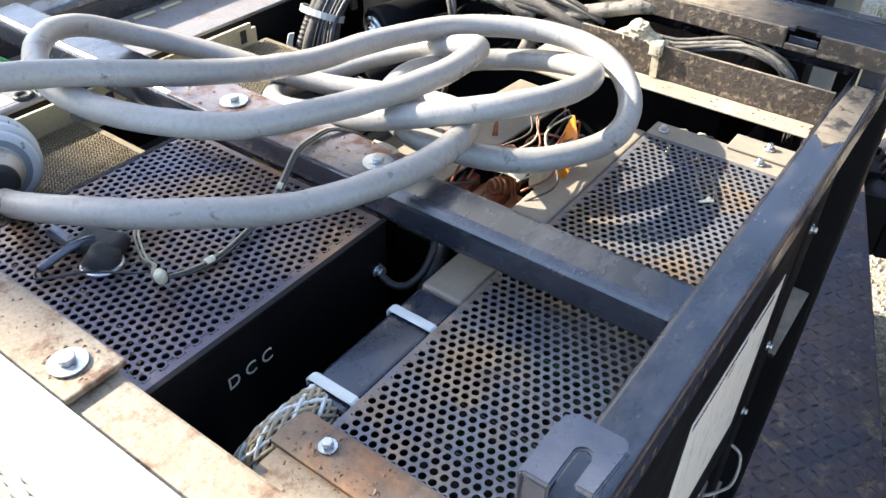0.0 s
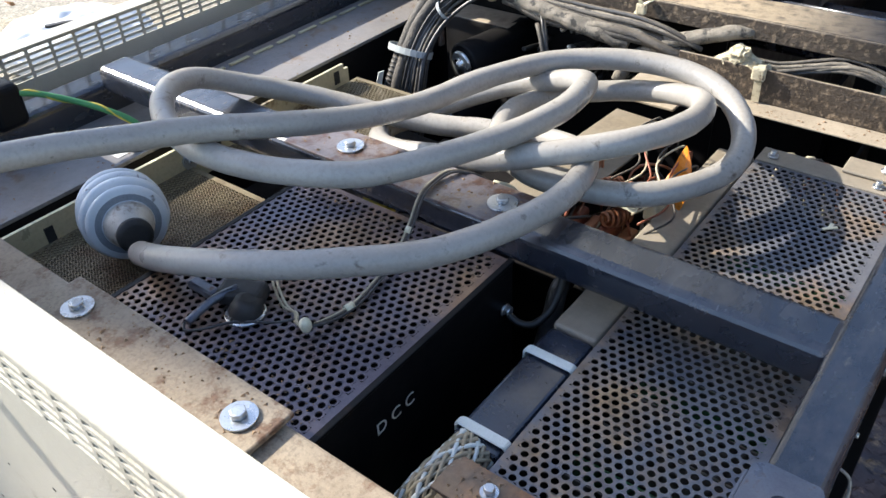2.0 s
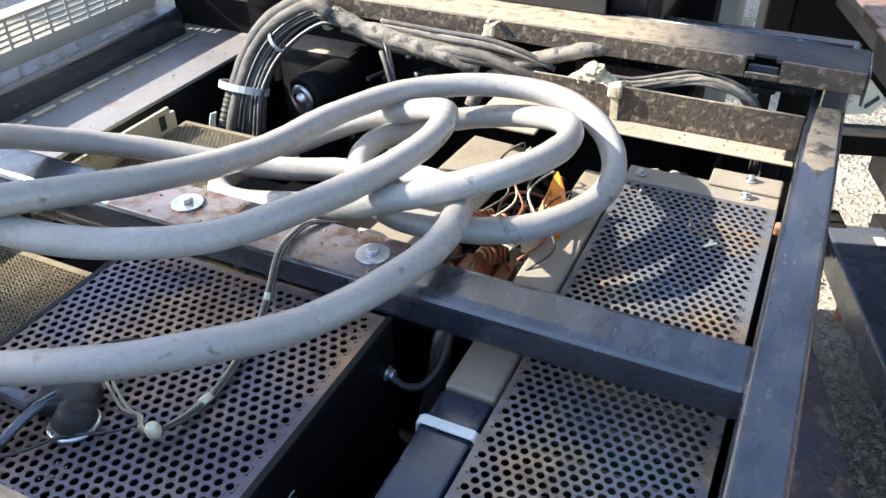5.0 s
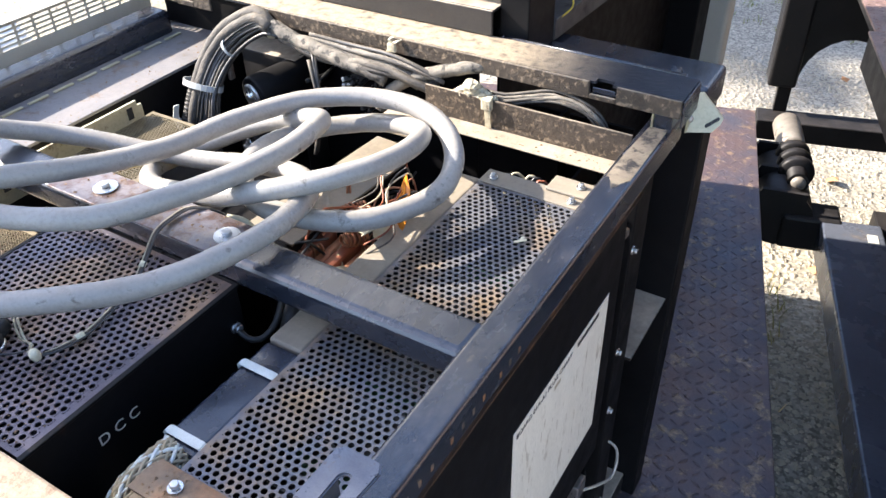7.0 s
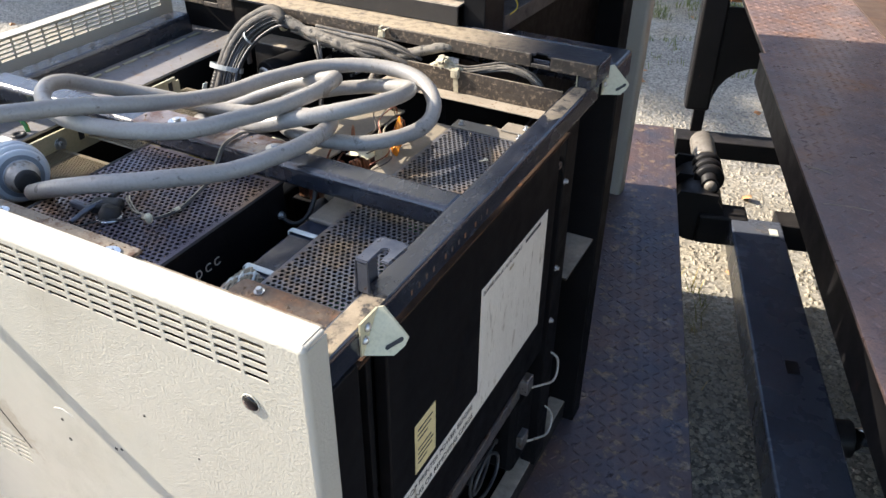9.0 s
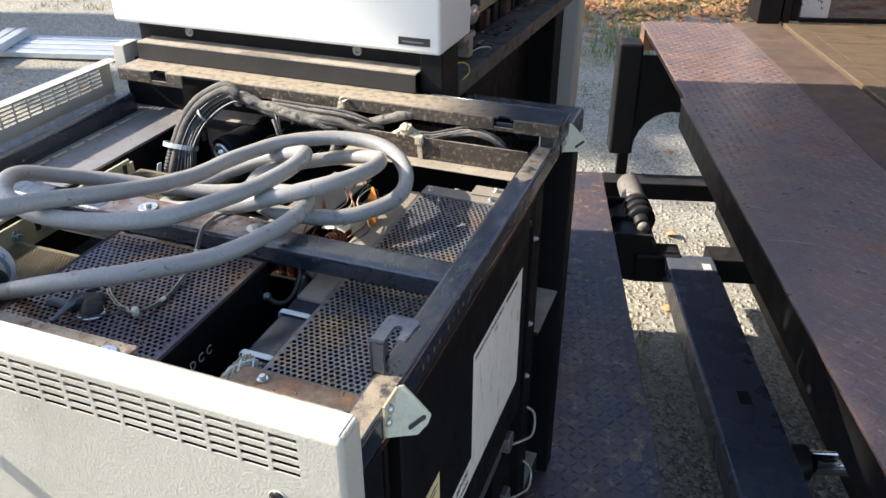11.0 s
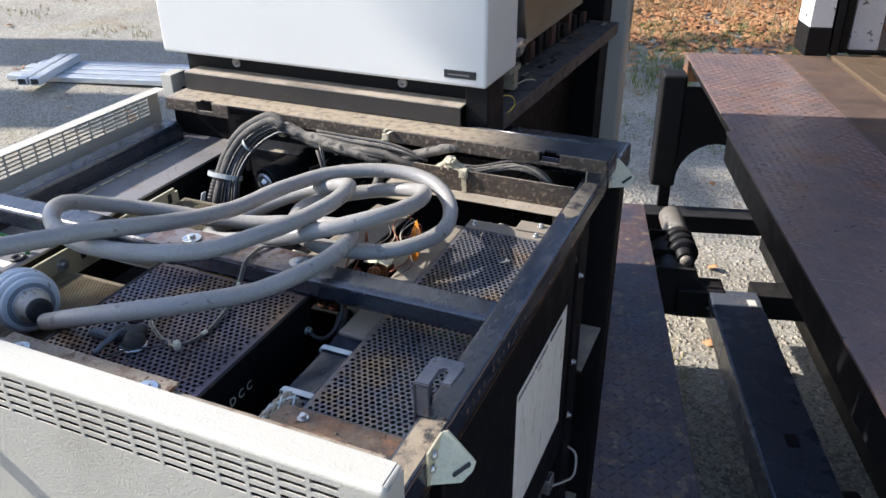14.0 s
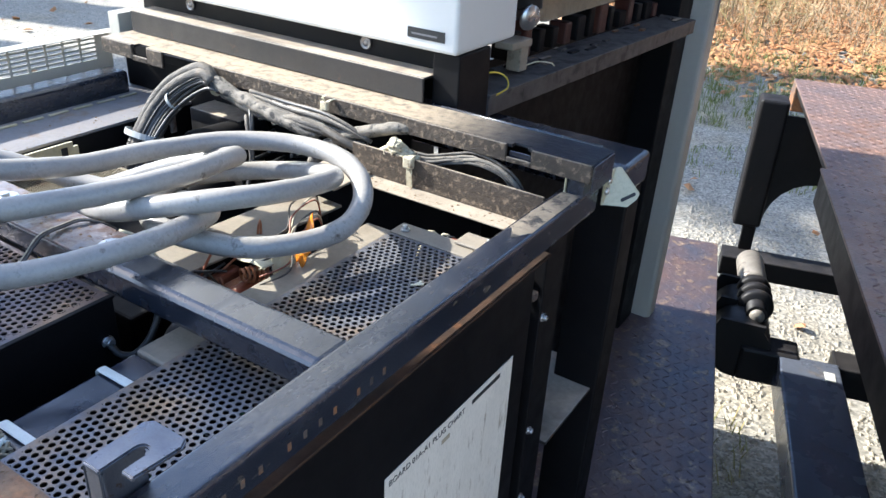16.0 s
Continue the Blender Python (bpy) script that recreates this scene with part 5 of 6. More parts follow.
inner = [Vector(p) for p in ((-0.652, 0.622, 0.689), (-0.652, 0.637, 0.811), (-0.652, 0.649, 0.866), (-0.655, 0.665, 0.895), (-0.646, 0.692, 0.929), (-0.620, 0.709, 0.958), (-0.587, 0.718, 0.978), (-0.564, 0.720, 0.978))]


def along(s, dy=0.0, dz=0.0):
    return [p.lerp(q, s) + Vector((0, dy, dz)) for p, q in zip(outer, inner)]


part("sleeve", tube(along(0.06), 0.0095, 14, 0.008, wobble=0.10), M_loom, loom, "dusty grey fabric sleeve")
part("sleeve", tube(along(0.30, -0.006), 0.0088, 14, 0.008, wobble=0.10, seed=2), M_loom, loom, "dusty grey fabric sleeve")
ribs = spline(along(0.06)[:4], 0.006)
for k in range(0, len(ribs) - 1):
    part("sleeve_ring", rod(ribs[k], ribs[k].lerp(ribs[k + 1], 0.5), 0.0108, 14), M_wire_black, loom)
rw = random.Random(7)
for k in range(22):
    s = 0.36 + 0.64 * k / 21 + rw.uniform(-0.015, 0.015)
    part("wire", tube(along(s, rw.uniform(-0.012, 0.010), rw.uniform(-0.003, 0.003)), 0.0022 * rw.uniform(0.85, 1.25), 6, 0.010), (M_wire, M_wire_black, M_wire, M_loom)[k % 4], loom)
part("wrapped_sleeve", tube([(-0.610, 0.718, 0.990), (-0.569, 0.718, 0.983), (-0.534, 0.719, 0.973), (-0.500, 0.717, 0.968), (-0.455, 0.714, 0.962), (-0.415, 0.716, 0.955), (-0.385, 0.722, 0.945)], 0.0096, 14, 0.004, wobble=0.35, seed=3), M_wrap, loom, "frayed pale braided sleeve")
for k in range(5):
    o = rw.uniform(-0.006, 0.006)
    part("wire", tube([(-0.515, 0.722 + o, 0.975 + o), (-0.457, 0.720 + o, 0.968 + o), (-0.410, 0.720 + o, 0.962), (-0.374, 0.722, 0.962 + o), (-0.335, 0.726, 0.941)], 0.0034, 8, 0.010), (M_loom, M_wrap, M_loom, M_wrap, M_loom)[k], loom)
for k in range(5):
    o = rw.uniform(-0.005, 0.005)
    part("wire", tube([(-0.515, 0.725, 0.980 + o), (-0.439, 0.724 + o, 0.977 + o), (-0.381, 0.723 + o, 0.977 + o), (-0.332, 0.724, 0.970 + o), (-0.295, 0.729, 0.957)], 0.0030, 8, 0.010), (M_wire, M_loom, M_wrap, M_wire, M_loom)[k], loom)
strands(loom, 9, [(-0.569, 0.718, 0.978), (-0.518, 0.719, 0.965), (-0.465, 0.718, 0.964), (-0.407, 0.720, 0.963), (-0.351, 0.724, 0.954), (-0.305, 0.730, 0.941)], 0.013, 0.0052, [M_loom, M_wrap, M_loom], 15, 0.008)
strands(loom, 5, [(-0.508, 0.713, 0.959), (-0.492, 0.696, 0.934), (-0.481, 0.685, 0.894), (-0.485, 0.672, 0.833)], 0.008, 0.0028, [M_loom, M_wire_black], 6)
part("sleeve", tube([(-0.392, 0.715, 0.900), (-0.384, 0.722, 0.920), (-0.368, 0.727, 0.938), (-0.340, 0.730, 0.955), (-0.305, 0.733, 0.969), (-0.272, 0.738, 0.979), (-0.245, 0.748, 0.984)], 0.0088, 12, 0.006, wobble=0.22, seed=9), M_wrap, loom, "dusty tan fabric sleeve")
strands(loom, 6, [(-0.244, 0.732, 0.950), (-0.207, 0.735, 0.951), (-0.165, 0.738, 0.962), (-0.135, 0.739, 0.967), (-0.104, 0.741, 0.964), (-0.080, 0.745, 0.948), (-0.068, 0.750, 0.915), (-0.064, 0.752, 0.869)], 0.007, 0.0024, [M_wrap, M_loom, M_loom, M_wire], 11)


def tie_band(parent, c, r, axis, mat=M_tie_grey, w=0.0045, sx=1.0):
    m = Matrix.Translation(c) @ Vector(axis).to_track_quat("Z", "Y").to_matrix().to_4x4() @ Matrix.Diagonal((sx, 1, 1, 1))
    bm = bmesh.new()
    n = 24
    rings = [[bm.verts.new(m @ Vector((q * math.cos(2 * math.pi * k / n), q * math.sin(2 * math.pi * k / n), z))) for k in range(n)] for q, z in ((r, -w), (r, w), (r - 0.0015, w), (r - 0.0015, -w))]
    for p, q in zip(rings, rings[1:] + rings[:1]):
        for k in range(n):
            bm.faces.new((p[k], p[(k + 1) % n], q[(k + 1) % n], q[k]))
    return part("cable_tie", bm, mat, parent, "nylon cable tie")


tie_band(loom, (-0.690, 0.664, 0.891), 0.024, (0.02, 0.4, 1), sx=1.55)
tie_band(loom, (-0.697, 0.643, 0.823), 0.026, (0.02, 0.2, 1), sx=1.7)
tie_band(loom, (-0.650, 0.696, 0.947), 0.015, (0.7, 0.2, 0.6), w=0.0022)


def ribbon(points, across, width, thick=0.0014):
    """A flat strap along a smooth line, its breadth along a given direction."""
    line = spline(points, 0.004)
    side = Vector(across).normalized() * width / 2
    bm = bmesh.new()
    rings = []
    for k, p in enumerate(line):
        d = (line[min(k + 1, len(line) - 1)] - line[max(k - 1, 0)]).normalized()
        up = d.cross(side).normalized() * thick / 2
        rings.append([bm.verts.new(p + q) for q in (side + up, side - up, -side - up, -side + up)])
    for p, q in zip(rings, rings[1:]):
        for k in range(4):
            bm.faces.new((p[k], p[(k + 1) % 4], q[(k + 1) % 4], q[k]))
    bm.faces.new(rings[0][::-1])
    bm.faces.new(rings[-1])
    bmesh.ops.recalc_face_normals(bm, faces=bm.faces[:])
    return bm


for x, z, dx, dz in ((-0.612, 0.992, 0.014, -0.030), (-0.376, 0.994, -0.030, -0.046)):
    strap = part("tie_strap", ribbon([(x + 0.006, 0.7385, z + 0.004), (x, 0.7325, z), (x + dx * 0.5, 0.7285, z + dz * 0.5), (x + dx, 0.7295, z + dz), (x + dx * 1.1, 0.738, z + dz * 1.15)], (1, 0, 0.4), 0.0085), M_tie, loom, "yellowed nylon tie strap")
    part("tie_head", boxes(((x - 0.0065, 0.7255, z - 0.010), (x + 0.0065, 0.7320, z + 0.003)), bevel=0.0022, seg=2), M_cord, strap, "yellowed tie head")
    part("tie_tail", ribbon([(x + 0.002, 0.730, z), (x - 0.002, 0.726, z + 0.008), (x + 0.004, 0.727, z + 0.013)], (1, 0, 0.2), 0.004), M_tie, strap)
part("tie_tail", ribbon([(-0.711, 0.622, 0.870), (-0.714, 0.619, 0.850), (-0.710, 0.620, 0.828), (-0.703, 0.624, 0.808)], (0.3, 1, 0), 0.009), M_tie_white, loom, "white tie tail")
kn = bmesh.new()
for dx, dy, dz, r in ((0, -0.004, 0.002, 0.012), (0.016, -0.004, -0.004, 0.010), (-0.014, -0.003, -0.006, 0.009), (0.005, -0.010, 0.011, 0.008), (0.028, -0.006, -0.006, 0.007)):
    made = bmesh.ops.create_icosphere(kn, subdivisions=3, radius=r, matrix=Matrix.Translation((-0.250 + dx, 0.728 + dy, 0.960 + dz)) @ Matrix.Diagonal((1.3, 0.8, 0.8, 1)))
    for v in made["verts"]:
        v.co += 0.005 * noise.noise_vector(v.co * 130) + 0.002 * noise.noise_vector(v.co * 420)
part("cord_knot", kn, M_cord, loom, "cream knot of lacing cord")
part("tie_head", boxes(((-0.228, 0.7075, 0.944), (-0.213, 0.7155, 0.960)), bevel=0.0022, seg=2), M_cord, loom)
part("tie_strap", ribbon([(-0.220, 0.722, 0.9595), (-0.2205, 0.7135, 0.9575), (-0.2200, 0.7125, 0.940), (-0.2195, 0.7135, 0.918)], (1, 0, 0), 0.0085), M_cord, loom)

# motor start capacitor and the dark box behind it
motor = thing("capacitor_bank", "dark steel box with a round capacitor clamped to it", "capacitor", (-0.60, 0.75, 0.625))
part("housing", boxes(((-0.71, 0.776, 0.625), (-0.60, 0.826, 0.699)), bevel=0.003), M_black, motor)
part("relay_box", boxes(((-0.712, 0.775, 0.70), (-0.598, 0.829, 0.905)), bevel=0.002), M_dusty, motor, "dusty black relay box")
part("can", rod((-0.625, 0.700, 0.872), (-0.598, 0.824, 0.876), 0.030, 28, bevel=0.004), M_black, motor, "round black capacitor can")
part("terminal", lathe([(0, 0.019), (0.002, 0.020), (0.003, 0.014), (0.004, 0.007), (0.009, 0.006), (0.010, 0.003)], (-0.6252, 0.6995, 0.872), (-0.6277, 0.688, 0.8716), 22), M_zinc, motor, "zinc-plated terminal stud")
part("can", rod((-0.655, 0.700, 0.775), (-0.63, 0.824, 0.778), 0.028, 28, bevel=0.004), M_black, motor)
part("terminal", lathe([(0, 0.016), (0.002, 0.017), (0.003, 0.012), (0.004, 0.006), (0.009, 0.005), (0.010, 0.003)], (-0.6552, 0.6995, 0.775), (-0.6577, 0.688, 0.775), 22), M_zinc, motor)
part("bracket_tab", boxes(((-0.66, 0.690, 0.895), (-0.655, 0.70, 0.925)), bevel=0.001), M_steel, motor)
part("stand", boxes(((-0.67, 0.705, 0.625), (-0.60, 0.80, 0.746)), bevel=0.002), M_dark, motor)
rng = random.Random(2)
for k in range(26):
    x, z = rng.uniform(-0.55, -0.40), rng.uniform(0.86, 0.94)
    part("connector_pin", rod((x, 0.79, z), (x + rng.uniform(-0.01, 0.01), 0.745, z + rng.uniform(-0.008, 0.012)), 0.0035, 8, bevel=0.0008), M_zinc if k % 3 == 0 else M_wire_black, motor)

# transformer and its wiring in the middle bay
bay = thing("transformer", "transformer with copper windings, orange insulation and tangled leads", "transformer", (-0.27, 0.48, 0.625))
part("iron_core", boxes(((-0.345, 0.40, 0.625), (-0.245, 0.50, 0.834)), bevel=0.003), M_dark, bay)
for k in range(5):
    part("winding", boxes(((-0.335 + k * 0.019, 0.405, 0.835), (-0.320 + k * 0.019, 0.49, 0.862 + 0.006 * (k % 2))), bevel=0.004), M_copper if k % 2 == 0 else M_wire_red, bay, "copper winding")
def film(points, thick=0.0006):
    """A thin creased sheet over two rows of places."""
    bm = bmesh.new()
    rows = [[bm.verts.new(p) for p in row] for row in points]
    for p, q in zip(rows, rows[1:]):
        for k in range(len(p) - 1):
            bm.faces.new((p[k], p[k + 1], q[k + 1], q[k]))
    bmesh.ops.subdivide_edges(bm, edges=bm.edges[:], cuts=3, use_grid_fill=True)
    for v in bm.verts:
        v.co += 0.0025 * noise.noise_vector(v.co * 70)
    bmesh.ops.solidify(bm, geom=bm.faces[:], thickness=thick)
    return bm


part("insulation_flap", film([[(-0.238, 0.505, 0.898), (-0.222, 0.500, 0.895), (-0.208, 0.492, 0.897)], [(-0.230, 0.522, 0.922), (-0.216, 0.512, 0.926), (-0.203, 0.505, 0.918)], [(-0.224, 0.530, 0.947), (-0.219, 0.524, 0.945), (-0.212, 0.520, 0.936)]]), M_orange, bay, "torn amber insulation film")
part("paper_insulation", film([[(-0.285, 0.470, 0.893), (-0.262, 0.466, 0.897), (-0.243, 0.470, 0.893)], [(-0.280, 0.505, 0.896), (-0.258, 0.500, 0.903), (-0.240, 0.500, 0.897)]]), M_tie, bay, "cream paper insulation")
for cx, cy, cz in ((-0.285, 0.500, 0.888), (-0.272, 0.470, 0.878), (-0.305, 0.515, 0.880), (-0.315, 0.44, 0.860)):
    turns = []
    for i in range(66):
        q, rr = i * 0.52, 0.010 - 0.0025 * abs(i / 33 - 1)
        turns.append((cx + rr * math.cos(q) * 0.7 + 0.00025 * i, cy + 0.00035 * i - 0.008, cz + rr * math.sin(q)))
    part("coil_end", tube(turns, 0.0019, 6, 0.004), M_copper, bay, "pinkish copper coil end")
for k in range(7):
    q0 = Vector((-0.285 + 0.012 * k, 0.56 - 0.012 * k, 0.90))
    part("lead", tube([q0 + Vector((0, 0.05, 0.01)), q0 + Vector((0.004, 0.035, 0.032 + 0.003 * (k % 3))), q0 + Vector((-0.012 + 0.008 * (k % 2), 0.012, 0.020)), q0 + Vector((0.01, -0.02, 0.006)), q0 + Vector((-0.006, -0.05, -0.004))], 0.0011, 6, 0.006), (M_loom, M_cord, M_wire_red)[k % 3], bay, "curly thin lead")
part("cream_block", boxes(((-0.238, 0.475, 0.885), (-0.222, 0.50, 0.915)), bevel=0.003), M_tie, bay)
part("cover_wedge", boxes(((-0.375, 0.42, 0.885), (-0.300, 0.665, 0.8885)), bevel=0.001, m=Matrix.Translation((-0.33, 0.54, 0.89)) @ Matrix.Rotation(radians(-4), 4, "Z") @ Matrix.Translation((0.33, -0.54, -0.89))), M_beige, bay, "dusty beige flat cover")
part("wedge_side", boxes(((-0.318, 0.42, 0.70), (-0.314, 0.66, 0.884)), bevel=0.0005), M_black, bay)
for k in range(34):
    a = Vector((rng.uniform(-0.32, -0.235), rng.uniform(0.40, 0.62), rng.uniform(0.80, 0.88)))
    b = Vector((rng.uniform(-0.32, -0.235), rng.uniform(0.40, 0.64), rng.uniform(0.80, 0.89)))
    mid = (a + b) / 2 + Vector((rng.uniform(-0.03, 0.03), rng.uniform(-0.03, 0.03), rng.uniform(0.0, 0.045)))
    part("lead", tube([a, a.lerp(mid, 0.6) + Vector((0, 0, 0.012)), mid, b], 0.0016, 6, 0.008), (M_wire_red, M_wire_tan, M_wire_black, M_copper, M_wire_red, M_wire)[k % 6], bay)
for k in range(12):
    x = rng.uniform(-0.20, -0.06)
    part("lead", tube([(x, 0.665, 0.84), (x + 0.01, 0.68, 0.875 + rng.uniform(0, 0.012)), (x + 0.03, 0.69, 0.86), (x + 0.04, 0.70, 0.80)], 0.002, 6, 0.008), (M_wire_black, M_cord, M_wire, M_wire_red, M_wire_black)[k % 5], bay)
part("braid_strap", tube([(-0.255, 0.375, 0.865), (-0.245, 0.395, 0.878), (-0.235, 0.415, 0.872), (-0.24, 0.43, 0.85)], 0.012, 12, 0.006, wobble=0.4), M_wire_tan, bay, "frayed braided strap")
part("yellow_relay", boxes(((-0.515, 0.366, 0.86), (-0.475, 0.392, 0.905)), bevel=0.002), M_yellow, bay, "yellow relay block")
part("rating_plate", boxes(((-0.575, 0.37, 0.868), (-0.530, 0.402, 0.871)), bevel=0.0006), M_beige, bay)
part("white_lead", tube([(-0.335, 0.36, 0.9535), (-0.325, 0.372, 0.945), (-0.305, 0.375, 0.93), (-0.28, 0.372, 0.92)], 0.0035, 8, 0.005), M_tie, bay)
part("bay_duct", tube([(-0.262, 0.33, 0.80), (-0.258, 0.34, 0.84), (-0.262, 0.36, 0.862), (-0.27, 0.39, 0.85)], 0.009, 12, 0.006), M_wire, bay)
part("support_block", boxes(((-0.262, 0.20, 0.625), (-0.242, 0.29, 0.80)), bevel=0.004), M_dark, bay)
# near-black filler for the shaded pit of the bay
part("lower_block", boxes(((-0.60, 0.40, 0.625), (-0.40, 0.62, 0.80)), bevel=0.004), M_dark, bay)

clamp = thing("strain_relief_block", "black moulded strain relief block on the side rail", "cable clamp", (-0.909, 0.185, 0.9283))
part("moulded_body", boxes(((-0.944, 0.166, 0.9283), (-0.872, 0.206, 0.980)), bevel=0.009, seg=4), M_black, clamp)
part("screw", lathe([(0, 0.003), (0.001, 0.003), (0.0016, 0.001)], (-0.885, 0.180, 0.9802), (-0.885, 0.180, 0.995), 12), M_zinc, clamp)

# green and yellow earth lead
earth = thing("earth_lead", "green and yellow earth lead running into the grommet", "earth wire", (-0.87, 0.18, 0.9))
ep = [(-0.878, 0.200, 0.966), (-0.872, 0.222, 0.958), (-0.845, 0.255, 0.940), (-0.815, 0.282, 0.920), (-0.795, 0.292, 0.905), (-0.789, 0.293, 0.888)]
part("green_core", tube(ep, 0.0036, 10, 0.005), M_green, earth)
sp = spline(ep, 0.004)
part("yellow_stripe", tube([p + 0.0024 * Vector((0, math.cos(i * 0.35), math.sin(i * 0.35))) for i, p in enumerate(sp)], 0.0022, 6, 0.004), M_yellow, earth)

# ---- the upper printer unit behind ----
UP = Matrix.Translation((-0.011, 0.95, 0.990)) @ Matrix.Rotation(radians(-2.2), 4, "X") @ Matrix.Translation((0, -0.95, -0.992))   # the rear chassis follows the sloping platform
up = thing("upper_printer_unit", "white-covered upper printer unit on a black frame", "printer", (-0.57, 1.4, PLAT))
part("step_channel", boxes(((-0.870, 0.800, 1.001), (-0.262, 0.804, 1.036)), ((-0.870, 0.804, 1.032), (-0.262, 0.850, 1.0365)), bevel=0.0015), M_dusty, up, "dusty stepped channel")
part("step_back", boxes(((-0.90, 0.852, 0.99), (-0.27, 0.858, 1.12)), bevel=0.001), M_black, up)
part("corner_block", boxes(((-0.262, 0.822, 0.947), (-0.219, 0.905, 1.069)), bevel=0.002), M_black, up)
part("cover", boxes(((-0.925, 0.812, 1.070), (-0.219, 0.975, 1.72)), bevel=0.006, seg=3), M_white, up, "white sheet-metal cover")
part("badge", boxes(((-0.298, 0.8105, 1.0850), (-0.238, 0.8118, 1.0990)), bevel=0.0003), M_ink, up, "small black badge")
part("text_bar", boxes(((-0.291, 0.8102, 1.090), (-0.250, 0.8106, 1.0925)), bevel=0), M_grey, up)
for x in (-0.400, -0.775):
    part("cover_screw", lathe([(0, 0.0098), (0.002, 0.0098), (0.003, 0.008), (0.0012, 0.0068), (0.0012, 0.0045), (0.0026, 0.004), (0.0026, 0.001)], (x, 0.8515, 1.052), (x, 0.84, 1.052), 22), M_steel, up)
part("end_panel", boxes(((-0.936, 0.802, 0.974), (-0.908, 0.848, 1.024)), bevel=0.0015), M_cream, up, "cream end panel edge")
part("side_rail", boxes(((-0.292, 0.905, 0.992), (-0.205, 1.90, 0.998)), ((-0.211, 0.905, 0.966), (-0.206, 1.90, 0.993)), bevel=0.0015, m=UP), M_railtop, up, "dusty grey side rail")
part("side_skin", boxes(((-0.34, 0.99, PLAT + 0.05), (-0.335, 1.98, 0.991)), bevel=0.001, m=UP), M_dark, up)
part("left_skin", boxes(((-0.955, 0.99, PLAT + 0.05), (-0.945, 1.93, 1.30)), bevel=0.001, m=UP), M_black, up)
part("back_panel", boxes(((-0.280, 2.04, PLAT + 0.03), (-0.205, 2.105, 1.62)), bevel=0.012, seg=3, m=UP), M_cream, up, "tall cream back panel")
part("panel_latch", boxes(((-0.2045, 2.075, 0.96), (-0.203, 2.088, 1.08)), bevel=0.0005, m=UP), M_grey, up)
part("back_frame", boxes(((-0.40, 1.93, PLAT + 0.03), (-0.258, 2.035, 1.60)), bevel=0.003, m=UP), M_black, up)
part("drive_deck", boxes(((-0.94, 0.98, 1.03), (-0.36, 1.86, 1.06)), bevel=0.003, m=UP), M_dark, up)
part("carriage", boxes(((-0.90, 1.00, 1.062), (-0.40, 1.80, 1.20)), bevel=0.01, m=UP), M_carriage, up, "dark red-brown print carriage")
part("upper_body", boxes(((-0.93, 0.98, 1.24), (-0.30, 1.92, 1.70)), bevel=0.006, m=UP), M_dark, up)
# unseen overhang, added to throw the shadow edge across the truck sill
part("rear_overhang", boxes(((-0.927, 1.80, 1.20), (-0.55, 2.20, 1.695)), bevel=0.006, m=UP), M_dark, up)


def paper_guide():
    """A tall curved sheet standing along the chassis, its near end rounded."""
    bm = bmesh.new()
    rows = []
    for k in range(25):
        t = k / 24
        y = 1.135 + 0.62 * t
        low = 1.062 + 0.040 * (1 - min(1, t / 0.06)) ** 2 + 0.006 * t
        rows.append([bm.verts.new((-0.262 - 0.02 * t + 0.012 * h * h, y - 0.02 * h, low + h * (1.215 - low))) for h in (0, 0.25, 0.5, 0.75, 1)])
    for p, q in zip(rows, rows[1:]):
        for j in range(4):
            bm.faces.new((p[j], p[j + 1], q[j + 1], q[j])).smooth = True
    bmesh.ops.solidify(bm, geom=bm.faces[:], thickness=0.0015)
    bm.transform(UP)
    return bm


part("paper_guide", paper_guide(), M_guide, up, "curved beige paper guide")
part("guide_roll", lathe([(0, 0.010), (0.004, 0.024), (0.09, 0.027), (0.10, 0.012)], (-0.262, 1.09, 1.085), (-0.285, 1.115, 1.19), 24), M_wire_black, up, "dark ribbed end roll")
part("guide_spool", lathe([(0, 0.004), (0.002, 0.020), (0.006, 0.021), (0.012, 0.010), (0.03, 0.009)], (-0.245, 1.075, 1.078), (-0.29, 1.09, 1.085), 20), M_zinc, up, "dull metal spool")
part("step_bracket", boxes(((-0.268, 1.020, 1.040), (-0.236, 1.088, 1.052)), ((-0.266, 1.060, 1.0), (-0.240, 1.086, 1.0405)), bevel=0.002, m=UP), M_sand, up, "dusty stepped bracket")
rs = random.Random(31)
for k in range(26):
    y, x, w = rs.uniform(0.98, 1.85), rs.uniform(-0.290, -0.240), rs.uniform(0.006, 0.024)
    part("chassis_clutter", boxes(((x, y, 0.9982), (x + w * 0.5, y + w * rs.uniform(0.8, 2.4), 0.9982 + rs.uniform(0.001, 0.006))), bevel=0.0008, m=UP), (M_dusty, M_black, M_rusty, M_dark, M_railtop)[k % 5], up)
for k in range(14):
    y, w = 1.12 + 0.055 * k, rs.uniform(0.02, 0.045)
    part("under_guide_block", boxes(((-0.330, y, 0.9982), (-0.292, y + w, 1.02 + rs.uniform(0.0, 0.045))), bevel=0.003, m=UP), (M_dark, M_carriage, M_black)[k % 3], up)
part("loose_lead", tube([(-0.226, 0.905, 0.990), (-0.217, 0.925, 0.994), (-0.213, 0.952, 1.000), (-0.214, 0.950, 1.014), (-0.217, 0.930, 1.026), (-0.224, 0.908, 1.030)], 0.0013, 8, 0.004), M_yellow, up, "thin yellow-green lead")
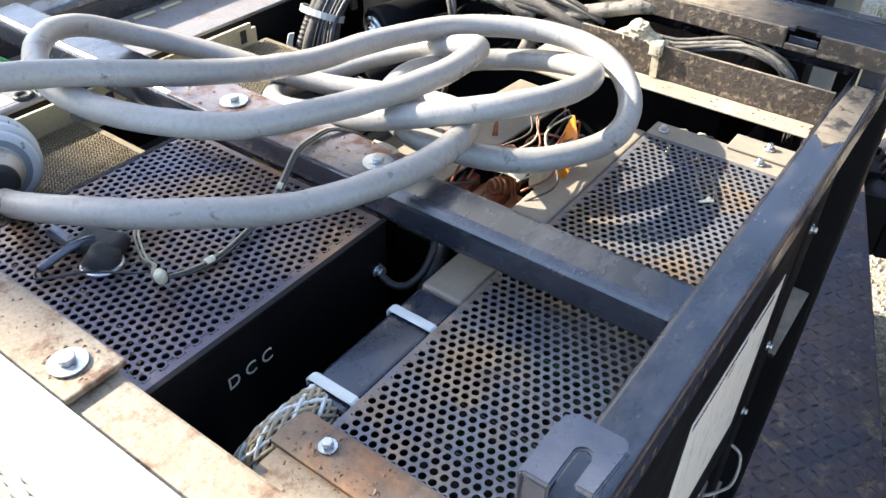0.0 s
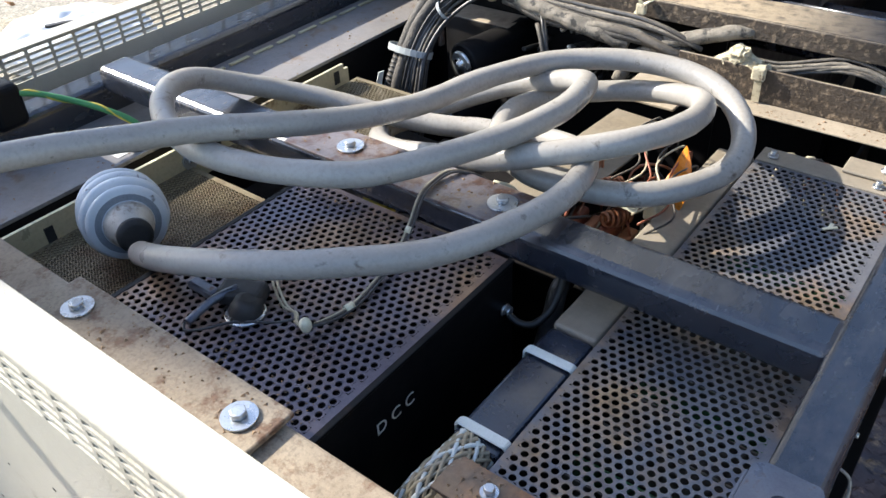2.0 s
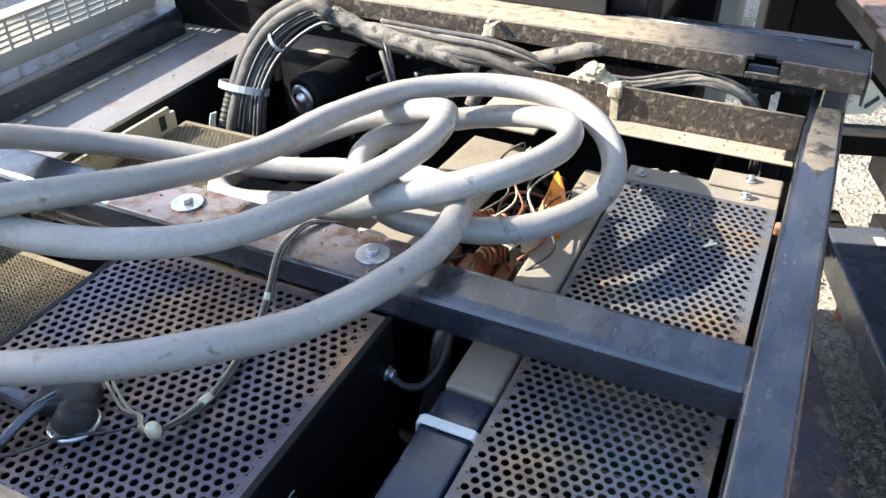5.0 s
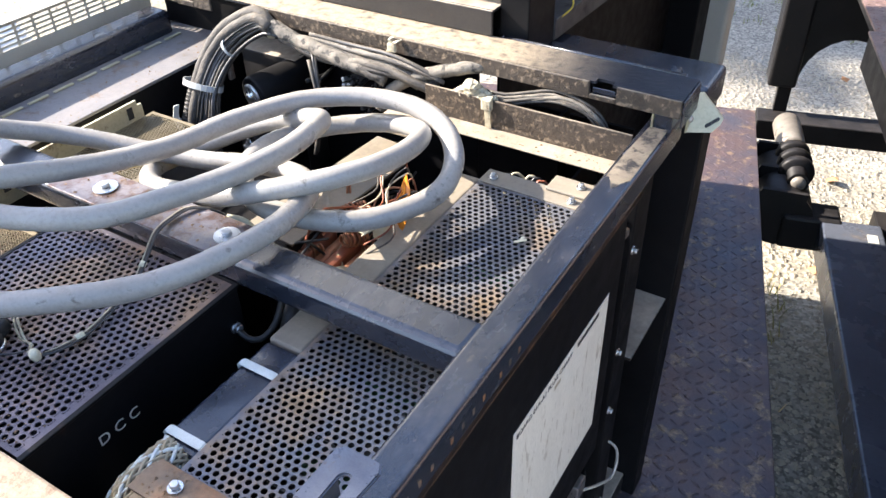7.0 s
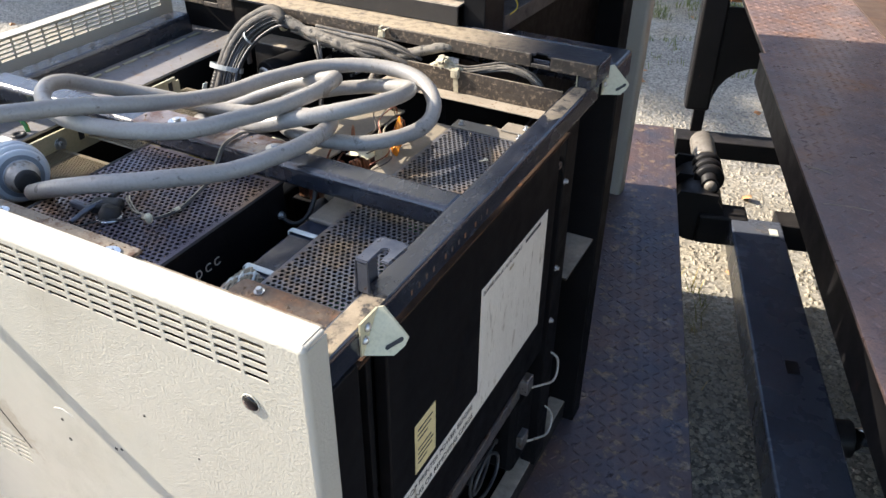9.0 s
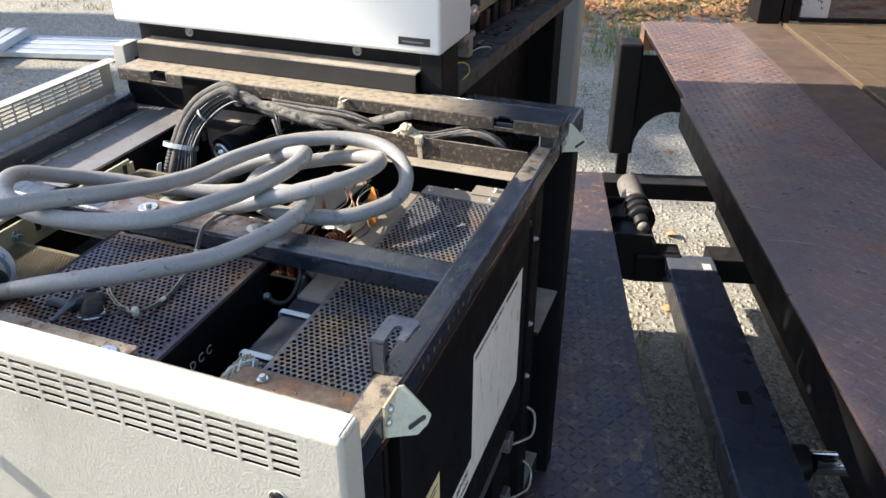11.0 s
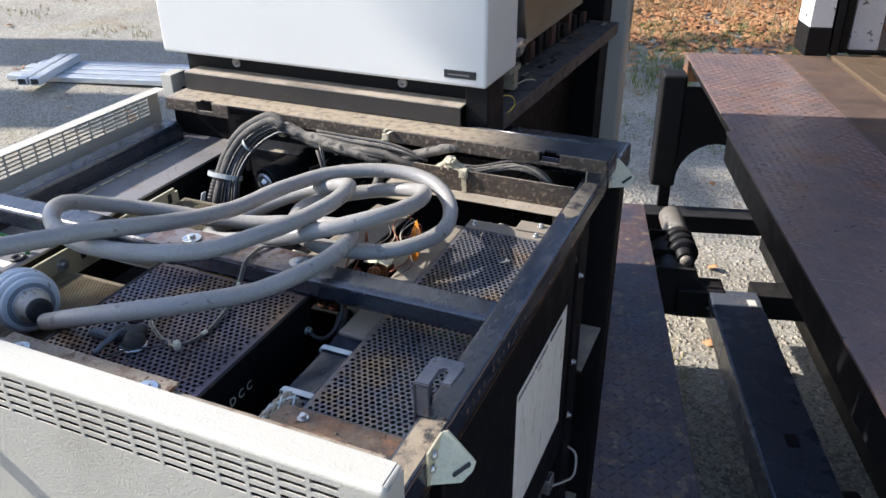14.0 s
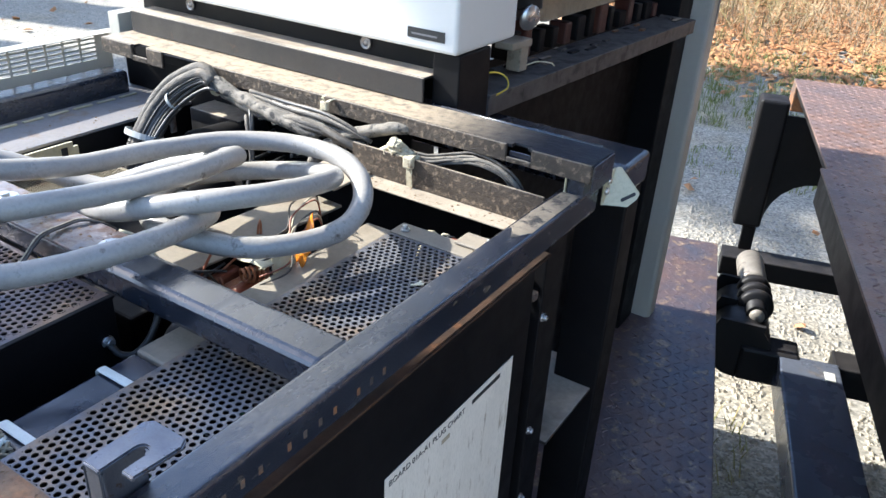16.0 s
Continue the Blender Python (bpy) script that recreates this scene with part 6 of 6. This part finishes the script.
part("loose_lead", tube([(-0.255, 1.085, 0.999), (-0.240, 1.100, 1.006), (-0.230, 1.130, 1.000), (-0.232, 1.150, 0.991)], 0.0012, 6, 0.004), M_tie, up)
part("yellow_chain", tube([(-0.30, 1.15 + 0.04 * k, 1.225 + 0.012 * (k % 2)) for k in range(12)], 0.003, 6, 0.008), M_yellow, up)

# ---- round about ----
bag = bmesh.new()
bmesh.ops.create_icosphere(bag, subdivisions=5, radius=1.0, matrix=Matrix.Identity(4))
SM = Matrix.Translation((-5.08, 2.33, GROUND + 0.12)) @ Matrix.Rotation(radians(66), 4, "Z")
for v in bag.verts:
    c = v.co.copy()
    k = max(abs(c.x), abs(c.y)) ** 0.5
    v.co = Vector((c.x * (0.42 + 0.10 * k), c.y * (0.28 + 0.08 * k), max(c.z, -0.5) * 0.20)) + 0.05 * noise.noise_vector(c * 2.3) + 0.014 * noise.noise_vector(c * 7)
bag.transform(SM)
for f in bag.faces:
    f.smooth = True
sack = tagged(part("sack", bag, M_bag), "white woven sack lying on the gravel", "sack")
for k, (x0, x1) in enumerate(((-0.16, 0.17), (-0.10, 0.16))):
    part("text_bar", boxes(((x0, -0.14 - 0.075 * k, 0.155 - 0.012 * k), (x1, -0.10 - 0.075 * k, 0.172 - 0.012 * k)), bevel=0.003, m=SM), M_ink, sack)

ramp = thing("loading_ramp", "folded aluminium loading ramp lying on the gravel", "ramp", (-5.7, 5.4, GROUND))
RM = Matrix.Translation((-6.66, 4.81, GROUND)) @ Matrix.Rotation(radians(15), 4, "Z")
for k in range(4):
    part("slat", boxes(((0.05 * (k % 2), k * 0.15, 0.02), (2.65, k * 0.15 + 0.115, 0.075)), bevel=0.008, m=RM), M_alu, ramp)
    # black face painting the shade inside the slat's hollow end
    part("slat_end", boxes(((0.05 * (k % 2) - 0.001, k * 0.15 + 0.015, 0.03), (0.05 * (k % 2) + 0.002, k * 0.15 + 0.10, 0.065)), bevel=0, m=RM), M_ink, ramp)
BM = Matrix.Translation((-6.06, 4.66, GROUND)) @ Matrix.Rotation(radians(111), 4, "Z")
for k in range(2):
    part("cross_bar", boxes(((0.0, -0.02 + 0.12 * k, 0.077), (0.86, 0.08 + 0.12 * k, 0.150)), bevel=0.008, m=BM), M_alu, ramp)
    # black face painting the shade inside the bar's hollow end
    part("bar_end", boxes(((-0.002, -0.005 + 0.12 * k, 0.090), (0.002, 0.065 + 0.12 * k, 0.138)), bevel=0, m=BM), M_ink, ramp)


# unseen trees, added only to cast shade on printer, sill and yard
def tree(x, y, r, h, seed, crown, lean=(0, 0)):
    rg = random.Random(seed)
    t = thing("tree", "unseen tree added to cast shade on the yard", "tree", (x, y, GROUND), "trees of the yard")
    part("trunk", tube([(x + lean[0] * k / 5, y + lean[1] * k / 5, GROUND - 0.1 + h * k / 5) for k in range(6)], r, 14, 0.5, wobble=0.15), M_bark, t)
    limbs = bmesh.new()
    leaves_v, leaves_f = [], []
    for k in range(crown):
        z0 = GROUND + h * rg.uniform(0.72, 1.0)
        a = rg.uniform(0, 6.28)
        L = rg.uniform(0.8, 2.0)
        p = Vector((x + lean[0] * z0 / h, y + lean[1] * z0 / h, z0))
        q = p + Vector((math.cos(a) * L, math.sin(a) * L, L * 0.6))
        tube([p, p.lerp(q, 0.5) + Vector((0, 0, 0.1)), q], r * 0.22, 6, 0.4, bm=limbs)
        for j in range(26):
            c = p.lerp(q, rg.uniform(0.4, 1.1)) + Vector((rg.gauss(0, 0.35), rg.gauss(0, 0.35), rg.gauss(0, 0.3)))
            b = len(leaves_v)
            u, w = Vector((rg.uniform(-1, 1), rg.uniform(-1, 1), rg.uniform(-1, 1))).normalized(), Vector((rg.uniform(-1, 1), rg.uniform(-1, 1), rg.uniform(-1, 1))).normalized()
            leaves_v += [c - u * 0.11, c + w * 0.06, c + u * 0.11, c - w * 0.06]
            leaves_f.append((b, b + 1, b + 2, b + 3))
    if crown:
        part("limbs", limbs, M_bark, t)
        me = bpy.data.meshes.new("crown")
        me.from_pydata(leaves_v, [], leaves_f)
        part("crown", me, M_leaf, t)
    return t


def vu(v, u):
    p = YARD @ Vector((v, u, 0))
    return p.x, p.y


shade_tree = tree(*vu(-6.5, 0.275), 0.145, 17.0, 1, 14)
fx, fy = vu(-6.5, 0.42)
# invented limbs, set where they block the sun from the sill
part("bough", tube([(*vu(-6.5, 0.22), 5.66), (*vu(-6.5, 0.4), 5.725), (*vu(-6.5, 0.58), 5.72), (*vu(-6.5, 0.76), 5.70), (*vu(-6.5, 0.87), 5.70)], 0.235, 14, 0.08, wobble=0.04), M_bark, shade_tree)
part("forked_stem", tube([(fx, fy, 5.8), (fx, fy, 7.0), (fx, fy, 8.0), (fx, fy, 14.0)], 0.20, 14, 0.3, wobble=0.1), M_bark, shade_tree)
tree(*vu(-17.0, 5.6), 0.5, 15.0, 2, 60)
tree(*vu(-19.0, 7.4), 0.6, 15.0, 3, 60)
tree(*vu(-21.0, -3.6), 0.35, 14.0, 5, 30)


# loose stones, fallen leaves and dry grass
def scatter(name, mat, n, area, shape, seed, label, category, keep=None):
    rg = random.Random(seed)
    verts, faces = [], []
    (v0, v1), (u0, u1) = area
    made = 0
    while made < n:
        v, u = rg.uniform(v0, v1), rg.uniform(u0, u1)
        made += 1
        if keep and not keep(v, u, rg):
            continue
        p = YARD @ Vector((v, u, GROUND))
        d = math.hypot(p.x, p.y)
        p.z = GROUND + 0.05 * noise.noise(Vector((p.x * 0.4, p.y * 0.4, 3))) * min(1, max(0, (d - 2) / 4))
        shape(p, rg, verts, faces)
    me = bpy.data.meshes.new(name)
    me.from_pydata(verts, [], faces)
    return tagged(part(name, me, mat), label, category, kind="stuff")


def stone(p, rg, verts, faces):
    s = 0.004 + 0.013 * rg.random() ** 3
    b = len(verts)
    for x, y, z in ((1, 0, 0), (0.3, 0.9, 0.1), (-0.8, 0.5, 0), (-0.8, -0.5, 0), (0.3, -0.9, 0), (0.2, 0.2, 0.7), (-0.3, -0.1, 0.75)):
        verts.append((p.x + s * x * rg.uniform(0.7, 1.3), p.y + s * y * rg.uniform(0.7, 1.3), p.z + s * z * rg.uniform(0.7, 1.2)))
    faces += [(b, b + 1, b + 5), (b + 1, b + 2, b + 6, b + 5), (b + 2, b + 3, b + 6), (b + 3, b + 4, b + 6), (b + 4, b, b + 5, b + 6)]


def leaf(p, rg, verts, faces):
    s, a = rg.uniform(0.03, 0.075), rg.uniform(0, 6.28)
    c, d = Vector((math.cos(a), math.sin(a), rg.uniform(-0.3, 0.5))) * s, Vector((-math.sin(a), math.cos(a), rg.uniform(-0.3, 0.5))) * s * 0.6
    o = Vector(p) + Vector((0, 0, 0.015 + 0.02 * rg.random()))
    b = len(verts)
    verts += [o - c, o - c * 0.2 + d, o + c, o - c * 0.2 - d, o + Vector((0, 0, 0.3 * s))]
    faces += [(b, b + 1, b + 4), (b + 1, b + 2, b + 4), (b + 2, b + 3, b + 4), (b + 3, b, b + 4)]


def blade(height):
    def shape(p, rg, verts, faces):
        for _ in range(7):
            a, h = rg.uniform(0, 6.28), height * rg.uniform(0.4, 1.2)
            o = Vector(p) + Vector((rg.gauss(0, 0.03), rg.gauss(0, 0.03), 0))
            side = Vector((-math.sin(a), math.cos(a), 0)) * 0.003
            tip = o + Vector((math.cos(a) * h * 0.5, math.sin(a) * h * 0.5, h))
            mid = o.lerp(tip, 0.5) + Vector((0, 0, 0.12 * h))
            b = len(verts)
            verts += [o - side, o + side, mid + side * 0.8, mid - side * 0.8, tip]
            faces += [(b, b + 1, b + 2, b + 3), (b + 3, b + 2, b + 4)]
    return shape


def thicket(p, rg, verts, faces):
    """One thin trunk with ragged clumps of twigs and dead leaves."""
    h, r, lean = rg.uniform(6.0, 10.0), rg.uniform(0.05, 0.13), rg.uniform(-0.5, 0.5)
    b = len(verts)
    for k in range(5):
        c = Vector(p) + Vector((math.cos(1.257 * k), math.sin(1.257 * k), 0)) * r
        verts += [c - Vector((0, 0, 0.1)), Vector(p) + (c - Vector(p)) * 0.3 + Vector((lean, 0, h))]
    faces += [(b + 2 * k, b + 2 * ((k + 1) % 5), b + 2 * ((k + 1) % 5) + 1, b + 2 * k + 1) for k in range(5)]
    for _ in range(46):
        c = Vector(p) + Vector((rg.gauss(0, 0.9), rg.gauss(0, 0.9), h * rg.uniform(0.05, 1.0)))
        u = Vector((rg.uniform(-1, 1), rg.uniform(-1, 1), rg.uniform(-1, 1))).normalized() * rg.uniform(0.15, 0.4)
        w = Vector((rg.uniform(-1, 1), rg.uniform(-1, 1), rg.uniform(-1, 1))).normalized() * rg.uniform(0.1, 0.3)
        b = len(verts)
        verts += [c - u, c + w, c + u, c - w]
        faces.append((b, b + 1, b + 2, b + 3))


# unseen belt of woods, added to keep low sky light off the steel
scatter("woods", M_bark, 420, ((-16.0, 16.0), (17.0, 24.0)), thicket, 51, "unseen brown woods added to block the low sky", "woods")
scatter("gravel", M_stone, 22000, ((0.4, 2.2), (0.3, 5.0)), stone, 21, "loose pale gravel stones", "gravel")
scatter("gravel_far", M_stone, 5000, ((-8.0, 3.0), (4.0, 10.0)), stone, 22, "loose gravel on the yard", "gravel")
scatter("fallen_leaves", M_leaf, 30000, ((-1.5, 7.0), (7.4, 16.0)), leaf, 23, "drift of dry brown fallen leaves", "leaves", lambda v, u, rg: rg.random() < min(1, max(0.02, (u - 7.8) / 1.5)))
scatter("stray_leaves", M_leaf, 160, ((-8.0, 3.0), (2.5, 9.0)), leaf, 24, "stray fallen leaves on the gravel", "leaves")
def tangle(p, rg, verts, faces):
    for _ in range(6):
        a, h = rg.uniform(0, 6.28), rg.uniform(0.15, 0.7)
        lift = rg.uniform(0.05, 1.0)
        o = Vector(p) + Vector((rg.gauss(0, 0.12), rg.gauss(0, 0.12), 0))
        pts = [o, o + Vector((math.cos(a) * h * 0.4, math.sin(a) * h * 0.4, h * lift)), o + Vector((math.cos(a + rg.uniform(-1, 1)) * h, math.sin(a + rg.uniform(-1, 1)) * h, h * lift * rg.uniform(0.3, 1.5)))]
        side = Vector((-math.sin(a), math.cos(a), rg.uniform(-0.5, 0.5))) * 0.0035
        b = len(verts)
        for q in pts:
            verts += [q - side, q + side]
        faces += [(b, b + 1, b + 3, b + 2), (b + 2, b + 3, b + 5, b + 4)]


scatter("brush", M_twig, 2400, ((-1.5, 7.0), (9.2, 16.0)), tangle, 28, "tangled brown twigs and dead stalks", "brush", lambda v, u, rg: rg.random() < min(1, max(0.0, (u - 9.2) / 2)) * (0.35 + 0.9 * max(0, noise.noise(Vector((v * 1.1, u * 1.1, 4))))))
scatter("dry_grass", M_straw, 900, ((-1.5, 6.0), (8.5, 16.0)), blade(0.2), 25, "dry straw-coloured undergrowth", "grass", lambda v, u, rg: rg.random() < min(1, max(0.0, (u - 8.5) / 3)))
scatter("grass_strip", M_grass, 2600, ((-1.5, 6.0), (6.6, 9.6)), blade(0.09), 29, "yellow-green grass along the leaf drift", "grass", lambda v, u, rg: noise.noise(Vector((v * 1.5, u * 1.5, 9))) > -0.15)
scatter("green_grass", M_grass, 800, ((-0.6, 2.0), (5.0, 8.6)), blade(0.05), 26, "sparse short green grass", "grass", lambda v, u, rg: noise.noise(Vector((v * 1.3, u * 1.3, 0))) > 0.05)
scatter("weeds", M_straw, 16, ((0.50, 0.72), (1.6, 2.7)), blade(0.11), 33, "thin dry weeds on the gravel", "weeds")
scatter("yard_straw", M_straw, 900, ((-11.0, -3.0), (8.0, 14.0)), blade(0.06), 27, "flattened dry grass on the yard", "grass", lambda v, u, rg: noise.noise(Vector((v * 0.6, u * 0.9, 7))) > 0.0)


def crumbs(areas, n, seed):
    """Flakes of rust and grit lying on flat tops; each area is x0, x1, y0, y1, z."""
    rg = random.Random(seed)
    verts, faces = [], []
    for x0, x1, y0, y1, z in areas:
        for _ in range(n):
            x, y, s, a = rg.uniform(x0, x1), rg.uniform(y0, y1), 0.0006 + 0.0022 * rg.random() ** 3, rg.uniform(0, 6.28)
            b = len(verts)
            for k in range(3):
                verts.append((x + s * math.cos(a + 2.1 * k) * rg.uniform(0.6, 1.3), y + s * math.sin(a + 2.1 * k) * rg.uniform(0.6, 1.3), z))
            verts.append((x, y, z + s * rg.uniform(0.3, 0.8)))
            faces += [(b, b + 1, b + 3), (b + 1, b + 2, b + 3), (b + 2, b, b + 3)]
    me = bpy.data.meshes.new("rust_crumbs")
    me.from_pydata(verts, [], faces)
    return tagged(part("rust_crumbs", me, M_crumb), "brown flakes of rust and grit on the frame", "debris", kind="stuff")


crumbs([(-0.52, -0.29, 0.268, 0.299, 0.9257), (-0.52, -0.29, 0.062, 0.10, 0.9257), (-0.548, -0.290, 0.305, 0.355, TOP + 0.0031), (-0.52, -0.285, 0.014, 0.056, TOP + 0.0051), (-0.84, -0.775, 0.10, 0.80, 0.8891), (-0.195, -0.04, 0.056, 0.098, 0.8961), (-0.195, -0.04, 0.098, 0.128, 0.9021), (-0.31, -0.03, 0.688, 0.714, 0.9164)], 150, 41)

# sandy dirt caked on the near end of the side rail
rd = random.Random(77)
bd = bmesh.new()
edge = [(-0.0225 + 0.027 * k / 24, 0.117 + 0.004 * math.sin(k * 0.40) + rd.uniform(-0.0012, 0.0012)) for k in range(25)]
ring = [(0.0040, 0.006), (0.0035, 0.030), (0.0040, 0.080)] + edge[::-1] + [(-0.0225, 0.060), (-0.0220, 0.006)]
low = [bd.verts.new((x, y, TOP + 0.0001)) for x, y in ring]
high = [bd.verts.new((-0.012 + (x + 0.012) * 0.97, 0.06 + (y - 0.06) * 0.985, TOP + 0.0007)) for x, y in ring]
for k in range(len(ring)):
    j = (k + 1) % len(ring)
    bd.faces.new((low[k], low[j], high[j], high[k]))
bd.faces.new(high)
bmesh.ops.recalc_face_normals(bd, faces=bd.faces[:])
part("caked_dirt", bd, M_dirt, cab, "sandy dirt caked on the rail")
be = bmesh.new()
edge = [(-0.0225 + 0.027 * k / 24, 0.612 + 0.010 * math.sin(k * 0.30 + 1) + rd.uniform(-0.0018, 0.0018)) for k in range(25)]
ring = edge + [(0.0040, 0.690), (0.0038, 0.750), (-0.0190, 0.750), (-0.0222, 0.680)]
low = [be.verts.new((x, y, TOP + 0.0001)) for x, y in ring]
high = [be.verts.new((-0.012 + (x + 0.012) * 0.97, 0.68 + (y - 0.68) * 0.98, TOP + 0.0007)) for x, y in ring]
for k in range(len(ring)):
    j = (k + 1) % len(ring)
    be.faces.new((low[k], low[j], high[j], high[k]))
be.faces.new(high)
bmesh.ops.recalc_face_normals(be, faces=be.faces[:])
part("caked_dirt", be, M_dirt, cab, "sandy dirt caked on the rail")
